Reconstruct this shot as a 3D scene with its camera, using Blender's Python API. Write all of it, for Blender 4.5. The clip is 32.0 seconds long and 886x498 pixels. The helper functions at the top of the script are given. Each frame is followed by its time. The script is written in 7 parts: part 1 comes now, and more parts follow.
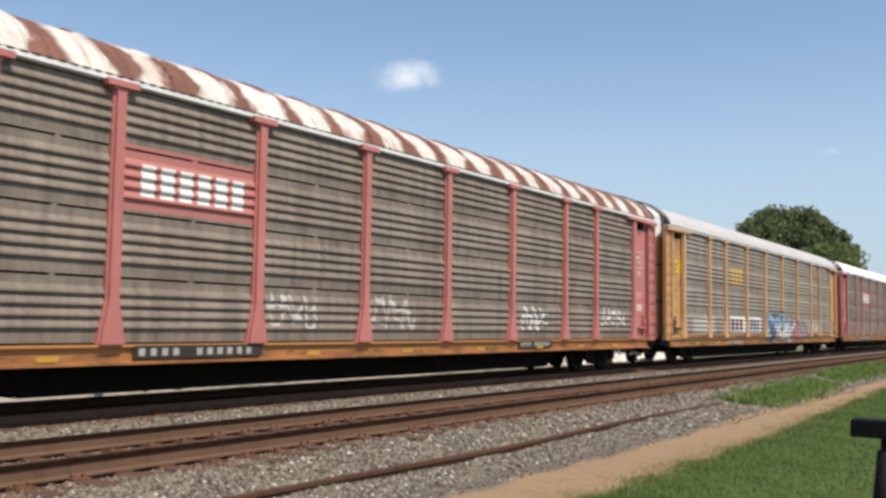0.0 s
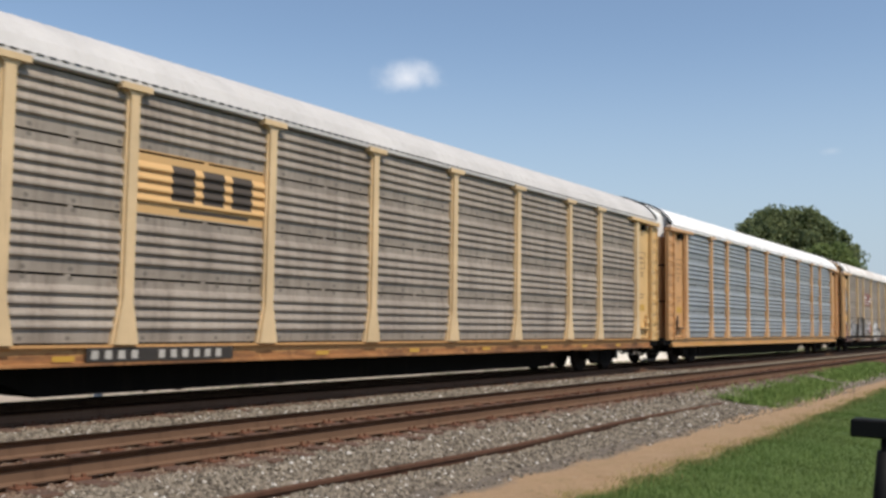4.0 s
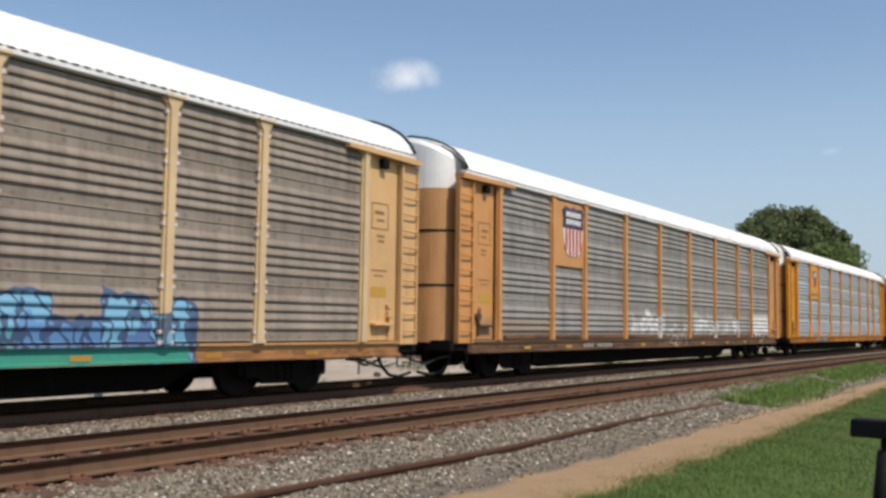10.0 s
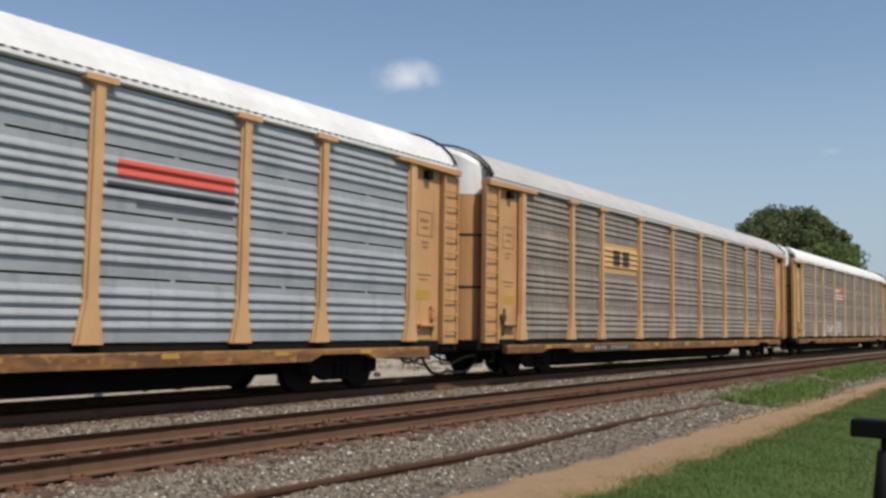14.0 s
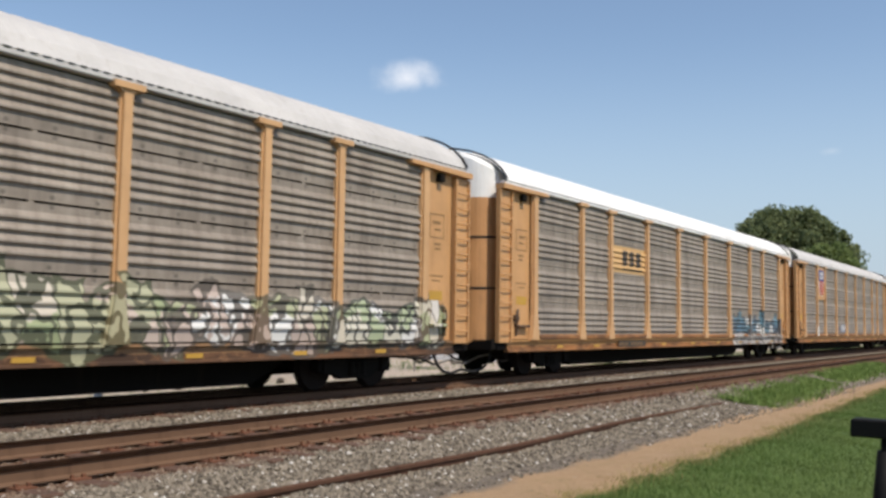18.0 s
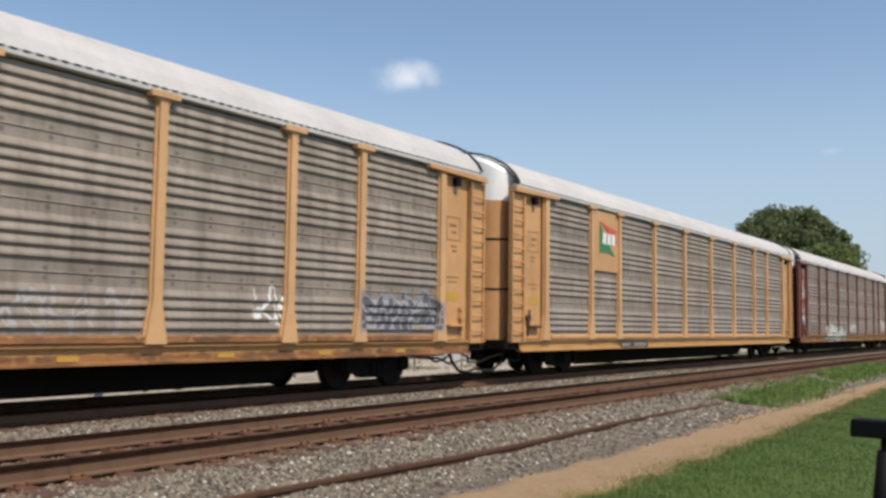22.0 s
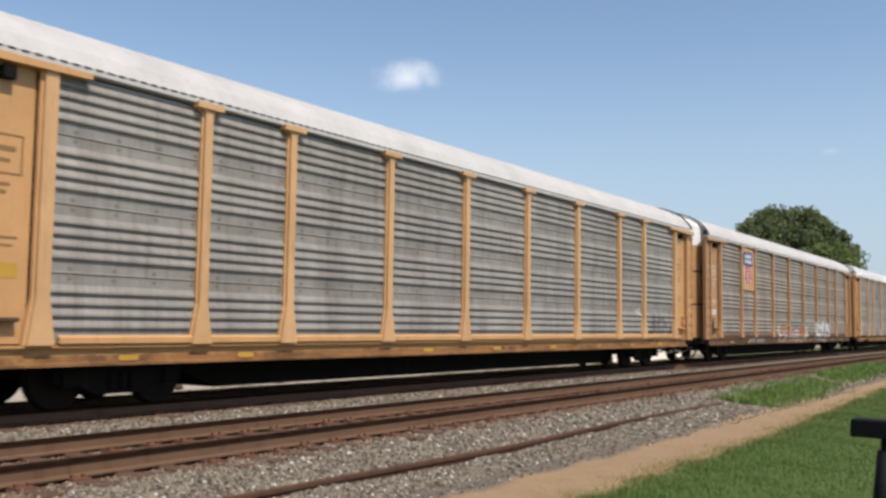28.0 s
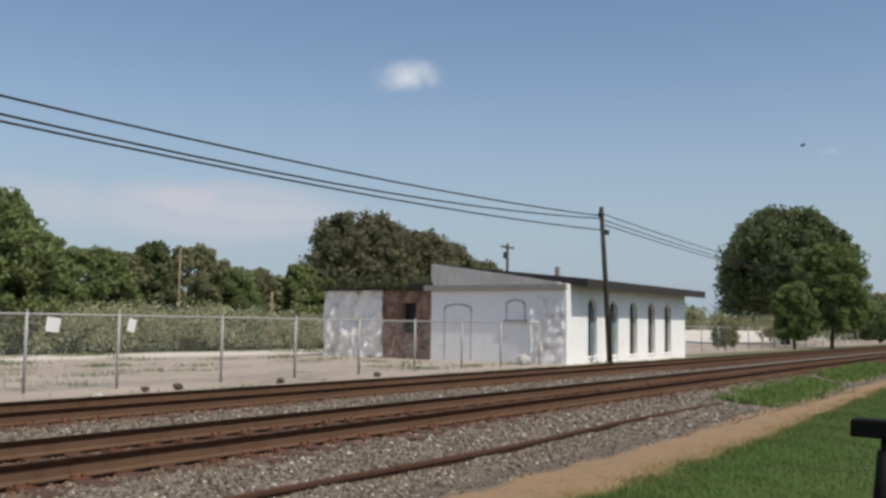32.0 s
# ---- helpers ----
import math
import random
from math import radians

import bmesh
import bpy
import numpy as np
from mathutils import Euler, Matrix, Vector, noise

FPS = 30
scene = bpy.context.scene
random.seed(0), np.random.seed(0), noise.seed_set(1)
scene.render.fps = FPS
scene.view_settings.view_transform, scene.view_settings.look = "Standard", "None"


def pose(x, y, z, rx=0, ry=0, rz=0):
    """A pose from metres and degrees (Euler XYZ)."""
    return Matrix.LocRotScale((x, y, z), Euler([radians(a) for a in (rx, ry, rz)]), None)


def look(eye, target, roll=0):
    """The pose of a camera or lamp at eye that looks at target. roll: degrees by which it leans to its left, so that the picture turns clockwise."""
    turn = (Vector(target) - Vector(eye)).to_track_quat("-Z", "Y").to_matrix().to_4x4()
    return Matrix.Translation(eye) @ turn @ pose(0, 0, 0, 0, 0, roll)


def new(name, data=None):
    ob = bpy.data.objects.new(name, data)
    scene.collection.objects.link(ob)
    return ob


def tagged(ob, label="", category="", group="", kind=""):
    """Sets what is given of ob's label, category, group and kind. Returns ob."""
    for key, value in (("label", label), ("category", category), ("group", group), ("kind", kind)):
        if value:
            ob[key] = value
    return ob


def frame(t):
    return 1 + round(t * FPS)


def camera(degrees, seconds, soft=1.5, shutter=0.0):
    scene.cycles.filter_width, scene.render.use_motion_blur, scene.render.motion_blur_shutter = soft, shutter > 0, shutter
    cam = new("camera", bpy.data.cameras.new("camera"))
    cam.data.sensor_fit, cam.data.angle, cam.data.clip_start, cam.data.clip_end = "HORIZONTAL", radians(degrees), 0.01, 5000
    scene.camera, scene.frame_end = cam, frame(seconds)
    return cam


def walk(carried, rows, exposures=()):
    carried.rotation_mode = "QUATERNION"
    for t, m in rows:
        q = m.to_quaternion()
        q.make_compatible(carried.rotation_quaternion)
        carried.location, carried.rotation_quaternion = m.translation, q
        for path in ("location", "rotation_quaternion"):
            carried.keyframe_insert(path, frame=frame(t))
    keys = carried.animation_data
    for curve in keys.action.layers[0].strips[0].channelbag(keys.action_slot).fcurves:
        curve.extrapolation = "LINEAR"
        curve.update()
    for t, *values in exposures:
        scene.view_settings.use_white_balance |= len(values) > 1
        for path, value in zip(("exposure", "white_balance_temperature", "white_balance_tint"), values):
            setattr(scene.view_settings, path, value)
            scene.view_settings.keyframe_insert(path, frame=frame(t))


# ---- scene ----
# World: x runs along the tracks, y away from the camera, z = 0 at the rail heads.
cam = camera(49.0, 32.0, soft=2.9, shutter=0.06)
YAW, PITCH, ROLL, EYE = 33.04, 4.46, 0.78, (0.0, 0.0, 1.26)


def eye_pose():
    a, p = radians(YAW), radians(PITCH)
    way = Vector((math.cos(a) * math.cos(p), math.sin(a) * math.cos(p), math.sin(p)))
    return look(EYE, Vector(EYE) + way, ROLL)


EXPOSURES = [(0.0, 0.28), (3.0, 0.20), (6.0, 0.0), (7.0, 0.05), (9.0, 0.22), (10.0, 0.12), (12.0, 0.0), (14.0, -0.1), (15.0, 0.0), (19.0, 0.2), (20.0, 0.1), (26.0, 0.27), (29.0, 0.2), (31.0, 0.2), (32.0, -0.2)]
walk(cam, [(0.0, eye_pose()), (32.0, eye_pose())], EXPOSURES)

# ---------------------------------------------------------------- light
SUN_TO = Vector((-0.10, -0.54, 0.83)).normalized()
world = bpy.data.worlds.new("sky")
scene.world = world
world.use_nodes = True
wn = world.node_tree.nodes
wl = world.node_tree.links
sky = wn.new("ShaderNodeTexSky")
sky.sky_type = "NISHITA"
sky.sun_disc = False
sky.sun_elevation = math.asin(SUN_TO.z)
sky.sun_rotation = math.atan2(SUN_TO.x, SUN_TO.y)
sky.air_density, sky.dust_density, sky.ozone_density = 1.0, 0.7, 0.9


def wmath(op, a, b=None):
    n = wn.new("ShaderNodeMath")
    n.operation = op
    for i, v in enumerate((a, b)):
        if v is None:
            continue
        if isinstance(v, (int, float)):
            n.inputs[i].default_value = v
        else:
            wl.new(v, n.inputs[i])
    return n.outputs[0]


def cloud(color_in, toward, wide, high, cover, tint, seed, slope=0.0, full=0.62, ragged=1.5, edge=0.75):
    """A soft cloud in the sky round one direction; wide and high are tangents of its half size."""
    f = Vector(toward).normalized()
    r = f.cross(Vector((0, 0, 1))).normalized()
    u = r.cross(f) + r * slope
    tc = wn.new("ShaderNodeTexCoord")
    dots = []
    for axis, size in ((r, wide), (u, high)):
        d = wn.new("ShaderNodeVectorMath")
        d.operation = "DOT_PRODUCT"
        d.inputs[1].default_value = axis / size
        wl.new(tc.outputs["Generated"], d.inputs[0])
        dots.append(d.outputs["Value"])
    ahead = wn.new("ShaderNodeVectorMath")
    ahead.operation = "DOT_PRODUCT"
    ahead.inputs[1].default_value = f
    wl.new(tc.outputs["Generated"], ahead.inputs[0])
    dist = wmath("SQRT", wmath("ADD", wmath("POWER", wmath("ABSOLUTE", dots[0]), 2.0), wmath("POWER", wmath("ABSOLUTE", dots[1]), 2.0)))
    nz = wn.new("ShaderNodeTexNoise")
    nz.noise_dimensions = "4D"
    nz.inputs["W"].default_value = seed
    nz.inputs["Scale"].default_value, nz.inputs["Detail"].default_value, nz.inputs["Roughness"].default_value = 0.85 / wide, 5.0, 0.55
    wl.new(tc.outputs["Generated"], nz.inputs["Vector"])
    body = wmath("SUBTRACT", wmath("ADD", full, wmath("MULTIPLY", wmath("SUBTRACT", nz.outputs["Fac"], 0.5), ragged)), wmath("MULTIPLY", dist, 0.8))
    soft = wn.new("ShaderNodeMapRange")
    soft.interpolation_type = "SMOOTHSTEP"
    soft.inputs["From Min"].default_value, soft.inputs["From Max"].default_value, soft.inputs["To Max"].default_value = 0.0, edge, cover
    wl.new(body, soft.inputs["Value"])
    fac = wmath("MULTIPLY", soft.outputs["Result"], wmath("GREATER_THAN", ahead.outputs["Value"], 0.5))
    mx = wn.new("ShaderNodeMix")
    mx.data_type = "RGBA"
    wl.new(fac, mx.inputs[0])
    wl.new(color_in, mx.inputs[6])
    mx.inputs[7].default_value = (*tint, 1)
    return mx.outputs[2]


# bluish haze thickening towards the horizon
tc = wn.new("ShaderNodeTexCoord")
up_axis = wn.new("ShaderNodeSeparateXYZ")
wl.new(tc.outputs["Generated"], up_axis.inputs["Vector"])
veil = wn.new("ShaderNodeMapRange")
veil.interpolation_type = "SMOOTHSTEP"
veil.inputs["From Min"].default_value, veil.inputs["From Max"].default_value = 0.30, -0.02
veil.inputs["To Min"].default_value, veil.inputs["To Max"].default_value = 0.0, 0.9
wl.new(up_axis.outputs["Z"], veil.inputs["Value"])
hazy = wn.new("ShaderNodeMix")
hazy.data_type = "RGBA"
wl.new(veil.outputs["Result"], hazy.inputs[0])
wl.new(sky.outputs["Color"], hazy.inputs[6])
hazy.inputs[7].default_value = (3.2, 3.98, 4.95, 1)
sky_color = cloud(hazy.outputs[2], (0.79, 0.56, 0.248), 0.052, 0.029, 0.97, (6.4, 6.6, 7.1), 3.1)
sky_color = cloud(sky_color, (0.674, 0.729, 0.112), 0.24, 0.040, 0.50, (5.4, 5.2, 5.7), 5.2, 0.0, 0.80, 1.7, 0.4)
sky_color = cloud(sky_color, (0.6567, 0.7444, 0.1215), 0.070, 0.022, 0.42, (5.9, 5.5, 5.9), 4.3, 0.0, 0.66, 1.9, 0.34)
sky_color = cloud(sky_color, (0.721, 0.6836, 0.1115), 0.085, 0.013, 0.28, (5.7, 5.4, 5.9), 2.6, 0.0, 0.72, 1.5, 0.3)
sky_color = cloud(sky_color, (0.97, 0.19, 0.17), 0.016, 0.007, 0.25, (6.0, 6.2, 6.6), 1.4)
wl.new(sky_color, wn["Background"].inputs["Color"])
wn["Background"].inputs["Strength"].default_value = 0.125
sun = new("sun", bpy.data.lights.new("sun", "SUN"))
sun.data.energy, sun.data.angle, sun.data.color = 4.0, radians(0.53), (1.0, 0.915, 0.78)
sun.matrix_world = look(SUN_TO * 50, (0, 0, 0))

# ---------------------------------------------------------------- materials
MATS = {}


class Nodes:
    """Small helper round a node tree."""

    def __init__(self, name):
        self.m = bpy.data.materials.new(name)
        self.m.use_nodes = True
        self.t = self.m.node_tree
        self.b = self.t.nodes["Principled BSDF"]

    def n(self, kind, **kw):
        node = self.t.nodes.new(kind)
        for k, v in kw.items():
            node.inputs[k.replace("_", " ")].default_value = v
        return node

    def ln(self, a, b):
        self.t.links.new(a, b)

    def coord(self, kind="Object", scale=(1, 1, 1)):
        tc = self.t.nodes.new("ShaderNodeTexCoord")
        mp = self.t.nodes.new("ShaderNodeMapping")
        mp.inputs["Scale"].default_value = scale
        # every object shifts the pattern by its own random amount
        info = self.t.nodes.new("ShaderNodeObjectInfo")
        add = self.t.nodes.new("ShaderNodeVectorMath")
        add.operation = "MULTIPLY_ADD"
        add.inputs[1].default_value = (41.0, 17.0, 29.0)
        self.ln(info.outputs["Random"], add.inputs[0])
        self.ln(tc.outputs[kind], add.inputs[2])
        self.ln(add.outputs["Vector"], mp.inputs["Vector"])
        return mp.outputs["Vector"]

    def noise(self, vec, scale, detail=4, rough=0.6):
        nz = self.n("ShaderNodeTexNoise", Scale=scale, Detail=detail, Roughness=rough)
        self.ln(vec, nz.inputs["Vector"])
        return nz.outputs["Fac"]

    def ramp(self, fac, lo, hi, a=(0, 0, 0, 1), b=(1, 1, 1, 1)):
        r = self.t.nodes.new("ShaderNodeValToRGB")
        r.color_ramp.elements[0].position, r.color_ramp.elements[0].color = lo, a
        r.color_ramp.elements[1].position, r.color_ramp.elements[1].color = hi, b
        self.ln(fac, r.inputs["Fac"])
        return r.outputs["Color"]

    def math(self, op, a, b=None, c=None):
        n = self.t.nodes.new("ShaderNodeMath")
        n.operation = op
        for i, v in enumerate((a, b, c)):
            if v is None:
                continue
            if isinstance(v, (int, float)):
                n.inputs[i].default_value = v
            else:
                self.ln(v, n.inputs[i])
        return n.outputs[0]

    def mix(self, fac, a, b, blend="MIX"):
        mx = self.t.nodes.new("ShaderNodeMix")
        mx.data_type, mx.blend_type = "RGBA", blend
        for sock, v in ((mx.inputs[0], fac), (mx.inputs[6], a), (mx.inputs[7], b)):
            if isinstance(v, (int, float)):
                sock.default_value = v
            elif isinstance(v, tuple):
                sock.default_value = (*v[:3], 1)
            else:
                self.ln(v, sock)
        return mx.outputs[2]

    def done(self, color, rough=0.6, metal=0.0, bump=None, height=0.01, spec=0.5):
        for sock, v in ((self.b.inputs["Base Color"], color), (self.b.inputs["Roughness"], rough), (self.b.inputs["Metallic"], metal)):
            if isinstance(v, (int, float)):
                sock.default_value = v
            elif isinstance(v, tuple):
                sock.default_value = (*v[:3], 1)
            else:
                self.ln(v, sock)
        self.b.inputs["Specular IOR Level"].default_value = spec
        if bump is not None:
            bp = self.n("ShaderNodeBump", Strength=1.0, Distance=height)
            self.ln(bump, bp.inputs["Height"])
            self.ln(bp.outputs["Normal"], self.b.inputs["Normal"])
        return self.m


RECIPES = {}


def paint(name, base, dirt=(0.10, 0.075, 0.055), amount=0.5, rough=0.45, streak=True, over=None, spec=0.35):
    """Weathered paint: patches, streaks running down, fine grain. over: adds painted marks on top."""
    if name in MATS:
        return MATS[name]
    RECIPES[name] = (paint, dict(base=base, dirt=dirt, amount=amount, rough=rough, streak=streak, spec=spec))
    k = Nodes(name)
    big = k.noise(k.coord("Object"), 0.9, 5, 0.65)
    run = k.noise(k.coord("Object", (5, 5, 0.5)), 1.3, 5, 0.7)
    fine = k.noise(k.coord("Object"), 22, 3, 0.6)
    c = k.mix(k.ramp(big, 0.35, 0.75), base, tuple(x * 0.78 for x in base))
    if streak:
        c = k.mix(k.ramp(run, 0.62 - 0.14 * amount, 0.95 - 0.1 * amount), c, dirt)
    if over:
        c = over(k, c)
    c = k.mix(k.ramp(fine, 0.3, 0.8), c, k.mix(0.25 * amount, c, dirt))
    MATS[name] = k.done(c, rough, 0.0, fine, 0.002, spec)
    return MATS[name]


def grimy_sill(name, base, rust, dark, over=None):
    """Old sill paint: rusted through in long patches, greasy brown below, cleaner along the top flange."""
    if name in MATS:
        return MATS[name]
    RECIPES[name] = (grimy_sill, dict(base=base, rust=rust, dark=dark))
    k = Nodes(name)
    tc = k.t.nodes.new("ShaderNodeTexCoord")
    sp = k.t.nodes.new("ShaderNodeSeparateXYZ")
    k.ln(tc.outputs["Object"], sp.inputs["Vector"])
    long = k.noise(k.coord("Object", (0.5, 1, 2)), 1.6, 5, 0.7)
    spots = k.noise(k.coord("Object", (1.3, 1, 1)), 3.4, 5, 0.7)
    fine = k.noise(k.coord("Object"), 22, 3, 0.6)
    c = k.mix(k.ramp(long, 0.42, 0.58), dark, rust)
    high = k.math("ADD", k.math("MULTIPLY", k.math("SUBTRACT", sp.outputs["Z"], 0.80), 5.0), spots)
    c = k.mix(k.ramp(high, 0.30, 0.50), c, base)
    c = k.mix(k.ramp(spots, 0.56, 0.64), c, k.mix(0.6, base, rust))
    if over:
        c = over(k, c)
    c = k.mix(k.ramp(fine, 0.3, 0.8), c, k.mix(0.3, c, dark))
    MATS[name] = k.done(c, 0.75, 0.0, spots, 0.003, 0.3)
    return MATS[name]


def steel(name, base, dirt, amount, metal=0.35, rough=0.45, dots=0.0, over=None):
    """Galvanised sheet, weathered: soot runs, pale wipes, blotches; dots: stains under a row of bolts."""
    if name in MATS:
        return MATS[name]
    RECIPES[name] = (steel, dict(base=base, dirt=dirt, amount=amount, metal=metal, rough=rough, dots=dots))
    k = Nodes(name)
    big = k.noise(k.coord("Object"), 1.1, 5, 0.7)
    run = k.noise(k.coord("Object", (4, 4, 0.35)), 1.5, 5, 0.7)
    wipe = k.noise(k.coord("Object", (0.6, 1, 7)), 1.6, 4, 0.6)
    fine = k.noise(k.coord("Object"), 30, 3, 0.6)
    c = k.mix(k.ramp(big, 0.3, 0.75), base, tuple(x * 0.72 for x in base))
    c = k.mix(k.ramp(run, 0.66 - 0.3 * amount, 1.0 - 0.2 * amount), c, dirt)
    c = k.mix(k.ramp(wipe, 0.5, 0.85), c, k.mix(0.35, c, tuple(min(1, x * 1.5) for x in base)))
    c = k.mix(k.ramp(fine, 0.4, 0.75), c, k.mix(0.3 * amount, c, dirt))
    if dots:
        tc = k.t.nodes.new("ShaderNodeTexCoord")
        sp = k.t.nodes.new("ShaderNodeSeparateXYZ")
        k.ln(tc.outputs["Object"], sp.inputs["Vector"])
        px = k.math("MULTIPLY", k.math("ABSOLUTE", k.math("SUBTRACT", k.math("FRACT", k.math("DIVIDE", sp.outputs["X"], 0.72)), 0.5)), 0.60)
        pz = k.math("MINIMUM", k.math("ABSOLUTE", k.math("SUBTRACT", sp.outputs["Z"], 0.06)), k.math("ABSOLUTE", k.math("SUBTRACT", sp.outputs["Z"], 0.865)))
        near = k.math("SQRT", k.math("ADD", k.math("MULTIPLY", px, px), k.math("MULTIPLY", pz, pz)))
        spot = k.ramp(near, 0.020, 0.042, (1, 1, 1, 1), (0, 0, 0, 1))
        c = k.mix(k.math("MULTIPLY", spot, dots), c, (0.06, 0.05, 0.042))
    if over:
        c = over(k, c)
    MATS[name] = k.done(c, rough, metal, fine, 0.0015)
    return MATS[name]


# ---------------------------------------------------------------- mesh helpers
MESHES = {}


def box(bm, x0, x1, y0, y1, z0, z1):
    v = [bm.verts.new((x, y, z)) for z in (z0, z1) for y in (y0, y1) for x in (x0, x1)]
    for f in ((0, 2, 3, 1), (4, 5, 7, 6), (0, 1, 5, 4), (2, 6, 7, 3), (0, 4, 6, 2), (1, 3, 7, 5)):
        bm.faces.new([v[i] for i in f])


def prism(bm, outline, axis, a, b):
    """Extrude a closed outline (pairs) along an axis from a to b."""
    def at(p, s):
        return {"x": (s, p[0], p[1]), "y": (p[0], s, p[1]), "z": (p[0], p[1], s)}[axis]
    lo = [bm.verts.new(at(p, a)) for p in outline]
    hi = [bm.verts.new(at(p, b)) for p in outline]
    n = len(outline)
    for i in range(n):
        bm.faces.new((lo[i], lo[(i + 1) % n], hi[(i + 1) % n], hi[i]))
    bm.faces.new(lo[::-1])
    bm.faces.new(hi)


def tube(bm, points, r, sides=8, cap=True):
    """A tube of radius r (or radii) along points."""
    rings = []
    pts = [Vector(p) for p in points]
    for i, p in enumerate(pts):
        d = (pts[min(i + 1, len(pts) - 1)] - pts[max(i - 1, 0)]).normalized()
        u = d.cross(Vector((0, 0, 1)) if abs(d.z) < 0.9 else Vector((1, 0, 0))).normalized()
        w = d.cross(u)
        rr = r[i] if isinstance(r, (list, tuple)) else r
        rings.append([bm.verts.new(p + rr * (u * math.cos(q) + w * math.sin(q))) for q in (2 * math.pi * j / sides for j in range(sides))])
    for a, b in zip(rings, rings[1:]):
        for j in range(sides):
            bm.faces.new((a[j], a[(j + 1) % sides], b[(j + 1) % sides], b[j]))
    if cap:
        bm.faces.new(rings[0][::-1])
        bm.faces.new(rings[-1])


def mesh_of(bm, key=None, smooth=False, bevel=0.0):
    if bevel:
        bmesh.ops.bevel(bm, geom=list(bm.edges), offset=bevel, segments=1, affect="EDGES")
    bmesh.ops.recalc_face_normals(bm, faces=bm.faces)
    me = bpy.data.meshes.new(key or "mesh")
    bm.to_mesh(me)
    bm.free()
    me.materials.append(None)
    if smooth:
        me.polygons.foreach_set("use_smooth", [True] * len(me.polygons))
    if key:
        MESHES[key] = me
    return me


def piece(name, me, material, parent=None, at=None, label=""):
    """A mesh object with its own material on (shared) mesh data."""
    ob = new(name, me)
    ob.material_slots[0].link = "OBJECT"
    ob.material_slots[0].material = material
    if at is not None:
        ob.matrix_basis = at if isinstance(at, Matrix) else Matrix.Translation(at)
    if parent is not None:
        ob.parent = parent
    if label:
        ob["label"] = label
    return ob


def part(name, bm, material, parent, label="", smooth=False, bevel=0.0):
    return piece(name, mesh_of(bm, None, smooth, bevel), material, parent, None, label)


def grid_mesh(name, xs, ys, height):
    """A height field as one sheet."""
    X, Y = np.meshgrid(xs, ys, indexing="ij")
    Z = height(X, Y)
    nx, ny = len(xs), len(ys)
    i = np.arange(nx * ny).reshape(nx, ny)
    quads = np.stack([i[:-1, :-1], i[1:, :-1], i[1:, 1:], i[:-1, 1:]], -1).reshape(-1, 4)
    return raw_mesh(name, np.stack([X, Y, Z], -1).reshape(-1, 3), quads, smooth=True)


def raw_mesh(name, co, faces, smooth=False):
    """Mesh straight from arrays; all faces have the same number of corners."""
    me = bpy.data.meshes.new(name)
    n, k = faces.shape
    me.vertices.add(len(co))
    me.vertices.foreach_set("co", co.astype(np.float32).ravel())
    me.loops.add(n * k)
    me.loops.foreach_set("vertex_index", faces.astype(np.int32).ravel())
    me.polygons.add(n)
    me.polygons.foreach_set("loop_start", np.arange(0, n * k, k, dtype=np.int32))
    me.polygons.foreach_set("use_smooth", np.full(n, smooth))
    me.update(calc_edges=True)
    me.validate()
    me.materials.append(None)
    return me


# ---------------------------------------------------------------- ground
RAILS_NEAR, RAILS_FAR = (7.735, 9.235), (12.10, 13.60)


def ground_height(X, Y):
    knots_y = [-3000, 3.9, 5.0, 6.2, 6.7, 7.25, 9.75, 10.2, 10.9, 11.5, 14.2, 14.9, 15.6, 3000]
    knots_z = [-0.40, -0.42, -0.44, -0.40, -0.33, -0.21, -0.21, -0.25, -0.25, -0.21, -0.21, -0.30, -0.42, -0.42]
    Z = np.interp(Y, knots_y, knots_z)
    Z = Z + 1.3 * np.clip((X - 92) / 30, 0, 1) * np.clip((Y - 40) / 14, 0, 1)
    bump = 0.016 * np.sin(X * 1.7 + Y * 2.3) * np.sin(Y * 1.1 - X * 0.6) + 0.012 * np.sin(X * 4.1 - Y * 3.7)
    return Z + bump * ((Y < 7) | (Y > 14.6))


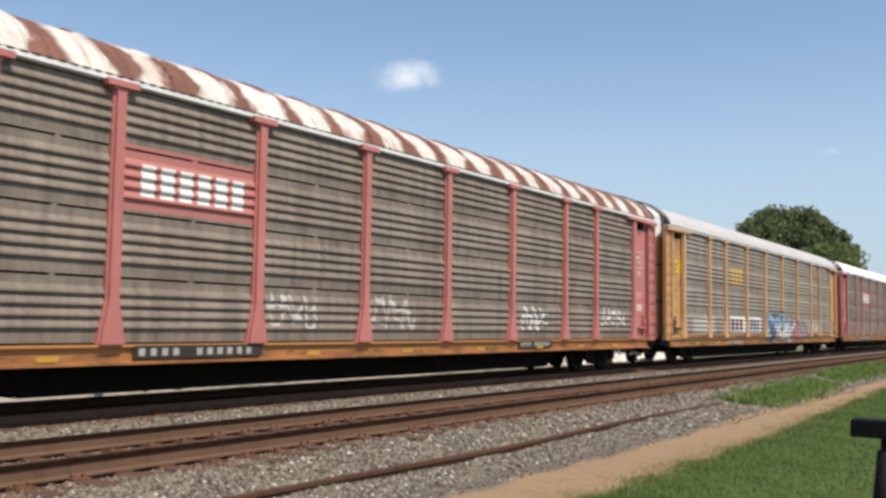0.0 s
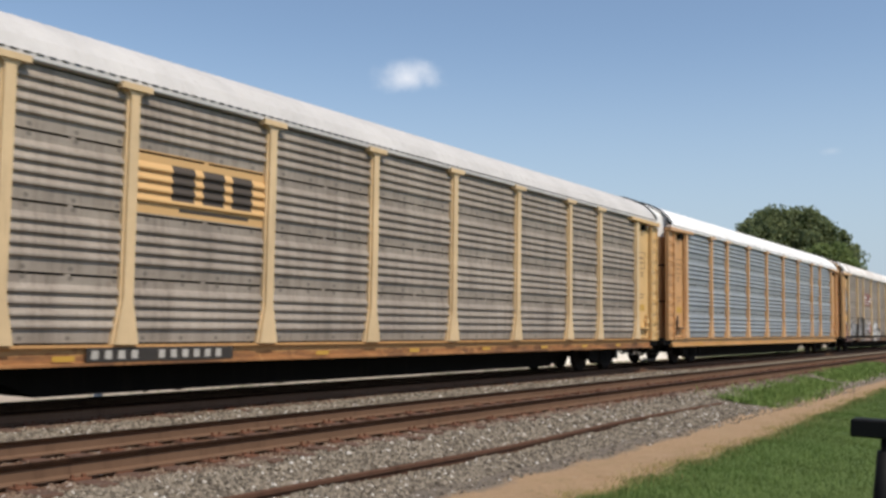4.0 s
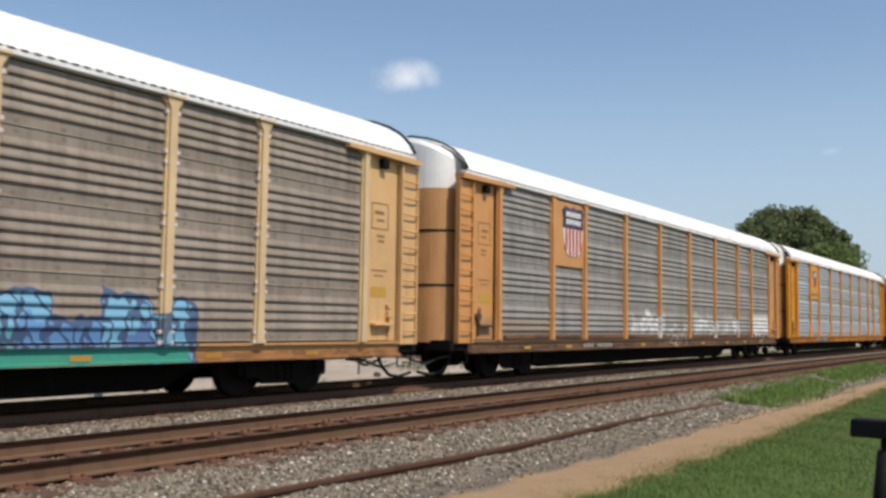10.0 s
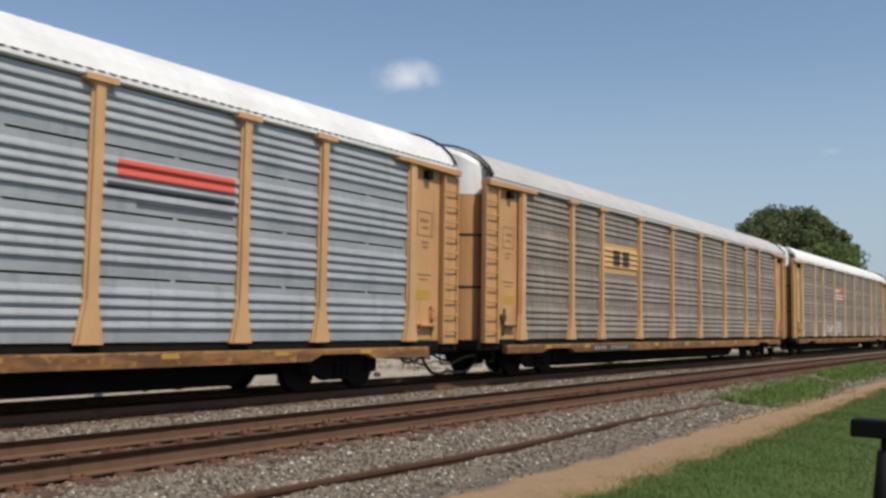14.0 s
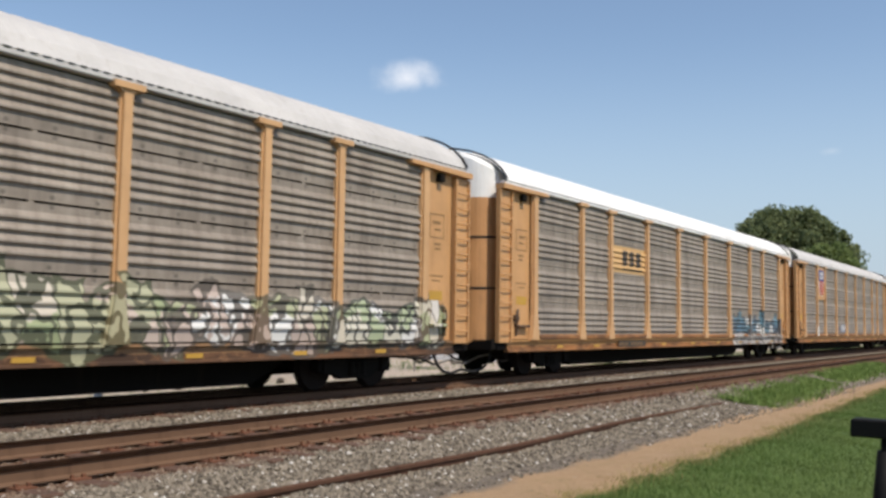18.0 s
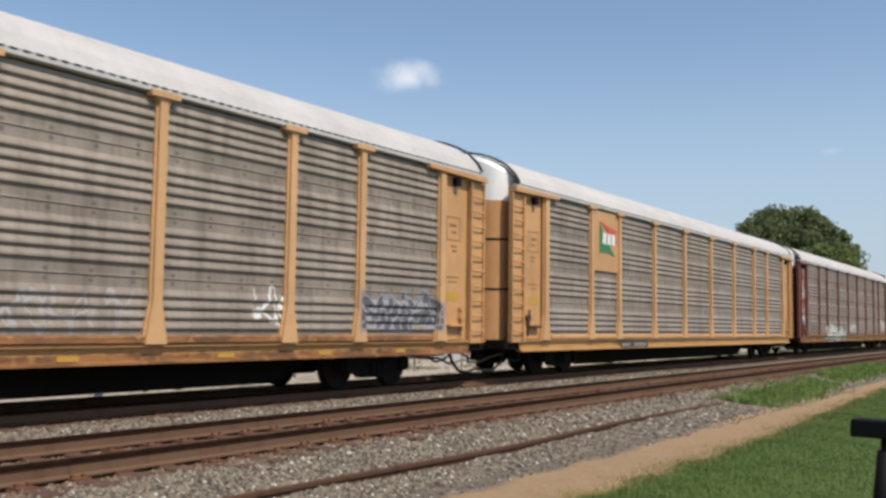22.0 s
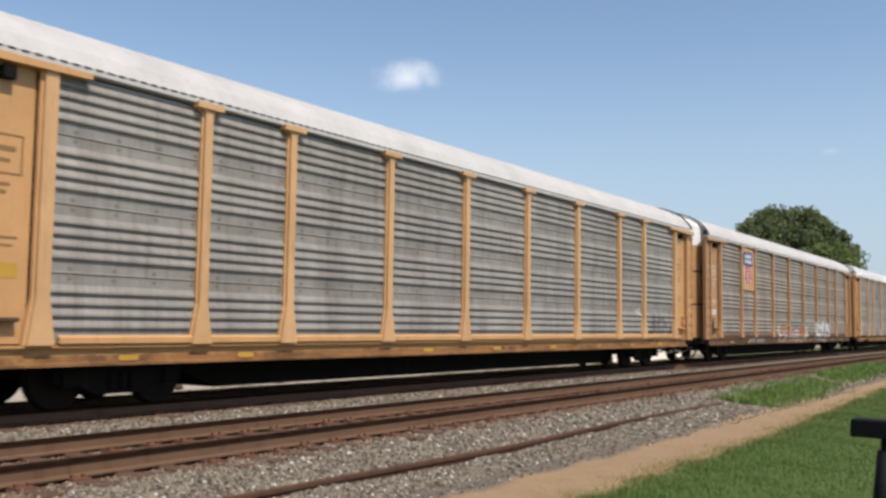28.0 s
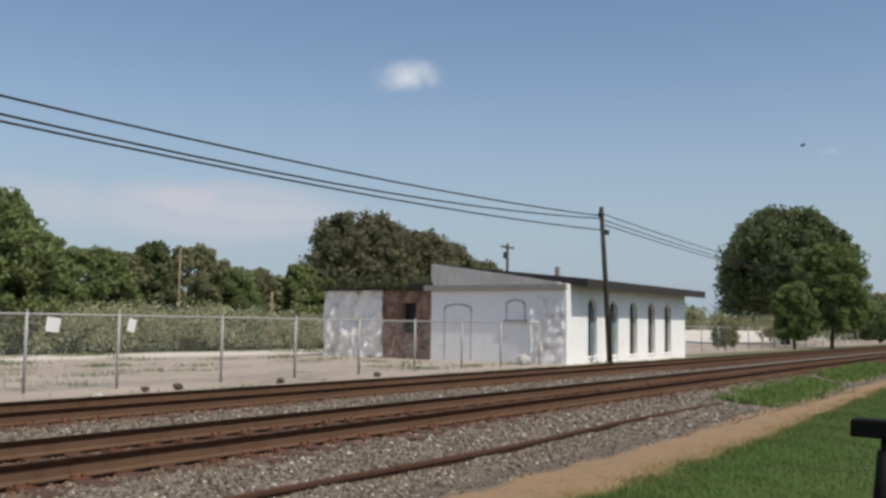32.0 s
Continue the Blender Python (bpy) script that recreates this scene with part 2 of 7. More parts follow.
def ground_material():
    k = Nodes("ground_surface")
    tc = k.t.nodes.new("ShaderNodeTexCoord")
    v = tc.outputs["Object"]
    sep = k.t.nodes.new("ShaderNodeSeparateXYZ")
    k.ln(v, sep.inputs["Vector"])
    wob = k.noise(v, 0.9, 5, 0.65)
    wide = k.noise(v, 0.16, 4, 0.6)
    fine = k.noise(v, 14, 5, 0.75)
    grit = k.n("ShaderNodeTexVoronoi", Scale=24.0)
    k.ln(v, grit.inputs["Vector"])
    # y with a ragged edge
    m1 = k.n("ShaderNodeMath"); m1.operation = "MULTIPLY_ADD"
    k.ln(wob, m1.inputs[0]); m1.inputs[1].default_value = 0.5; k.ln(sep.outputs["Y"], m1.inputs[2])
    m2 = k.n("ShaderNodeMath"); m2.operation = "MULTIPLY_ADD"
    k.ln(fine, m2.inputs[0]); m2.inputs[1].default_value = 0.25; k.ln(m1.outputs[0], m2.inputs[2])
    y = m2.outputs[0]

    def along(x0, x1, rise):
        """How far an edge has swung out between two places along the line."""
        mr = k.n("ShaderNodeMapRange")
        mr.inputs["From Min"].default_value, mr.inputs["From Max"].default_value, mr.inputs["To Max"].default_value = x0, x1, rise
        k.ln(sep.outputs["X"], mr.inputs["Value"])
        return mr.outputs["Result"]

    def past(edge, soft, swing=None):
        mr = k.n("ShaderNodeMapRange")
        mr.inputs["From Min"].default_value, mr.inputs["From Max"].default_value = edge + 0.375 - soft, edge + 0.375 + soft
        k.ln(k.math("SUBTRACT", y, swing) if swing is not None else y, mr.inputs["Value"])
        return mr.outputs["Result"]
    grass = k.mix(k.ramp(fine, 0.3, 0.75), (0.058, 0.10, 0.024), (0.11, 0.165, 0.045))
    grass = k.mix(k.ramp(wide, 0.35, 0.7), grass, k.mix(0.5, grass, (0.13, 0.15, 0.05)))
    dirt = k.mix(k.ramp(fine, 0.3, 0.8), (0.38, 0.255, 0.152), (0.25, 0.165, 0.096))
    dirt = k.mix(k.ramp(wob, 0.45, 0.75), dirt, (0.33, 0.225, 0.14))
    dirt = k.mix(k.ramp(k.noise(v, 3.6, 5, 0.7), 0.5, 0.72), dirt, (0.27, 0.19, 0.10))
    gravel = k.mix(k.ramp(grit.outputs["Color"], 0.1, 0.9), (0.085, 0.07, 0.054), (0.24, 0.20, 0.15))
    gravel = k.mix(k.ramp(wob, 0.5, 0.8), gravel, (0.13, 0.10, 0.075))
    lot = k.mix(k.ramp(wide, 0.3, 0.7), (0.53, 0.45, 0.38), (0.41, 0.34, 0.28))
    lot = k.mix(k.ramp(fine, 0.35, 0.8), lot, (0.35, 0.285, 0.23))
    weed = k.mix(k.ramp(fine, 0.3, 0.8), (0.05, 0.085, 0.025), (0.15, 0.16, 0.07))
    silt = k.mix(k.ramp(fine, 0.3, 0.75), (0.12, 0.098, 0.08), (0.19, 0.158, 0.128))
    c = k.mix(past(4.05, 0.10, along(15, 31, 0.62)), grass, dirt)
    c = k.mix(past(5.22, 0.10, along(14, 19, 0.30)), c, silt)
    c = k.mix(past(5.66, 0.10), c, gravel)
    # rust that has washed off the rails into the stone
    for mid_y in (sum(RAILS_NEAR) / 2, sum(RAILS_FAR) / 2):
        away = k.math("ADD", k.math("ABSOLUTE", k.math("SUBTRACT", sep.outputs["Y"], mid_y)), k.math("MULTIPLY", k.math("SUBTRACT", wob, 0.5), 0.6))
        c = k.mix(k.math("MULTIPLY", k.ramp(k.math("MULTIPLY", away, 0.5), 0.50, 0.66, (1, 1, 1, 1), (0, 0, 0, 1)), 0.8), c, (0.13, 0.06, 0.032))
    c = k.mix(past(15.6, 0.8), c, weed)
    c = k.mix(past(17.2, 1.5), c, lot)
    # weeds scattered over the lot
    wl_ = k.n("ShaderNodeMath"); wl_.operation = "MULTIPLY"
    k.ln(k.ramp(k.noise(v, 0.45, 5, 0.7), 0.57, 0.70), wl_.inputs[0]); k.ln(past(16.0, 0.5), wl_.inputs[1])
    c = k.mix(wl_.outputs[0], c, weed)
    # rough grass beside the line beyond the depot
    rough = k.math("MULTIPLY", along(54, 58, 1.0), k.math("SUBTRACT", past(15.8, 0.5), past(21.0, 0.8)))
    c = k.mix(k.math("MULTIPLY", rough, 0.85), c, k.mix(0.5, weed, (0.16, 0.15, 0.09)))
    c = k.mix(past(35.5, 0.8), c, (0.66, 0.60, 0.53))
    c = k.mix(k.math("MULTIPLY", past(41.0, 1.0), k.math("SUBTRACT", 1.0, along(80, 90, 1.0))), c, weed)
    return k.done(c, 0.95, 0.0, fine, 0.03, 0.2)


xs_ground = np.concatenate([[-3000, -600, -150, -40], np.arange(-10, 45, 0.25), np.arange(45, 130, 2.0), [150, 220, 400, 900, 3000]])
ys_ground = np.concatenate([[-3000, -500, -80, -20, -8], np.arange(-3, 17, 0.2), np.arange(17, 60, 2.0), [70, 100, 200, 500, 1200, 3000]])
GROUND = ground_material()
ground = piece("ground", grid_mesh("ground", xs_ground, ys_ground, ground_height), GROUND)
tagged(ground, "lawn, bare earth path, grey ballast and pale gravel lot", "ground", kind="structure")

# ---------------------------------------------------------------- tracks
rust_dark = paint("rail_web_rust", (0.15, 0.088, 0.055), (0.055, 0.028, 0.018), 0.6, 0.9, spec=0.15)
k = Nodes("rail_head_steel")
RAIL_TOP = k.done(k.mix(k.ramp(k.noise(k.coord("Object"), 6, 4), 0.3, 0.7), (0.012, 0.006, 0.0035), (0.028, 0.014, 0.008)), 0.9, 0.0, None, 0, 0.05)
k = Nodes("tie_wood")
grain = k.noise(k.coord("Object", (10, 1.2, 10)), 4, 5, 0.7)
TIE = k.done(k.mix(k.ramp(grain, 0.3, 0.75), (0.06, 0.03, 0.02), (0.125, 0.066, 0.04)), 0.9, 0.0, grain, 0.006)
PLATE = paint("tie_plate_rust", (0.15, 0.06, 0.03), (0.07, 0.032, 0.02), 0.6, 0.85)


def rail_mesh(bm, y, z=0.0, x0=-160.0, x1=900.0, head=True):
    if head:
        prism(bm, [(y - 0.037, z - 0.030), (y - 0.037, z - 0.006), (y - 0.028, z), (y + 0.028, z), (y + 0.037, z - 0.006), (y + 0.037, z - 0.030)], "x", x0, x1)
    else:
        prism(bm, [(y - 0.07, z - 0.172), (y - 0.07, z - 0.158), (y - 0.012, z - 0.14), (y - 0.012, z - 0.050), (y - 0.034, z - 0.035),
                   (y + 0.034, z - 0.035), (y + 0.012, z - 0.050), (y + 0.012, z - 0.14), (y + 0.07, z - 0.158), (y + 0.07, z - 0.172)], "x", x0, x1)


def build_track(ys, label):
    track = new("railway_track")
    tagged(track, label, "track", group="railway tracks", kind="structure")
    track.location = (0, 0, 0)
    for y in ys:
        bm = bmesh.new(); rail_mesh(bm, y, head=False)
        rail = part("rail", bm, rust_dark, track, "rusty brown steel rail")
        bm = bmesh.new(); rail_mesh(bm, y, head=True)
        part("rail_head", bm, RAIL_TOP, rail, "dark worn running surface")
    return track

# ---------------------------------------------------------------- auto rack cars
A_BAY, B_BAY, C_BAY, END_LEN = 2.70, 1.98, 2.90, 1.87
BAYS = [A_BAY, B_BAY, C_BAY, C_BAY, C_BAY, C_BAY, C_BAY, B_BAY, A_BAY]
HALF = sum(BAYS) / 2
LINES = [-HALF + sum(BAYS[:i]) for i in range(10)]
SIDE, DECK, EAVE = 1.47, 0.92, 4.62
PANEL_H, PANEL_Z = 0.935, 0.948
ROOF_LINE = [(-1.53, 4.66), (-1.54, 4.74), (-1.41, 4.96), (-1.16, 5.20), (-0.86, 5.37), (-0.5, 5.505), (0, 5.61)]
ROOF_LINE = ROOF_LINE + [(-y, z) for y, z in ROOF_LINE[-2::-1]]


def panel_mesh(width, style, top=False):
    """One pressed sheet: four ridges between flat margins. Style A leaves an open slit above it; the top sheet is cut short."""
    key = "side_panel_%s_%.2f_%s" % (style, width, top)
    if key in MESHES:
        return MESHES[key]
    h = 0.845 if top else PANEL_H - (0.036 if style == "A" else 0.004)
    depth = {"A": 0.045, "B": 0.041, "C": 0.036}[style]
    prof = [(0.0, 0.0)]
    if style != "A":
        prof = [(-0.012, 0.0), (-0.012, 0.018), (0.0, 0.024)]
    for i in range(4):
        z0 = 0.178 + 0.157 * i
        prof.extend([(0.0, z0), (-0.92 * depth, z0 + 0.020), (-depth, z0 + 0.034), (-0.93 * depth, z0 + 0.056), (-0.30 * depth, z0 + 0.108), (0.0, z0 + 0.136)])
    prof.append((0.0, h))
    bm = bmesh.new()
    prism(bm, prof + [(0.05, h), (0.05, 0.0)], "x", 0.0, width)
    if style == "A" and not top:
        # clips that bridge the slit
        for f in (0.0, 0.5, 0.96):
            box(bm, width * f, width * f + 0.09, 0.004, 0.04, h - 0.01, h + 0.04)
    return mesh_of(bm, key)


def post_mesh(kind):
    key = "post_" + kind
    if key in MESHES:
        return MESHES[key]
    bm = bmesh.new()
    h = EAVE - DECK
    if kind == "flared":
        w = [(-0.20, 0.0), (0.20, 0.0), (0.165, 0.22), (0.085, 0.62), (0.08, h - 0.11), (0.15, h - 0.06), (0.15, h - 0.03), (-0.15, h - 0.03), (-0.15, h - 0.06), (-0.08, h - 0.11), (-0.085, 0.62), (-0.165, 0.22)]
        prism(bm, w, "y", -0.085, 0.02)
        box(bm, -0.275, 0.275, -0.125, 0.02, h - 0.045, h + 0.045)
    elif kind == "wide":
        w = [(-0.20, 0.0), (0.20, 0.0), (0.165, 0.22), (0.10, 0.62), (0.10, h), (-0.10, h), (-0.10, 0.62), (-0.165, 0.22)]
        prism(bm, w, "y", -0.085, 0.02)
    else:
        w = [(-0.085, 0.0), (0.085, 0.0), (0.07, 0.5), (0.07, h - 0.16), (0.16, h), (-0.16, h), (-0.07, h - 0.16), (-0.07, 0.5)]
        prism(bm, w, "y", -0.085, 0.02)
        box(bm, -0.19, 0.19, -0.115, 0.02, h + 0.004, h + 0.04)
    prism(bm, [(x + (0.04 if x > 0 else -0.04), z) for x, z in w], "y", -0.036, 0.02)
    if kind == "bolt_heads":
        bm.clear()
        for z in (0.10, PANEL_H, 2 * PANEL_H, 3 * PANEL_H, h - 0.14):
            for s in (-1, 1):
                for dz in (-0.05, 0.05):
                    box(bm, s * 0.115 - 0.026, s * 0.115 + 0.026, -0.06, 0.0, z + 1.6 * dz - 0.028, z + 1.6 * dz + 0.028)
    return mesh_of(bm, key)


def kick_mesh(width):
    """Low flanged strip along the foot of a side panel, between two posts."""
    key = "kick_plate_%.2f" % width
    if key not in MESHES:
        bm = bmesh.new()
        w = width / 2 - 0.19
        prism(bm, [(-0.02, 0.0), (-0.062, 0.022), (-0.062, 0.10), (-0.02, 0.135)], "x", -w, w)
        mesh_of(bm, key)
    return MESHES[key]


def roof_mesh(ribs):
    key = "roof_%s" % ribs
    if key in MESHES:
        return MESHES[key]
    L = HALF + END_LEN - 0.20
    step, cuts = {"fine": (0.30, ((0.0, 0.0), (0.42, 0.0), (0.46, 0.009), (0.86, 0.009))),
                  "deep": (0.156, ((0.0, -0.075), (0.40, -0.075), (0.46, 0.03), (0.94, 0.03))),
                  "wide": (1.20, ((0.0, 0.0), (0.9, 0.0), (0.92, 0.048), (0.98, 0.03)))}[ribs]
    xs, off = [], []
    n = int(2 * L / step)
    for i in range(n):
        x = -L + 2 * L * i / n
        d = 2 * L / n
        for f, o in cuts:
            xs.append(x + d * f); off.append(o)
    xs.append(L); off.append(0.0)
    co, m = [], len(ROOF_LINE)
    for x, o in zip(xs, off):
        # the roof rounds down a little at its ends
        e = max(0.0, (abs(x) - (L - 0.5)) / 0.5)
        for j, (y, z) in enumerate(ROOF_LINE):
            s = 1 + o / 1.6
            drop = 0.05 * e * e * (z - EAVE)
            co.append((x, y * (s if 1 < j < m - 2 else 1), EAVE + (z - EAVE) * s - drop if 1 < j < m - 2 else z))
    i = np.arange(len(xs) * m).reshape(len(xs), m)
    quads = np.stack([i[:-1, :-1], i[1:, :-1], i[1:, 1:], i[:-1, 1:]], -1).reshape(-1, 4)
    me = raw_mesh(key, np.array(co), quads)
    MESHES[key] = me
    return me


def end_outline(n, depth, half, x0):
    """Half plan of a rounded end, from the side to the middle."""
    return [(x0 + depth * math.sin(math.pi / 2 * i / n) ** 0.72, -half * max(0.0, math.cos(math.pi / 2 * i / n)) ** 0.55) for i in range(n + 1)]


def end_meshes():
    """Curved end doors and the pale cap above them, for the +x end."""
    if "end_door" in MESHES:
        return
    line = end_outline(14, 1.08, 1.32, HALF + 1.04)
    bm = bmesh.new()
    prism(bm, line + [(HALF + 1.0, 0.0), (HALF + 1.0, -1.32)], "z", DECK - 0.05, 4.32)
    mesh_of(bm, "end_door")
    bm = bmesh.new()
    full = line + [(x, -y) for x, y in line[-2::-1]]
    ys, zs = [p[0] for p in ROOF_LINE], [p[1] for p in ROOF_LINE]

    def under(y, gap):
        return float(np.interp(y, ys, zs)) - gap
    rings = [[bm.verts.new((x, y, 4.32)) for x, y in full], [bm.verts.new((x, y, under(y, 0.16))) for x, y in full],
             [bm.verts.new((x - 0.05, y * 0.97, under(y, 0.06))) for x, y in full], [bm.verts.new((HALF + 0.6, y * 0.97, under(y, 0.035))) for x, y in full]]
    for a, b in zip(rings, rings[1:]):
        for j in range(len(full) - 1):
            bm.faces.new((a[j], a[j + 1], b[j + 1], b[j]))
    bm.faces.new(rings[0][::-1])
    mesh_of(bm, "end_cap")
    bm = bmesh.new()
    outer, inner = end_outline(14, 1.09, 1.328, HALF + 1.04), end_outline(14, 1.03, 1.27, HALF + 1.04)
    prism(bm, outer[3:13] + inner[3:13][::-1], "z", 0.0, 0.05)
    mesh_of(bm, "hinge_slot")
    # hand rail hoop along the edge of the roof end
    bm = bmesh.new()
    tube(bm, [(HALF + 1.66, y * 1.02, z + 0.02) for y, z in ROOF_LINE[1:-1]], 0.028, 6)
    mesh_of(bm, "roof_hoop")
    # side of the end bay
    bm = bmesh.new()
    box(bm, HALF + 0.26, HALF + 1.23, -1.43, -1.36, DECK + 0.02, EAVE - 0.05)
    mesh_of(bm, "end_plate")
    bm = bmesh.new()
    prism(bm, [(HALF + x, y) for x, y in ((1.28, -1.535), (1.34, -1.535), (1.34, -1.48), (1.84, -1.48), (1.84, -1.52), (1.89, -1.52), (1.89, -1.40), (1.28, -1.40))], "z", DECK - 0.06, EAVE - 0.12)
    mesh_of(bm, "ladder_panel")
    bm = bmesh.new()
    tube(bm, [(0, 0, 0), (0.02, -0.055, 0.0), (0.26, -0.06, -0.012), (0.48, -0.055, 0.0), (0.50, 0, 0)], 0.016, 6)
    mesh_of(bm, "rung")
    bm = bmesh.new()
    prism(bm, [(HALF - 0.50, EAVE - 0.06), (HALF + 1.86, EAVE - 0.10), (HALF + 1.86, EAVE + 0.02), (HALF - 0.50, EAVE + 0.02)], "y", -1.60, -1.36)
    mesh_of(bm, "door_track")
    bm = bmesh.new()
    box(bm, HALF + 0.62, HALF + 0.80, -1.56, -1.42, EAVE - 0.30, EAVE - 0.12)
    mesh_of(bm, "door_roller", None, 0.01)
    # coupler, draft gear, brake hose
    bm = bmesh.new()
    box(bm, HALF + 1.2, HALF + 1.95, -0.22, 0.22, 0.56, 0.88)
    box(bm, HALF + 1.9, HALF + 2.50, -0.11, 0.11, 0.66, 0.86)
    box(bm, HALF + 2.32, HALF + 2.56, -0.20, 0.20, 0.62, 0.90)
    box(bm, HALF + 1.0, HALF + 2.03, -1.40, 1.40, 0.70, DECK + 0.0)
    mesh_of(bm, "coupler")
    bm = bmesh.new()
    tube(bm, [(HALF + 1.30, -0.95, 0.70), (HALF + 1.42, -0.97, 0.42), (HALF + 1.72, -0.95, 0.22), (HALF + 2.10, -0.92, 0.17), (HALF + 2.56, -0.90, 0.24)], 0.034, 8)
    mesh_of(bm, "air_hose")
    bm = bmesh.new()
    tube(bm, [(HALF + 1.25, -0.35, 0.72), (HALF + 1.36, -0.38, 0.50), (HALF + 1.62, -0.39, 0.40), (HALF + 2.0, -0.37, 0.46), (HALF + 2.52, -0.35, 0.64)], 0.028, 7)
    mesh_of(bm, "signal_hose")
    bm = bmesh.new()
    tube(bm, [(HALF + 0.75, -0.60, 0.55), (HALF + 1.35, -0.62, 0.50), (HALF + 1.9, -0.60, 0.36), (HALF + 2.56, -0.55, 0.44)], 0.028, 8)
    mesh_of(bm, "brake_pipe")
    bm = bmesh.new()
    tube(bm, [(HALF + 1.36, -1.40, 0.86), (HALF + 1.36, -1.42, 0.42), (HALF + 1.82, -1.42, 0.42), (HALF + 1.82, -1.40, 0.86)], 0.02, 6)
    mesh_of(bm, "stirrup_step")
    bm = bmesh.new()
    tube(bm, [(HALF + 1.5, -1.38, 0.84), (HALF + 1.98, -1.2, 0.80), (HALF + 1.98, 0, 0.78)], 0.018, 6)
    mesh_of(bm, "uncoupling_lever")
    # end sections carry a brake wheel housing
    bm = bmesh.new()
    tube(bm, [(HALF + 0.98, -1.46, DECK + 0.10), (HALF + 0.98, -1.50, DECK + 0.62), (HALF + 0.90, -1.47, DECK + 0.74)], 0.035, 6)
    box(bm, HALF + 0.90, HALF + 1.08, -1.52, -1.42, DECK + 0.46, DECK + 0.60)
    box(bm, HALF + 0.42, HALF + 0.98, -1.56, -1.42, DECK + 0.30, DECK + 0.36)
    mesh_of(bm, "brake_lever", None, 0.012)


def underframe_meshes():
    if "side_sill" in MESHES:
        return
    L = HALF + END_LEN - 0.16
    bm = bmesh.new()
    prism(bm, [(-1.50, 0.63), (-1.50, 0.67), (-1.44, 0.68), (-1.44, 0.87), (-1.50, 0.88), (-1.50, DECK), (-1.34, DECK), (-1.34, 0.63)], "x", -L + 0.35, L - 0.35)
    mesh_of(bm, "side_sill")
    # stepped sill, raised over the bogies
    bm = bmesh.new()
    prism(bm, [(-L + 0.9, 0.60), (-10.9, 0.60), (-10.6, 0.70), (-9.3, 0.70), (-9.0, 0.58), (9.0, 0.58), (9.3, 0.70), (10.6, 0.70), (10.9, 0.60), (L - 0.9, 0.60),
               (L - 0.9, 0.80), (-L + 0.9, 0.80)], "y", -1.50, -1.36)
    mesh_of(bm, "side_sill_low")
    bm = bmesh.new()
    box(bm, -L + 0.3, L - 0.3, -1.42, 1.42, 0.80, DECK)
    mesh_of(bm, "deck")
    bm = bmesh.new()
    prism(bm, [(-L, 0.55), (-8.9, 0.55), (-8.0, 0.16), (8.0, 0.16), (8.9, 0.55), (L, 0.55), (L, 0.82), (-L, 0.82)], "y", -0.55, 0.55)
    mesh_of(bm, "center_sill")
    # solid block added behind the panels in place of the hollow, dark inside
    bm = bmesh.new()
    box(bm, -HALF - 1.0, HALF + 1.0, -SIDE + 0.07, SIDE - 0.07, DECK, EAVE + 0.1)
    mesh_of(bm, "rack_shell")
    bm = bmesh.new()
    prism(bm, [(-1.46, EAVE + 0.012), (-1.535, EAVE + 0.016), (-1.545, EAVE + 0.03), (-1.54, EAVE + 0.095), (-1.40, EAVE + 0.10), (-1.40, EAVE + 0.005)], "x", -L, L)
    mesh_of(bm, "roof_rail")
    bm = bmesh.new()
    n = int(2 * L / 0.19)
    for i in range(n):
        x = -L + 2 * L * i / n
        box(bm, x, x + 0.11, -1.556, -1.50, EAVE + 0.101, EAVE + 0.115)
    mesh_of(bm, "roof_seam")
    bm = bmesh.new()
    box(bm, -0.17, 0.17, -0.004, 0.0, -0.036, 0.036)
    mesh_of(bm, "reflector")
    # bogie
    bm = bmesh.new()
    box(bm, -0.22, 0.22, -1.0, 1.0, 0.40, 0.62)
    box(bm, -0.35, 0.35, -0.4, 0.4, 0.58, 0.70)
    mesh_of(bm, "bogie", None, 0.02)
    bm = bmesh.new()
    prism(bm, [(-1.12, 0.36), (-1.12, 0.56), (-0.7, 0.60), (-0.35, 0.72), (0.35, 0.72), (0.7, 0.60), (1.12, 0.56), (1.12, 0.36), (0.75, 0.36), (0.45, 0.20), (-0.45, 0.20), (-0.75, 0.36)], "y", -0.08, 0.08)
    for x in (-0.89, 0.89):
        box(bm, x - 0.13, x + 0.13, -0.14, 0.10, 0.32, 0.58)
    for x in (-0.17, 0.0, 0.17):
        tube(bm, [(x, -0.10, 0.27), (x, -0.10, 0.52)], 0.07, 8)
    mesh_of(bm, "side_frame", None, 0.0)
    bm = bmesh.new()
    for s in (-1, 1):
        tube(bm, [(0, s * 0.685, 0), (0, s * 0.70, 0), (0, s * 0.73, 0), (0, s * 0.815, 0)], [0.486, 0.486, 0.457, 0.452], 24)
        tube(bm, [(0, s * 0.815, 0), (0, s * 0.83, 0)], [0.14, 0.13], 12)
    tube(bm, [(0, -0.95, 0), (0, 0.95, 0)], 0.075, 10)
    mesh_of(bm, "wheelset")


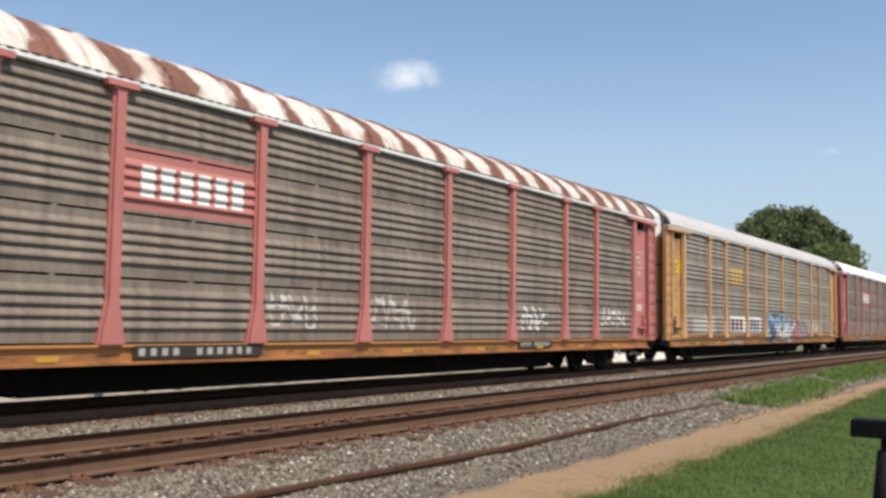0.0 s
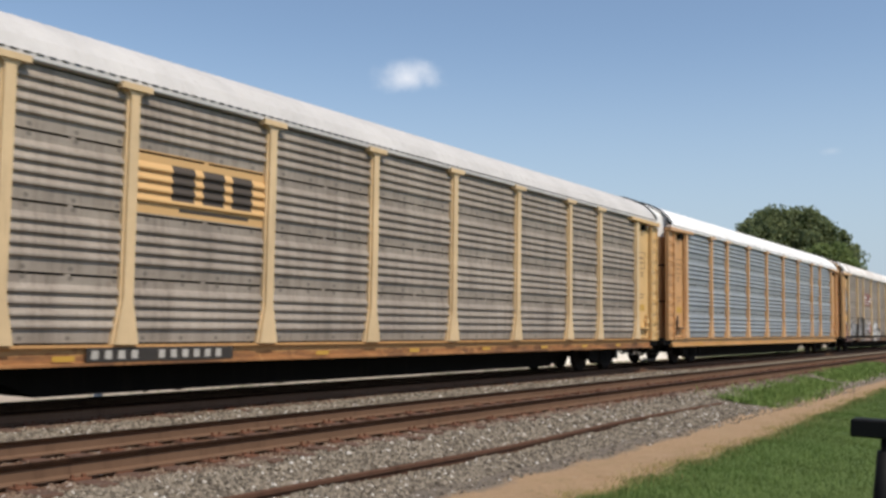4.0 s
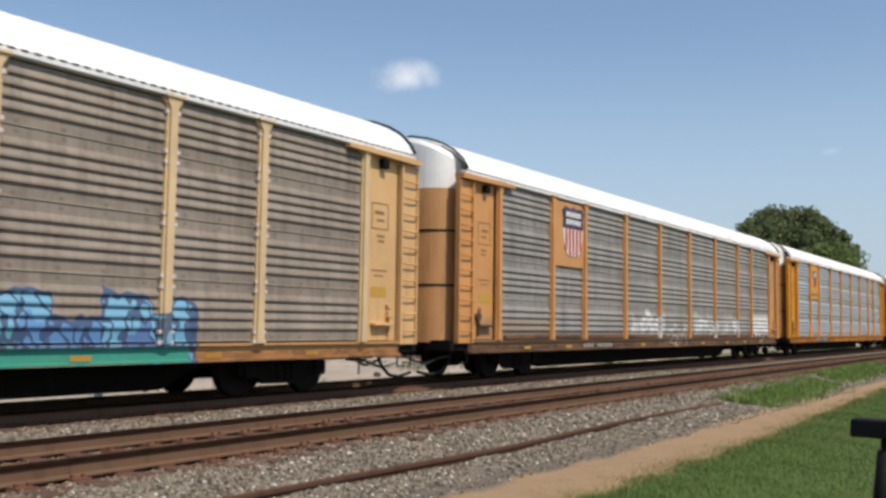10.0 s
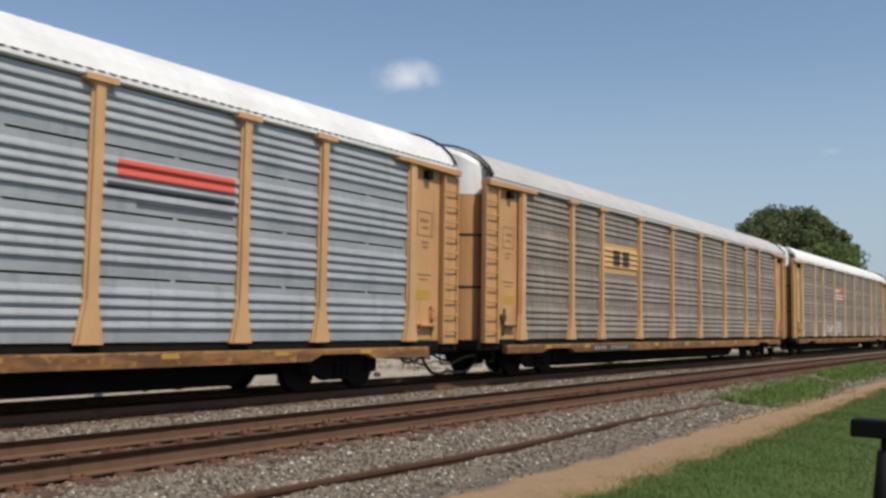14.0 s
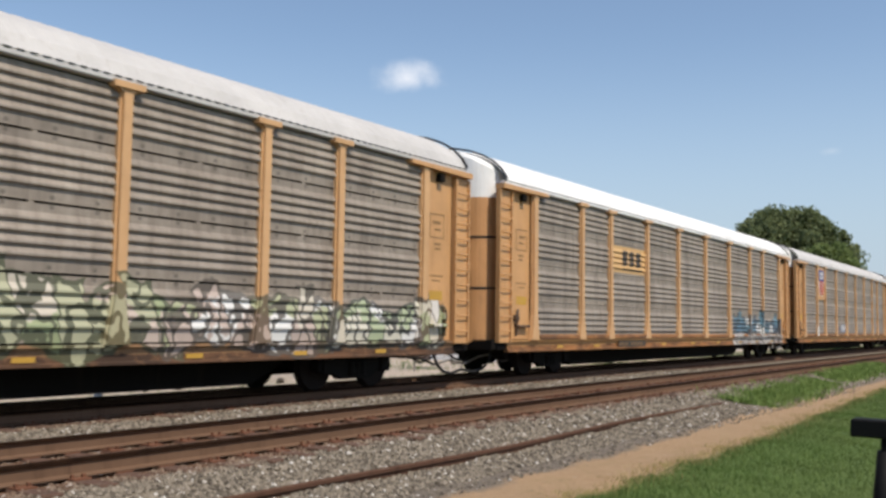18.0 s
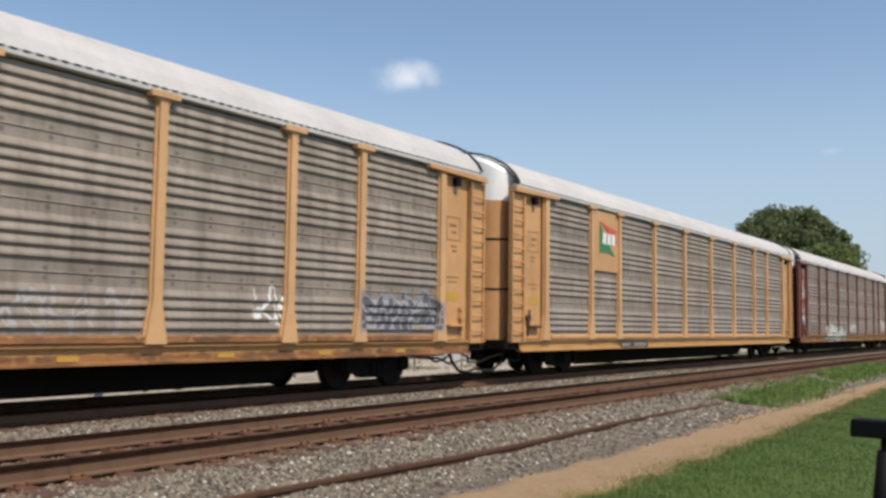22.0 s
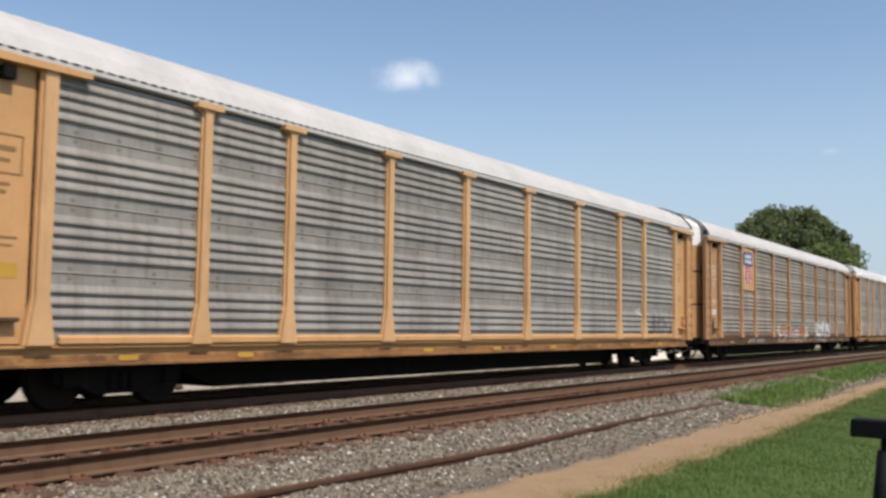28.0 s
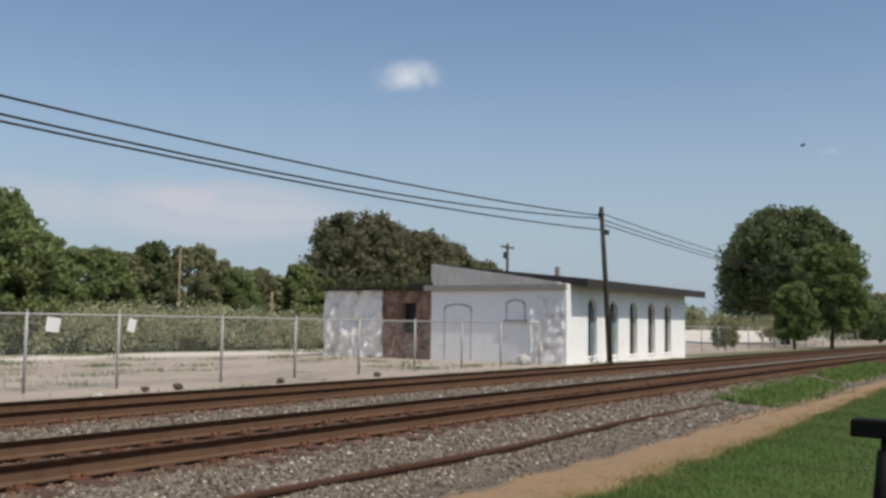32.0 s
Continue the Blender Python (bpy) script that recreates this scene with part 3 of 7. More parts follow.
BLACK = paint("underframe_black", (0.011, 0.010, 0.009), (0.028, 0.022, 0.017), 0.5, 0.85, spec=0.08)
# near-black colour stands for the unlit wagon inside seen through the slits
SHELL_DARK = paint("shell_soot", (0.03, 0.028, 0.026), (0.05, 0.045, 0.04), 0.4, 0.9, spec=0.1)
PIPE = paint("dusty_pipe_grey", (0.22, 0.20, 0.18), (0.06, 0.05, 0.045), 0.6, 0.6)
HOSE = paint("rubber_hose", (0.012, 0.012, 0.012), (0.03, 0.03, 0.03), 0.3, 0.6)
WHEEL = paint("wheel_steel", (0.018, 0.014, 0.012), (0.01, 0.008, 0.006), 0.6, 0.8, spec=0.1)
STENCIL_PALE = paint("stencil_white", (0.70, 0.62, 0.58), (0.4, 0.3, 0.28), 0.6)
GRIME = paint("greasy_brown_steel", (0.09, 0.05, 0.03), (0.03, 0.02, 0.015), 0.6)
NUMBER_INK = paint("number_off_white", (0.46, 0.43, 0.39), (0.2, 0.17, 0.14), 0.6)
NUMBER_PATCH = paint("number_patch_dark", (0.04, 0.034, 0.03), (0.07, 0.05, 0.035), 0.6)
STENCIL_DARK = paint("stencil_dark_brown", (0.27, 0.15, 0.06), (0.2, 0.12, 0.05), 0.6)
DULL_YELLOW = paint("reflector_grimy_yellow", (0.45, 0.24, 0.03), (0.12, 0.06, 0.03), 0.9)
BOARD_YELLOW = paint("placard_yellow", (0.52, 0.30, 0.05), (0.4, 0.25, 0.05), 0.4)
SPEED = 21.55
TRACK_Y = 12.85
FLIP = Matrix.Rotation(math.pi, 4, "Z")
CARS = []


def mirror_mesh(key):
    """The same mesh mirrored in x, for the other end of the car."""
    name = key + "_mirrored"
    if name not in MESHES:
        me = MESHES[key].copy()
        me.transform(Matrix.Diagonal((-1, 1, 1, 1)))
        me.flip_normals()
        MESHES[name] = me
    return MESHES[name]


def car_space(k, car):
    """x and z in the wagon's own space, for marks that run over several parts."""
    tc = k.t.nodes.new("ShaderNodeTexCoord")
    tc.object = car
    sp = k.t.nodes.new("ShaderNodeSeparateXYZ")
    k.ln(tc.outputs["Object"], sp.inputs["Vector"])
    return tc.outputs["Object"], sp.outputs["X"], sp.outputs["Z"], sp.outputs["Y"]


def area(k, x, z, x0, x1, z0, z1, wob=None, amp=0.0, soft=0.02):
    """1 inside a box, with an edge that may be ragged."""
    d = k.math("MINIMUM", k.math("MINIMUM", k.math("SUBTRACT", x, x0), k.math("SUBTRACT", x1, x)),
               k.math("MINIMUM", k.math("SUBTRACT", z, z0), k.math("SUBTRACT", z1, z)))
    if wob is not None:
        d = k.math("ADD", d, k.math("MULTIPLY", k.math("SUBTRACT", wob, 0.5), amp))
    mr = k.n("ShaderNodeMapRange")
    mr.inputs["From Max"].default_value = soft
    k.ln(d, mr.inputs["Value"])
    return mr.outputs["Result"]


def palette(k, fac, colors):
    r = k.t.nodes.new("ShaderNodeValToRGB")
    r.color_ramp.interpolation = "CONSTANT"
    els = r.color_ramp.elements
    while len(els) < len(colors):
        els.new(0.5)
    for i, c in enumerate(colors):
        els[i].position, els[i].color = i / len(colors), (*c, 1)
    k.ln(fac, r.inputs["Fac"])
    return r.outputs["Color"]


def marked(mat, car, marks):
    """The same paint or sheet with marks on it. Each mark: kind, (x0, x1, z0, z1), colours, seed."""
    fn, args = RECIPES[mat.name]

    def over(k, c):
        vec, x, z, y = car_space(k, car)
        near = k.math("LESS_THAN", y, 0.0)
        for kind, (x0, x1, z0, z1), colors, seed in marks:
            if kind == "flat":
                m = area(k, x, z, x0, x1, z0, z1)
                c = k.mix(k.math("MULTIPLY", m, k.math("MULTIPLY", near, 0.94)), c, colors[0])
                continue
            if kind == "soot":
                # runs of soot and rust down the whole side, across the panel joints
                for scale, lo, hi, amount in (((1.5, 0.0, 0.10), 0.50, 0.74, 0.75), ((4.5, 0.0, 0.22), 0.56, 0.76, 0.5), ((0.30, 0.0, 0.55), 0.48, 0.75, 0.45)):
                    st = k.t.nodes.new("ShaderNodeVectorMath")
                    st.operation = "MULTIPLY_ADD"
                    k.ln(vec, st.inputs[0])
                    st.inputs[1].default_value, st.inputs[2].default_value = scale, (seed * 7.3, 0.0, seed * 2.1)
                    f = k.ramp(k.noise(st.outputs["Vector"], 1.0, 5, 0.65), lo, hi)
                    c = k.mix(k.math("MULTIPLY", f, amount * x1), c, colors[0])
                continue
            off = k.t.nodes.new("ShaderNodeVectorMath")
            off.operation = "ADD"
            k.ln(vec, off.inputs[0])
            off.inputs[1].default_value = (seed * 3.7, 0.0, seed * 1.9)
            flat = k.t.nodes.new("ShaderNodeVectorMath")
            flat.operation = "MULTIPLY"
            k.ln(off.outputs["Vector"], flat.inputs[0])
            flat.inputs[1].default_value = (1.0, 0.0, 0.8)
            v = flat.outputs["Vector"]
            h = z1 - z0
            wob = k.noise(v, 2.2 / h, 3, 0.5)
            if kind == "scribble":
                # up and down strokes of a spray can, crossed by a slower sweep
                rows = max(1, round(h / (0.75 * (x1 - x0))))
                hr = h / rows
                jit = k.t.nodes.new("ShaderNodeTexNoise")
                jit.inputs["Scale"].default_value, jit.inputs["Detail"].default_value = 1.9 / hr, 1.5
                k.ln(v, jit.inputs["Vector"])
                two = k.t.nodes.new("ShaderNodeSeparateColor")
                k.ln(jit.outputs["Color"], two.inputs["Color"])
                xj = k.math("MULTIPLY_ADD", k.math("SUBTRACT", two.outputs[0], 0.5), 1.1 * hr, x)
                zj = k.math("MULTIPLY_ADD", k.math("SUBTRACT", two.outputs[1], 0.5), 0.7 * hr, k.math("SUBTRACT", z, z0))
                zj = k.math("SUBTRACT", k.math("FRACT", k.math("DIVIDE", zj, hr)), 0.5)
                line = None
                for waves, high, lag in ((1.75, 0.34, 0.0), (0.62, 0.20, 1.3)):
                    turn = k.math("MULTIPLY_ADD", xj, waves * 2 * math.pi / hr, lag + seed)
                    slope = k.math("MULTIPLY", k.math("COSINE", turn), high * waves * 2 * math.pi)
                    away = k.math("DIVIDE", k.math("ABSOLUTE", k.math("MULTIPLY_ADD", k.math("SINE", turn), -high, zj)), k.math("SQRT", k.math("MULTIPLY_ADD", slope, slope, 1.0)))
                    line = away if line is None else k.math("MINIMUM", line, away)
                m = k.math("MULTIPLY", k.ramp(line, 0.026, 0.040, (1, 1, 1, 1), (0, 0, 0, 1)), area(k, x, z, x0, x1, z0, z1, wob, 0.2 * hr, 0.05))
                c = k.mix(k.math("MULTIPLY", k.math("MULTIPLY", m, 0.85), near), c, colors[0])
                continue
            if kind == "wash":
                m = area(k, x, z, x0, x1, z0, z1, wob, 0.5 * h, 0.15)
                c = k.mix(k.math("MULTIPLY", k.math("MULTIPLY", m, 0.6), near), c, colors[0])
                continue
            # a row of fat strokes, each of its own height and fill, with dark outlines
            warp = k.t.nodes.new("ShaderNodeTexNoise")
            warp.inputs["Scale"].default_value, warp.inputs["Detail"].default_value = 1.5 / h, 2.5
            k.ln(v, warp.inputs["Vector"])
            bend = k.t.nodes.new("ShaderNodeSeparateColor")
            k.ln(warp.outputs["Color"], bend.inputs["Color"])
            xw = k.math("MULTIPLY_ADD", k.math("SUBTRACT", bend.outputs[0], 0.5), 1.3 * h, x)
            zw = k.math("MULTIPLY_ADD", k.math("SUBTRACT", bend.outputs[1], 0.5), 0.8 * h, z)
            pitch = (x1 - x0) / max(1, round((x1 - x0) / (0.44 * h)))
            u = k.math("DIVIDE", k.math("SUBTRACT", xw, x0), pitch)
            dice = k.t.nodes.new("ShaderNodeTexWhiteNoise")
            dice.noise_dimensions = "1D"
            k.ln(k.math("ADD", k.math("FLOOR", u), seed * 13.7), dice.inputs["W"])
            pick = k.t.nodes.new("ShaderNodeSeparateColor")
            k.ln(dice.outputs["Color"], pick.inputs["Color"])
            upper = k.math("SUBTRACT", z1, k.math("MULTIPLY", pick.outputs[0], 0.34 * h))
            lower = k.math("ADD", z0, k.math("MULTIPLY", pick.outputs[1], 0.10 * h))
            across = k.math("MULTIPLY_ADD", k.math("SUBTRACT", 0.5, k.math("ABSOLUTE", k.math("SUBTRACT", k.math("FRACT", u), 0.5))), pitch, 0.012 * h)
            ends = k.math("MINIMUM", k.math("SUBTRACT", x, x0), k.math("SUBTRACT", x1, x))
            d = k.math("SMOOTH_MIN", k.math("SMOOTH_MIN", across, ends, 0.10 * h), k.math("SMOOTH_MIN", k.math("SUBTRACT", upper, zw), k.math("SUBTRACT", zw, lower), 0.10 * h), 0.14 * h)
            d = k.math("ADD", d, 0.035 * h)
            fill = palette(k, pick.outputs[2], [tuple(0.92 * q + 0.03 for q in col) for col in colors[1:]])
            other = palette(k, pick.outputs[0], [tuple(0.92 * q + 0.03 for q in col) for col in (colors[2:] or colors[1:]) + colors[1:2]])
            split = k.math("ADD", k.math("DIVIDE", k.math("SUBTRACT", z, z0), h), k.math("MULTIPLY", k.math("SUBTRACT", wob, 0.5), 1.6))
            fill = k.mix(k.ramp(split, 0.50, 0.56), fill, other)
            stroke = k.math("ABSOLUTE", k.math("SUBTRACT", k.noise(v, 3.2 / h, 1.5, 0.4), 0.5))
            ink = k.math("MAXIMUM", k.ramp(stroke, 0.032, 0.044, (1, 1, 1, 1), (0, 0, 0, 1)), k.ramp(k.math("DIVIDE", d, h), 0.058, 0.074, (1, 1, 1, 1), (0, 0, 0, 1)))
            fill = k.mix(k.math("MULTIPLY", ink, 0.9), fill, colors[0])
            m = k.ramp(k.math("DIVIDE", d, h), 0.0, 0.02)
            c = k.mix(k.math("MULTIPLY", k.math("MULTIPLY", m, 0.88), near), c, fill)
        return c
    return fn(mat.name + "_marked_" + str(len(MATS)), over=over, **args)


def dark_of(mat):
    base, name = (0.5, 0.5, 0.5), mat.name.split("_marked_")[0]
    return RECIPES[name][1]["base"] if name in RECIPES else base


def placards(plate, s, dark):
    """Stencils and a small board on the end plate."""
    ink = STENCIL_PALE if dark else STENCIL_DARK
    for i, (dx, w, z, h, m) in enumerate(((0.68, 0.56, 3.62, 0.028, ink), (0.68, 0.56, 3.12, 0.028, ink), (0.415, 0.028, 3.37, 0.50, ink), (0.945, 0.028, 3.37, 0.50, ink),
                                          (0.66, 0.30, 3.44, 0.07, ink), (0.70, 0.24, 3.29, 0.05, ink), (0.70, 0.26, 2.98, 0.05, ink), (0.72, 0.20, 2.88, 0.05, ink),
                                          (0.68, 0.50, 2.30, 0.035, ink), (0.66, 0.32, 2.20, 0.03, ink), (0.66, 0.50, 1.88, 0.20, BOARD_YELLOW if not dark else ink))):
        key = "stencil_%d" % i
        if key not in MESHES:
            bm = bmesh.new()
            box(bm, -w / 2, w / 2, -0.003, 0.0, -h / 2, h / 2)
            mesh_of(bm, key)
        piece("placard" if w > 0.3 and h > 0.1 else "stencil_bar", MESHES[key], m, plate, (s * (HALF + dx), -1.431, z))


def auto_rack(style, post, body, end_mat, panels, roof, cap, sill, low=False, ribs="fine", label="", post_mat=None, trim=None, panel_fn=None, rail_mat=None, marks=None, extra=None):
    """One covered car-carrier wagon; the origin is on the rail heads below its middle."""
    end_meshes(); underframe_meshes()
    car = new("railcar")
    tagged(car, label, "railcar", group="train of car-carrier wagons")
    trim, sill_plain = trim or body, sill
    post_mat = post_mat or (POSTTAN if body is TAN else body)
    if marks:
        def some(mat, keep):
            chosen = [mk for mk in marks if keep(mk[0], *mk[1])]
            return marked(mat, car, chosen) if chosen and mat.name in RECIPES else mat
        panels = some(panels, lambda kind, x0, x1, z0, z1: kind == "soot" or (x1 > -HALF and z0 < EAVE))
        post_mat = some(post_mat, lambda kind, x0, x1, z0, z1: kind == "letters" and x1 > -HALF and x1 - x0 > 1.2)
        sill = some(sill, lambda kind, x0, x1, z0, z1: z0 < 0.8)
        body = some(body, lambda kind, x0, x1, z0, z1: x0 < -HALF or x1 > HALF + 0.2)
        roof = some(roof, lambda kind, x0, x1, z0, z1: z1 > EAVE + 0.1)
    piece("rack_shell", MESHES["rack_shell"], SHELL_DARK, car)
    piece("deck", MESHES["deck"], BLACK, car)
    piece("center_sill", MESHES["center_sill"], BLACK, car)
    piece("roof", roof_mesh(ribs), roof, car)
    for turned in (False, True):
        m = FLIP if turned else Matrix.Identity(4)
        piece("side_sill", MESHES["side_sill_low" if low else "side_sill"], sill, car, m)
        piece("roof_rail", MESHES["roof_rail"], rail_mat or roof, car, m)
        piece("roof_seam", MESHES["roof_seam"], HOSE, car, m)["kind"] = "stuff"
        for x in LINES[1:-1]:
            po = piece("post", post_mesh(post), post_mat, car, m @ Matrix.Translation((x, -SIDE, DECK)))
            if post == "studded" and not turned:
                piece("bolt_row", post_mesh("bolt_heads"), STENCIL_PALE, po, None, "white bolts in pairs")["kind"] = "stuff"
    for x0, x1 in zip(LINES[:2] + LINES[3:-1], LINES[1:3] + LINES[4:]):
        piece("reflector", MESHES["reflector"], BOARD_YELLOW if style != "C" else DULL_YELLOW, car, ((x0 + x1) / 2, -1.502, 0.735))
    for bay in range(9):
        for row in range(4):
            mat = panels
            if panel_fn:
                mat = panel_fn(bay, row) or panels
            piece("side_panel", panel_mesh(BAYS[bay], style, row == 3), mat, car, (LINES[bay], -SIDE + 0.02, PANEL_Z + row * PANEL_H))
        if style == "B" and low is False:
            piece("kick_plate", kick_mesh(BAYS[bay]), trim if sill_plain in (SILLTAN, SILLCLEAN) and body is not BROWN and trim is not BROWN else sill, car, ((LINES[bay] + LINES[bay + 1]) / 2, -SIDE, DECK))
    if "far_screen_" + style not in MESHES:
        bm = bmesh.new()
        for bay in range(9):
            for row in range(4):
                src = panel_mesh(BAYS[bay], style, row == 3)
                t = FLIP @ Matrix.Translation((LINES[bay], -SIDE + 0.02, PANEL_Z + row * PANEL_H))
                vs = [bm.verts.new(t @ v.co) for v in src.vertices]
                for p in src.polygons:
                    bm.faces.new([vs[j] for j in p.vertices])
        mesh_of(bm, "far_screen_" + style)
    piece("far_side_screen", MESHES["far_screen_" + style], panels, car)
    for e in (0, 1):           # both ends: near side mirrored, far side turned
        for turned in (False, True):
            m = FLIP if turned else Matrix.Identity(4)
            pick = (lambda key: MESHES[key]) if (e == 0) else mirror_mesh
            s = 1 if e == 0 else -1
            plate = piece("end_plate", pick("end_plate"), body, car, m)
            if not turned:
                placards(plate, s, dark=sum(dark_of(body)) < 0.9)
            lad = piece("ladder_panel", pick("ladder_panel"), body, car, m)
            for r in range(10):
                x = HALF + 1.34 if e == 0 else -HALF - 1.84
                piece("rung", MESHES["rung"], body, lad, (x, -1.50, DECK + 0.22 + r * 0.335))
            tr = piece("door_track", pick("door_track"), trim, car, m)
            piece("door_roller", pick("door_roller"), BLACK, tr)
            piece("end_post", post_mesh("wide" if post == "flared" else "thin"), post_mat, car, m @ Matrix.Translation((s * (HALF + 0.10), -SIDE, DECK)))
            piece("end_door", pick("end_door"), end_mat, car, m)
            for z in (2.12, 3.34):
                piece("hinge_slot", pick("hinge_slot"), HOSE, car, Matrix.Translation((0, 0, z)) @ m)
            piece("stirrup_step", pick("stirrup_step"), BLACK, car, m)
            piece("brake_lever", pick("brake_lever"), body if (turned != (e == 0)) else GRIME, car, m)
        piece("end_cap", pick("end_cap"), cap, car)
        piece("roof_hoop", pick("roof_hoop"), HOSE, car)
        piece("coupler", pick("coupler"), BLACK, car)
        piece("air_hose", pick("air_hose"), HOSE, car)
        piece("signal_hose", pick("signal_hose"), HOSE, car)
        piece("brake_pipe", pick("brake_pipe"), PIPE, car, None, "grey dusty pipe")
        piece("uncoupling_lever", pick("uncoupling_lever"), BLACK, car)
        bogie = piece("bogie", MESHES["bogie"], BLACK, car, (10.35 if e == 0 else -10.35, 0, 0))
        for y in (-1.0, 1.0):
            piece("side_frame", MESHES["side_frame"], BLACK, bogie, Matrix.Translation((0, y, 0)) @ (FLIP if y > 0 else Matrix.Identity(4)))
        for x in (-0.89, 0.89):
            piece("wheelset", MESHES["wheelset"], WHEEL, bogie, (x, 0, 0.457))
    if extra:
        extra(car)
    return car

# ---------------------------------------------------------------- planting
def leaf_material(name, dark, light):
    if name in MATS:
        return MATS[name]
    k = Nodes(name)
    geo = k.t.nodes.new("ShaderNodeNewGeometry")
    big = k.noise(k.coord("Object"), 0.35, 3, 0.5)
    c = k.mix(geo.outputs["Random Per Island"], dark, light)
    c = k.mix(k.ramp(big, 0.4, 0.7), c, k.mix(0.5, c, dark))
    MATS[name] = k.done(c, 0.65, 0.0, None, 0, 0.25)
    thin = k.t.nodes.new("ShaderNodeBsdfTranslucent")
    k.ln(c, thin.inputs["Color"])
    both = k.t.nodes.new("ShaderNodeMixShader")
    both.inputs[0].default_value = 0.5
    k.ln(k.b.outputs[0], both.inputs[1])
    k.ln(thin.outputs[0], both.inputs[2])
    k.ln(both.outputs[0], k.t.nodes["Material Output"].inputs["Surface"])
    return MATS[name]


BARK = paint("grey_brown_bark", (0.13, 0.10, 0.075), (0.05, 0.04, 0.03), 0.7, 0.95)
LEAF_DARK = leaf_material("dark_oak_leaves", (0.10, 0.13, 0.062), (0.25, 0.285, 0.13))
LEAF_OAK2 = leaf_material("brownish_dark_leaves", (0.15, 0.155, 0.085), (0.26, 0.25, 0.15))
LEAF_MID = leaf_material("mid_green_leaves", (0.165, 0.21, 0.085), (0.31, 0.36, 0.155))
LEAF_YOUNG = leaf_material("young_tree_leaves", (0.13, 0.175, 0.06), (0.29, 0.35, 0.125))
LEAF_LIGHT = leaf_material("yellow_green_leaves", (0.18, 0.23, 0.085), (0.35, 0.39, 0.17))
LEAF_SCRUB = leaf_material("grey_green_scrub", (0.33, 0.35, 0.215), (0.54, 0.54, 0.35))
LEAF_OLIVE = leaf_material("olive_leaves", (0.20, 0.215, 0.115), (0.37, 0.36, 0.20))


def leaf_cloud(rng, clumps, per, size):
    """Leaf quads strewn through round clumps (x, y, z, r)."""
    cs = np.array(clumps)
    pick = np.repeat(np.arange(len(cs)), per)
    n = len(pick)
    d = rng.normal(size=(n, 3)) + np.array([0, -0.15, 0.2])
    d /= np.linalg.norm(d, axis=1)[:, None]
    rad = cs[pick, 3] * rng.uniform(0.15, 1.45, n) ** 0.8
    c = cs[pick, :3] + d * rad[:, None] * np.array([1, 1, 0.85])
    # leaves lie roughly along the clump's skin, tilted
    nrm = d + rng.normal(size=(n, 3)) * 0.9
    nrm /= np.linalg.norm(nrm, axis=1)[:, None]
    u = np.cross(nrm, rng.normal(size=(n, 3)))
    u /= np.linalg.norm(u, axis=1)[:, None]
    v = np.cross(nrm, u)
    s = 0.85 * size * rng.uniform(0.6, 1.4, n)[:, None]
    co = np.stack([c - u * s, c + v * s * 0.6, c + u * s, c - v * s * 0.6], 1).reshape(-1, 3)
    return co, np.arange(4 * n).reshape(n, 4)


def tree(x, y, base, height, half, mat, label, seed, clumps=60, per=60, leaf=0.22, trunk=0.3, low=0.12, dome=True):
    rng = np.random.default_rng(seed)
    top = new("tree")
    tagged(top, label, "tree", group="trees round the lot")
    top.location = (x, y, base)
    bm = bmesh.new()
    lean = rng.normal(size=2) * 0.02 * height
    tube(bm, [(0, 0, -0.2), (lean[0] * 0.3, lean[1] * 0.3, height * 0.25), (lean[0], lean[1], height * 0.72)], [trunk, trunk * 0.75, trunk * 0.25], 9)
    ph = rng.uniform(0, 6.28, 6)
    mid = Vector((lean[0] * 0.3, lean[1] * 0.3, height * 0.25))
    cl = []
    clumps, per, leaf = int(clumps * 6.0), int(per * 1.2), leaf * 0.7
    for i in range(clumps):
        a = rng.uniform(0, 2 * math.pi)
        f = i / clumps
        zz = low + (1 - low) * (0.06 + 0.86 * f)
        # widest a third of the way up, rounding off to the top
        q = (zz - low) / (1 - low)
        w = half * (math.sin(math.pi * min(1, 0.18 + 0.80 * q)) ** 0.6 if dome else (1 - q) ** 0.5)
        # boughs that reach out or fall short
        w *= 0.90 + 0.10 * math.sin(3 * a + 5 * q + ph[0]) + 0.08 * math.sin(5 * a - 9 * q + ph[1]) + 0.06 * math.sin(8 * a + 14 * q + ph[2])
        rr = w * rng.uniform(0.35, 1.0) ** 0.5
        r = half * rng.uniform(0.07, 0.17) * (1.0 - 0.25 * q)
        cl.append(((rr - r * 0.7) * math.cos(a), (rr - r * 0.7) * math.sin(a), min(zz * height, height - r), max(r, 0.25)))
    for j in range(0, clumps, max(1, clumps // 9)):
        c = Vector(cl[j][:3])
        tube(bm, [mid + Vector((0, 0, rng.uniform(-0.1, 0.25) * height)), (mid + c) / 2 + Vector((0, 0, 0.04 * height)), c], [trunk * 0.35, trunk * 0.22, trunk * 0.06], 6)
    part("trunk", bm, BARK, top, "grey-brown bark", True)
    co, fs = leaf_cloud(rng, cl, per, leaf)
    piece("crown", raw_mesh("crown", co, fs), mat, top)
    return top


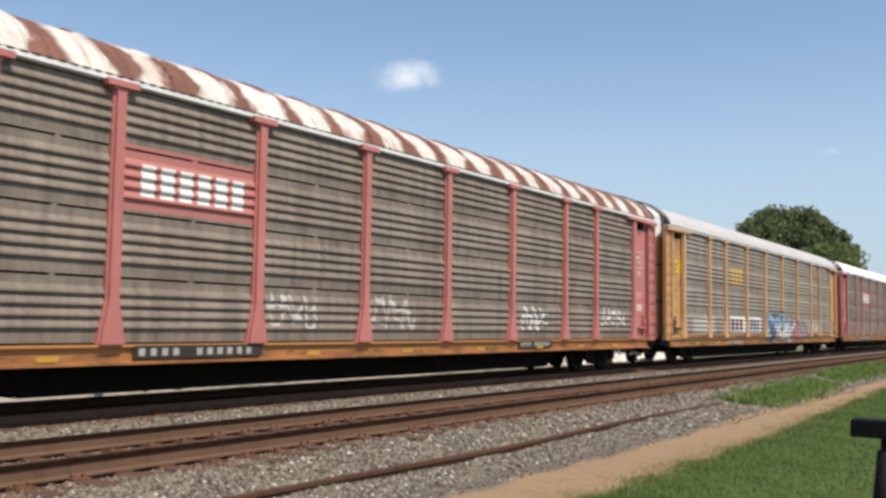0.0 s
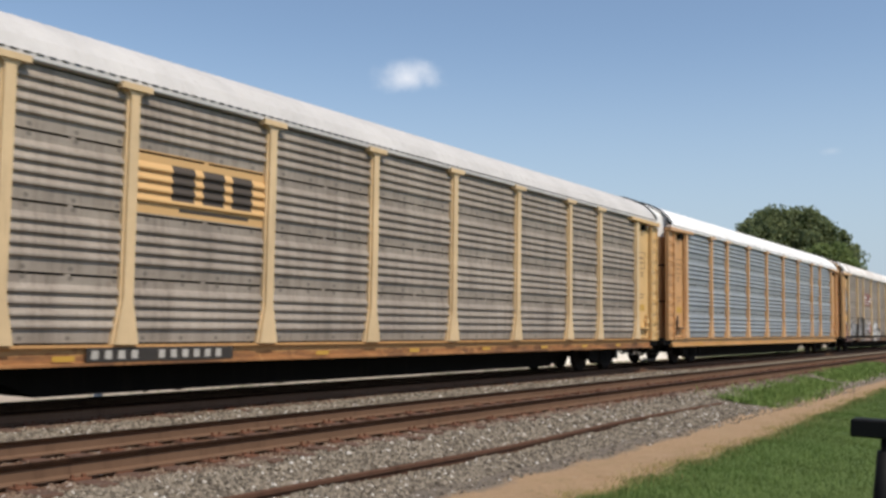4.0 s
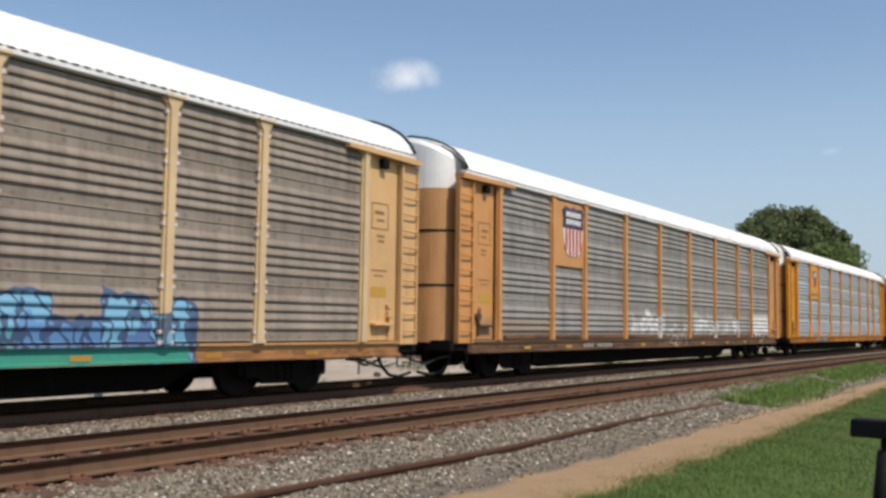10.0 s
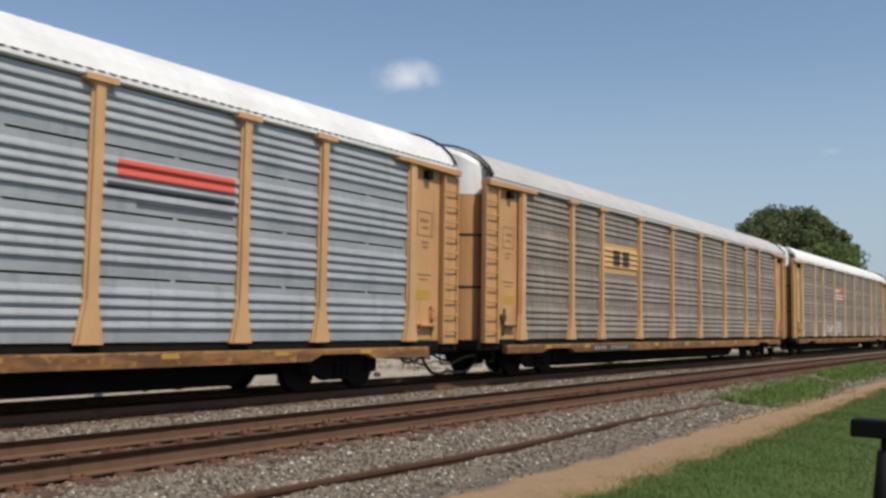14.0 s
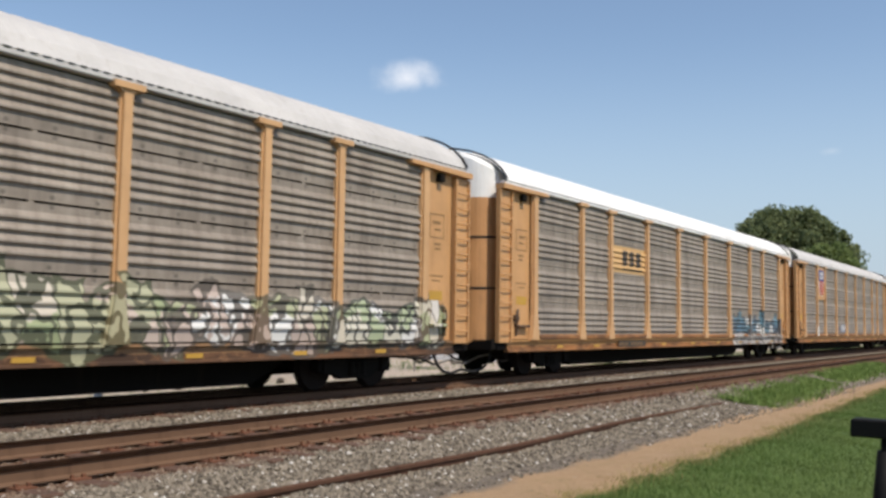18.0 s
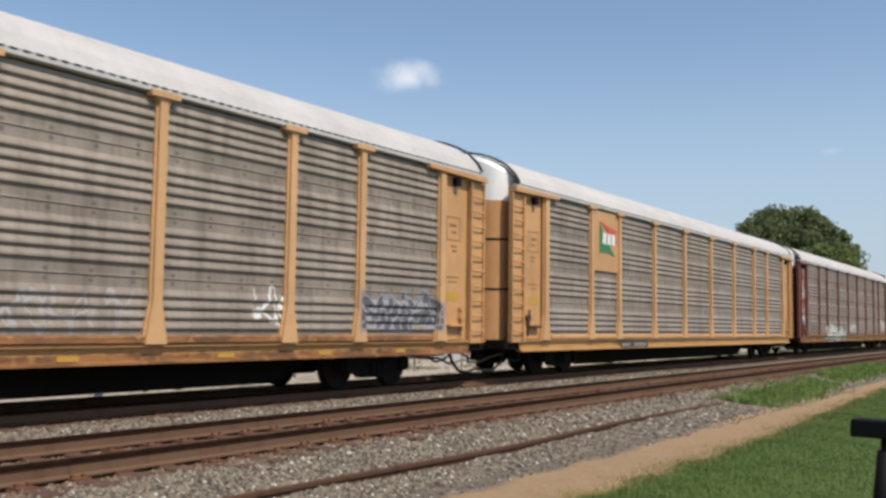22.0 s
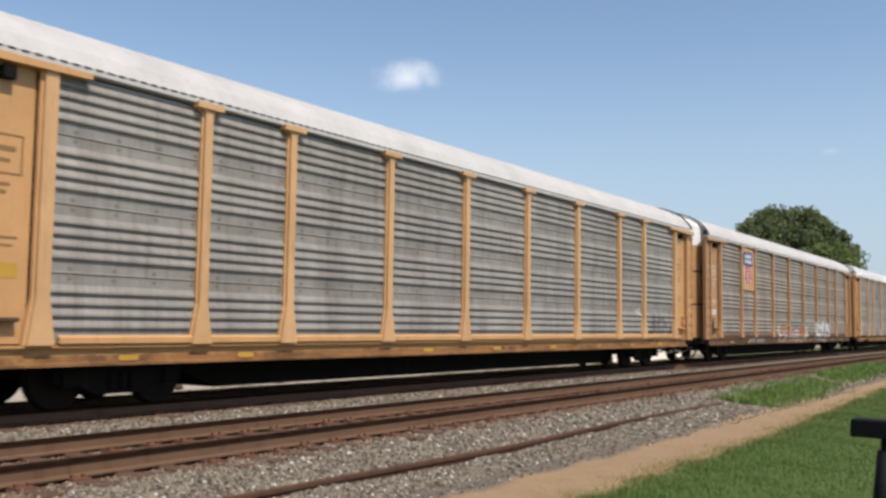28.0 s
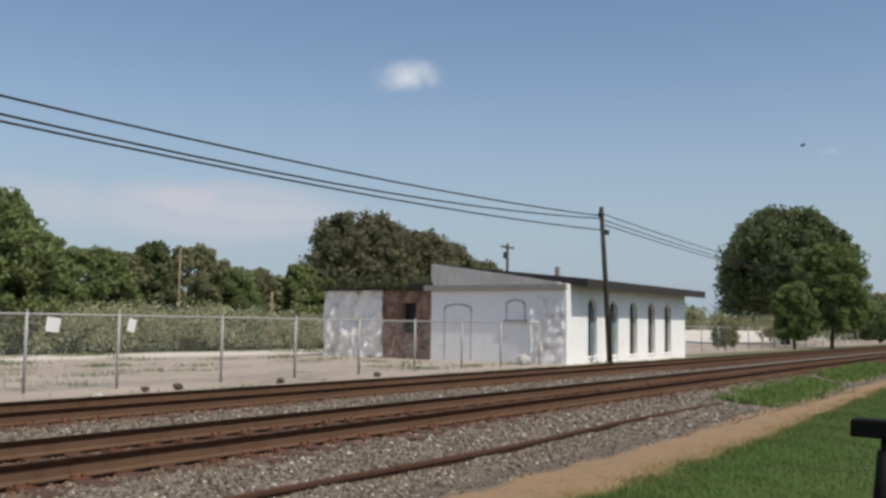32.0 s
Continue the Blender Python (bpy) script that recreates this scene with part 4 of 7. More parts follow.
TREES = [  # x, y, base, height, half width, leaves, label, clumps, per, leaf size, trunk, low
    (112.9, 27.4, -0.4, 15.6, 8.4, LEAF_DARK, "large round dark green oak beyond the tracks", 150, 90, 0.34, 0.55, 0.20),
    (95.5, 19.0, -0.4, 10.2, 3.9, LEAF_YOUNG, "lighter green young tree before the big oak", 60, 60, 0.24, 0.2, 0.12),
    (88.0, 20.6, -0.4, 6.0, 2.2, LEAF_YOUNG, "small yellow-green tree beside the tracks", 40, 50, 0.20, 0.12, 0.1),
    (76.6, 23.2, -0.4, 2.3, 1.1, LEAF_OLIVE, "little olive bush on the verge", 22, 40, 0.13, 0.06, 0.1),
    (148.0, 23.0, -0.4, 6.0, 5.0, LEAF_MID, "far tree along the railway line", 40, 50, 0.34, 0.3, 0.08),
    (190.0, 30.0, -0.4, 8.5, 8.0, LEAF_OLIVE, "distant tree along the railway line", 45, 50, 0.45, 0.4, 0.05),
    (58.9, 46.4, -0.4, 10.6, 5.2, LEAF_OAK2, "tall dark tree behind the old depot", 75, 70, 0.26, 0.3, 0.1),
    (62.6, 46.8, -0.4, 10.2, 5.0, LEAF_OAK2, "tall dark tree behind the old depot", 70, 70, 0.26, 0.3, 0.1),
    (65.0, 45.0, -0.4, 9.6, 4.8, LEAF_OAK2, "dark tree behind the old depot roof", 65, 70, 0.26, 0.3, 0.1),
    (69.0, 45.0, -0.4, 8.8, 4.6, LEAF_OAK2, "dark tree behind the old depot roof", 60, 70, 0.26, 0.3, 0.1),
    (74.0, 45.0, -0.4, 7.6, 4.6, LEAF_OAK2, "olive tree behind the old depot roof", 55, 60, 0.26, 0.3, 0.1),
    (27.4, 44.2, -0.4, 8.3, 4.0, LEAF_MID, "broad green tree at the lot's edge", 75, 70, 0.22, 0.3, 0.04),
    (30.9, 45.4, -0.4, 6.3, 3.0, LEAF_MID, "green tree at the lot's edge", 50, 60, 0.2, 0.2, 0.04),
    (35.0, 46.2, -0.4, 6.0, 3.1, LEAF_MID, "dark green tree at the lot's edge", 50, 60, 0.2, 0.2, 0.04),
    (37.6, 46.8, -0.4, 5.9, 2.6, LEAF_OLIVE, "olive green tree at the lot's edge", 45, 60, 0.2, 0.2, 0.04),
    (38.9, 45.8, -0.4, 6.7, 1.5, LEAF_DARK, "slim dark tree with a tufted top", 40, 60, 0.2, 0.2, 0.04),
    (41.8, 45.8, -0.4, 6.6, 3.1, LEAF_OLIVE, "rounded green tree at the lot's edge", 50, 60, 0.2, 0.2, 0.04),
    (44.0, 44.6, -0.4, 5.3, 2.6, LEAF_MID, "low green tree at the lot's edge", 45, 60, 0.2, 0.2, 0.04),
    (47.2, 46.0, -0.4, 5.5, 2.7, LEAF_OLIVE, "olive green tree at the lot's edge", 45, 60, 0.2, 0.2, 0.04),
    (50.4, 46.4, -0.4, 5.1, 2.5, LEAF_OLIVE, "dull olive tree at the lot's edge", 40, 60, 0.2, 0.2, 0.04),
    (49.6, 43.6, -0.4, 5.9, 1.6, LEAF_LIGHT, "light green tree near the old depot", 45, 60, 0.2, 0.2, 0.04),
    (53.5, 45.0, -0.4, 5.0, 2.2, LEAF_MID, "green tree near the old depot", 45, 60, 0.2, 0.2, 0.04),
    (23.5, 46.0, -0.4, 9.2, 3.0, LEAF_MID, "tall green tree at the lot's edge", 60, 60, 0.22, 0.3, 0.04),
]
for i, (x, y, b, h, w, mat, label, n, per, leaf, tk, low) in enumerate(TREES):
    tree(x, y, b, h, w, mat, label, 100 + i, n, per, leaf, tk, low)


def hedge(name, label, x0, x1, y0, y1, h, mat, n, per, seed, leaf=0.16):
    """A ragged strip of scrub as one mass."""
    rng = np.random.default_rng(seed)
    cl = [(rng.uniform(x0, x1), rng.uniform(y0, y1), -0.4 + h * rng.uniform(0.15, 0.85), h * rng.uniform(0.2, 0.42)) for _ in range(n)]
    co, fs = leaf_cloud(rng, cl, per, leaf)
    ob = piece(name, raw_mesh(name, co, fs), mat)
    tagged(ob, label, "scrub", kind="stuff")


hedge("scrub", "thick green scrub along the back of the gravel lot", 16, 66, 41.5, 44.5, 2.4, LEAF_SCRUB, 1000, 95, 5, 0.115)
hedge("distant_woods", "far dull green woods along the horizon", 60, 330, 60, 75, 5.5, LEAF_OLIVE, 260, 60, 6, 0.5)
hedge("far_hedge", "low dark hedge beyond the tracks", 128, 200, 30, 36, 2.6, LEAF_OLIVE, 120, 40, 8, 0.3)

# ---------------------------------------------------------------- lawn, weeds, ballast
k = Nodes("ballast_stone")
geo = k.t.nodes.new("ShaderNodeNewGeometry")
stone_c = k.mix(k.ramp(geo.outputs["Random Per Island"], 0.0, 1.0), (0.062, 0.050, 0.038), (0.27, 0.228, 0.178))
stone_c = k.mix(k.ramp(geo.outputs["Random Per Island"], 0.955, 0.97), stone_c, (0.46, 0.43, 0.39))
where = k.t.nodes.new("ShaderNodeSeparateXYZ")
k.ln(geo.outputs["Position"], where.inputs["Vector"])
blotch = k.noise(geo.outputs["Position"], 1.1, 4, 0.6)
for mid_y in (sum(RAILS_NEAR) / 2, sum(RAILS_FAR) / 2):   # rust stains between and beside the rails
    away = k.math("ADD", k.math("ABSOLUTE", k.math("SUBTRACT", where.outputs["Y"], mid_y)), k.math("MULTIPLY", k.math("SUBTRACT", blotch, 0.5), 0.9))
    stone_c = k.mix(k.math("MULTIPLY", k.ramp(k.math("MULTIPLY", away, 0.5), 0.50, 0.66, (1, 1, 1, 1), (0, 0, 0, 1)), 0.85), stone_c, k.mix(0.45, (0.15, 0.066, 0.033), stone_c))
STONE = k.done(stone_c, 0.9, 0.0, k.noise(k.coord("Object"), 60, 3), 0.004, 0.25)
k = Nodes("grass_blade")
geo = k.t.nodes.new("ShaderNodeNewGeometry")
gb = k.mix(geo.outputs["Random Per Island"], (0.062, 0.115, 0.024), (0.135, 0.20, 0.052))
gb = k.mix(k.ramp(k.noise(k.coord("Object"), 0.5, 4), 0.4, 0.72), gb, k.mix(0.4, gb, (0.16, 0.16, 0.06)))
BLADE = k.done(gb, 0.7, 0.0, None, 0, 0.2)


def strew_stones(name, label, x0, x1, strips, n, seed, lo, hi):
    rng = np.random.default_rng(seed)
    x = x0 * np.exp(rng.uniform(0, 1, n) * math.log(x1 / x0))
    w = np.array([b - a for a, b in strips])
    which = rng.choice(len(strips), n, p=w / w.sum())
    lohi = np.array(strips)
    y = lohi[which, 0] + rng.uniform(0, 1, n) * w[which]
    z = ground_height(x, y)
    base = np.array([(1, 0, 0.1), (-0.9, 0.2, 0), (0.1, 1, -0.1), (-0.1, -0.9, 0.15), (0.15, 0.1, 0.75), (0, 0, -0.6)], float)
    tri = np.array([(0, 2, 4), (2, 1, 4), (1, 3, 4), (3, 0, 4), (2, 0, 5), (1, 2, 5), (3, 1, 5), (0, 3, 5)])
    v = base[None] * rng.uniform(0.7, 1.3, (n, 6, 3))
    a = rng.uniform(0, 2 * math.pi, n)
    ca, sa = np.cos(a)[:, None], np.sin(a)[:, None]
    v = np.stack([v[..., 0] * ca - v[..., 1] * sa, v[..., 0] * sa + v[..., 1] * ca, v[..., 2]], -1)
    s = rng.uniform(lo, hi, n) * (0.75 + 0.25 * np.minimum(x / 10, 2.0))
    v = v * s[:, None, None] + np.stack([x, y, z + s * 0.15], -1)[:, None]
    f = (np.arange(n) * 6)[:, None, None] + tri[None]
    ob = piece(name, raw_mesh(name, v.reshape(-1, 3), f.reshape(-1, 3)), STONE)
    tagged(ob, label, "gravel", kind="stuff")


strew_stones("ballast_stones", "loose grey crushed stone beside the near track", 4.2, 34, [(5.6, 7.3)], 26000, 21, 0.022, 0.045)
strew_stones("ballast_stones", "loose grey crushed stone between the tracks", 4.2, 34, [(7.3, 7.62), (9.35, 9.7), (9.7, 12.0), (9.7, 12.0)], 24000, 22, 0.022, 0.045)
strew_stones("ballast_stones", "loose grey crushed stone beyond the far track", 8, 40, [(12.2, 15.2)], 9000, 23, 0.025, 0.05)
strew_stones("ballast_stones", "rust-stained crushed stone between the near rails", 4.2, 34, [(7.8, 9.2)], 3200, 25, 0.016, 0.034)
strew_stones("ballast_stones", "scattered stones on the grey silt", 5, 30, [(5.2, 5.7)], 1500, 26, 0.012, 0.03)
strew_stones("path_pebbles", "small pebbles on the bare earth path", 6, 30, [(4.4, 5.6)], 70, 24, 0.006, 0.014)


k = Nodes("weed_leaf")
geo = k.t.nodes.new("ShaderNodeNewGeometry")
WEED = k.done(k.mix(geo.outputs["Random Per Island"], (0.10, 0.17, 0.035), (0.20, 0.27, 0.075)), 0.7, 0.0, None, 0, 0.2)
k = Nodes("dry_grass_blade")
geo = k.t.nodes.new("ShaderNodeNewGeometry")
STRAW = k.done(k.mix(geo.outputs["Random Per Island"], (0.42, 0.32, 0.15), (0.24, 0.22, 0.08)), 0.8, 0.0, None, 0, 0.15)


def strew_grass(name, label, n, seed, place, hmin, hmax, width, mat=None):
    rng = np.random.default_rng(seed)
    x, y = place(rng, n)
    z = ground_height(x, y)
    h = rng.uniform(hmin, hmax, n)
    a = rng.uniform(0, 2 * math.pi, n)
    w = width * rng.uniform(0.6, 1.3, n) * (0.6 + x / 25.0)
    lean = rng.normal(size=(n, 2)) * (h * 0.45)[:, None]
    p0 = np.stack([x - np.cos(a) * w, y - np.sin(a) * w, z - 0.01], -1)
    p1 = np.stack([x + np.cos(a) * w, y + np.sin(a) * w, z - 0.01], -1)
    p2 = np.stack([x + lean[:, 0], y + lean[:, 1], z + h], -1)
    ob = piece(name, raw_mesh(name, np.stack([p0, p1, p2], 1).reshape(-1, 3), np.arange(3 * n).reshape(n, 3)), mat or BLADE)
    tagged(ob, label, "grass", kind="stuff")


def lawn_place(rng, n):
    x = 5.5 * np.exp(rng.uniform(0, 1, n) * math.log(60 / 5.5))
    edge = 4.08 + np.clip((x - 15) / 16, 0, 1) * 0.62 + 0.06 * np.sin(x * 1.3) + 0.05 * np.sin(x * 3.7 + 1) + 0.05 * rng.normal(size=n)
    y = edge - np.abs(rng.uniform(0, 1, n) ** 1.25) * np.minimum(5.2, 1.0 + x * 0.42)
    return x, y


def edge_place(rng, n):
    x = 7.0 * np.exp(rng.uniform(0, 1, n) * math.log(40 / 7.0))
    clump = np.sin(x * 2.1) + np.sin(x * 5.3 + 0.6) > -0.6
    y = 4.12 + np.clip((x - 15) / 16, 0, 1) * 0.62 + 0.16 * rng.normal(size=n) + np.where(clump, 0.0, 0.12)
    return x, y


def weed_place(rng, n):
    x = 21.5 + 24.5 * rng.uniform(0, 1, n) ** 1.4
    mid = 6.0 + (x - 20) * 0.045
    y = mid + rng.normal(size=n) * 0.30 + 0.15 * np.sin(x * 1.9)
    keep = np.sin(x * 1.3) + np.sin(x * 0.7 + 2) > -1.1
    return np.where(keep, x, rng.uniform(21.5, 27, n)), y


def verge_place(rng, n):
    x = rng.uniform(12, 120, n)
    return x, 16.2 + rng.normal(size=n) * 0.8


def tuft_place(rng, n):
    c = rng.uniform(0, 1, (60, 2)) * np.array([34, 24]) + np.array([12, 16.5])
    i = rng.integers(0, 60, n)
    return c[i, 0] + rng.normal(size=n) * 0.7, c[i, 1] + rng.normal(size=n) * 0.35


strew_grass("lawn_grass", "short mown green grass in front of the tracks", 170000, 31, lawn_place, 0.02, 0.06, 0.005)
strew_grass("weeds", "green weeds growing along the ballast edge", 16000, 32, weed_place, 0.06, 0.20, 0.010, WEED)
strew_grass("path_edge_grass", "dry trodden grass along the lawn's edge", 9000, 35, edge_place, 0.015, 0.05, 0.006, STRAW)
strew_grass("verge_grass", "thin rough grass beside the far track", 12000, 33, verge_place, 0.05, 0.18, 0.010)
strew_grass("lot_weeds", "sparse weed tufts on the gravel lot", 6000, 34, tuft_place, 0.05, 0.2, 0.010)

# the abandoned rail that lies half buried beside the near track
old = new("abandoned_rail")
tagged(old, "rusty disused rail half buried in the gravel", "rail")
pts = [(4.0 + i * 0.9, 6.36 - 0.14 * math.exp(-((4.0 + i * 0.9 - 11) / 3.0) ** 2) + 0.006 * max(0, i - 8) ** 1.2, -0.30 - 0.0022 * max(0, i - 12) ** 1.5) for i in range(24)]
bm = bmesh.new()
rings = []
for p in pts:
    rings.append([bm.verts.new((p[0], p[1] + dy, p[2] + dz)) for dy, dz in ((-0.065, -0.13), (-0.012, -0.10), (-0.012, -0.035), (-0.036, -0.028), (-0.036, 0.008), (-0.026, 0.014), (0.026, 0.014), (0.036, 0.008), (0.036, -0.028), (0.012, -0.035), (0.012, -0.10), (0.065, -0.13))])
for a, b in zip(rings, rings[1:]):
    for j in range(12):
        bm.faces.new((a[j], a[(j + 1) % 12], b[(j + 1) % 12], b[j]))
bm.faces.new(rings[0]); bm.faces.new(rings[-1][::-1])
part("rail", bm, paint("old_rail_rust", (0.105, 0.055, 0.036), (0.035, 0.02, 0.014), 0.8, 0.9, spec=0.1), old)

# ---------------------------------------------------------------- fence
GALV = paint("galvanised_tube", (0.42, 0.41, 0.39), (0.25, 0.22, 0.19), 0.3, 0.5)
k = Nodes("chain_wire")
WIRE = k.done((0.46, 0.45, 0.43), 0.55, 0.3)
FY = 19.95


def chain_fence(x0, x1, y, posts, label, signs=()):
    fence = new("chain_link_fence")
    tagged(fence, label, "fence", group="lot fences")
    fence.location = (x0, y, -0.42)
    for x in posts:
        bm = bmesh.new()
        tube(bm, [(x - x0, 0, -0.05), (x - x0, 0, 1.86)], 0.038, 10)
        tube(bm, [(x - x0, 0, 1.86), (x - x0, 0, 1.91)], [0.045, 0.015], 10)
        part("post", bm, GALV, fence, "", True)
    bm = bmesh.new()
    tube(bm, [(0, 0, 1.80), (x1 - x0, 0, 1.80)], 0.026, 8)
    part("top_rail", bm, GALV, fence, "", True)
    n = int((x1 - x0) / 0.11)
    co, fs = [], []
    for i in range(n):
        for s in (1, -1):
            xa, za = i * 0.11, 0.0
            xb = xa + s * 1.78 * 0.5
            t = 1.0
            if xb < 0:
                t = xa / (xa - xb)
            if xb > x1 - x0:
                t = (x1 - x0 - xa) / (xb - xa)
            q = len(co)
            w = 0.0028
            co += [(xa - w, 0.003 * s, za + 0.02), (xa + w, 0.003 * s, za + 0.02), (xa + (xb - xa) * t + w, 0.003 * s, 0.02 + 1.77 * t), (xa + (xb - xa) * t - w, 0.003 * s, 0.02 + 1.77 * t)]
            fs.append((q, q + 1, q + 2, q + 3))
    net = piece("chain_link", raw_mesh("chain_link", np.array(co), np.array(fs)), WIRE, fence)
    net["kind"] = "stuff"
    return fence


chain_fence(2.0, 38.9, FY, [2.6, 5.3, 8.0, 10.7, 13.4, 15.95, 19.45, 22.5, 25.65, 28.9, 32.1, 35.15, 38.6], "galvanised chain-link fence along the gravel lot")
chain_fence(57.0, 130.0, 22.6, [57 + 4.0 * i for i in range(19)], "galvanised chain-link fence beyond the old depot")
SIGNW = paint("white_sign_sheet", (0.80, 0.80, 0.78), (0.5, 0.47, 0.42), 0.3, 0.5)
for x, w, h, tilt in ((14.05, 0.37, 0.34, 7), (16.3, 0.24, 0.33, 14)):
    bm = bmesh.new()
    box(bm, -w / 2, w / 2, -0.006, 0.006, -h / 2, h / 2)
    sg = part("sign", bm, SIGNW, None, "", bevel=0.002)
    sg.matrix_basis = pose(x, FY - 0.05, 1.14, 0, tilt, 0)
    tagged(sg, "small blank white sign wired to the fence", "sign", group="fence signs")
ROCK = paint("dark_rubble", (0.10, 0.08, 0.065), (0.04, 0.03, 0.025), 0.5, 0.95)
PALEROCK = paint("pale_rubble", (0.62, 0.60, 0.56), (0.4, 0.37, 0.33), 0.3, 0.95)
for x, y, s, m in ((15.7, 18.6, 0.13, ROCK), (16.8, 18.7, 0.15, ROCK), (20.4, 18.6, 0.15, ROCK), (25.0, 18.7, 0.16, ROCK), (13.6, 17.6, 0.13, PALEROCK), (37.9, 20.4, 0.42, PALEROCK)):
    rng = np.random.default_rng(int(x * 10))
    bm = bmesh.new()
    bmesh.ops.create_icosphere(bm, subdivisions=2, radius=1.0)
    for v in bm.verts:
        v.co = v.co * (0.8 + 0.35 * noise.noise(v.co * 1.3 + Vector((x, y, 0))))
        v.co.z = v.co.z * 0.75
    rk = part("rubble_block", bm, m, None)
    rk.matrix_basis = Matrix.Translation((x, y, -0.42 + s * 0.45)) @ Matrix.Scale(s, 4)
    tagged(rk, "lump of broken concrete lying by the fence", "rubble", group="rubble by the fence")

# ---------------------------------------------------------------- old depot
k = Nodes("whitewashed_wall")
peel = k.noise(k.coord("Object"), 2.2, 6, 0.7)
fine = k.noise(k.coord("Object"), 30, 3)
c = k.mix(k.ramp(peel, 0.60, 0.66), (0.90, 0.90, 0.89), (0.74, 0.72, 0.69))
c = k.mix(k.ramp(k.noise(k.coord("Object", (3, 3, 0.4)), 1.5, 5), 0.6, 0.9), c, (0.58, 0.55, 0.50))
LIME = k.done(c, 0.85, 0.0, fine, 0.004)
k = Nodes("peeling_stucco")
slant = k.noise(k.coord("Object"), 1.6, 5, 0.65)
c = k.mix(k.ramp(slant, 0.52, 0.68), (0.86, 0.84, 0.81), (0.58, 0.53, 0.47))
c = k.mix(k.ramp(k.noise(k.coord("Object", (3, 3, 0.4)), 1.5, 5), 0.6, 0.85), c, (0.52, 0.49, 0.45))
PEEL = k.done(c, 0.9, 0.0, fine, 0.01)
k = Nodes("bare_brown_brick_wall")
slant = k.noise(k.coord("Object"), 1.8, 5, 0.65)
c = k.mix(k.ramp(slant, 0.42, 0.62), (0.16, 0.09, 0.065), (0.36, 0.24, 0.185))
RUIN = k.done(c, 0.95, 0.0, slant, 0.02)


def rough_face(name, material, parent, y0, y1, z0, z1, x, depth, seed, label, holes=()):
    """A rubble wall face turned to -x, its relief in real steps of the mesh."""
    ys, zs = np.arange(y0, y1 + 0.001, 0.075), np.arange(z0, z1 + 0.001, 0.075)
    
    def rise(y, z):
        down, across = 0.5 * y - 0.86 * z, 0.86 * y + 0.5 * z
        return 1.3 * noise.noise(Vector((across * 2.4, down * 0.8, seed))) + 0.6 * noise.noise(Vector((across * 4.5, down * 2.6, seed + 9)))
    co = [(x - depth * (0.55 + 0.8 * rise(y, z)), y, z) for y in ys for z in zs]
    i = np.arange(len(ys) * len(zs)).reshape(len(ys), len(zs))
    quads = np.stack([i[:-1, :-1], i[:-1, 1:], i[1:, 1:], i[1:, :-1]], -1).reshape(-1, 4)
    my, mz = np.repeat(ys[:-1], len(zs) - 1) + 0.04, np.tile(zs[:-1], len(ys) - 1) + 0.04
    keep = np.ones(len(quads), bool)
    for a, b, c, d in holes:
        keep &= ~((my > a) & (my < b) & (mz > c) & (mz < d))
    return piece(name, raw_mesh(name, np.array(co), quads[keep]), material, parent, None, label)


ROOFING = paint("dark_felt_roof", (0.045, 0.040, 0.040), (0.08, 0.07, 0.066), 0.5, 0.95)
TRIM = paint("grey_weathered_trim", (0.36, 0.33, 0.30), (0.17, 0.145, 0.125), 0.6, 0.85)
INSIDE = paint("dim_interior", (0.06, 0.05, 0.045), (0.035, 0.03, 0.028), 0.3, 0.9)
BOARD = paint("teal_grey_board", (0.16, 0.22, 0.23), (0.08, 0.09, 0.09), 0.6, 0.8)

depot = new("depot_building")
tagged(depot, "old whitewashed single-storey railway depot with arched openings", "building")
DX0, DX1, DY0, DY1, DZ = 39.15, 54.75, 18.9, 26.1, -0.45
depot.location = (DX0, DY0, DZ)
WINS, WW, WTOP, SPRING, SILL = [2.80, 5.33, 7.82, 10.35, 12.80], 1.02, 3.02, 2.62, 0.36
H0, H1 = 3.62, 4.62


def top_at(y):
    return H0 + (H1 - H0) * y / (DY1 - DY0)


front = new("front_wall")
front.parent = depot
front["label"] = "whitewashed wall with five arched openings"
edges = [0.0] + [v for wx in WINS for v in (wx - WW / 2, wx + WW / 2)] + [DX1 - DX0]
for a, b in zip(edges[::2], edges[1::2]):
    bm = bmesh.new()
    prism(bm, [(a, 0), (b, 0), (b, H0), (a, H0)], "y", 0.0, 0.35)
    part("wall_pier", bm, LIME, front)
for wx in WINS:
    a, b = wx - WW / 2, wx + WW / 2
    bm = bmesh.new()
    prism(bm, [(a, 0), (b, 0), (b, SILL), (a, SILL)], "y", 0.0, 0.35)
    part("wall_apron", bm, LIME, front)
    bm = bmesh.new()
    arch = [(wx + WW / 2 * math.cos(q), SPRING + (WTOP - SPRING) * math.sin(q)) for q in (math.pi * i / 10 for i in range(11))]
    prism(bm, [(a, H0), (b, H0)] + arch, "y", 0.0, 0.35)
    part("wall_arch", bm, LIME, front)
bm = bmesh.new()
prism(bm, [(0.35, 0), (DY1 - DY0, 0), (DY1 - DY0, top_at(DY1 - DY0) - 0.2), (0.35, top_at(0.35) - 0.2)], "x", 0.0, 0.35)
part("end_wall", bm, LIME, depot, "whitewashed end wall in shade")
bm = bmesh.new()
prism(bm, [(0.35, 0), (DY1 - DY0, 0), (DY1 - DY0, top_at(DY1 - DY0) - 0.2), (0.35, top_at(0.35) - 0.2)], "x", DX1 - DX0 - 0.35, DX1 - DX0)
part("end_wall", bm, LIME, depot)
bm = bmesh.new()
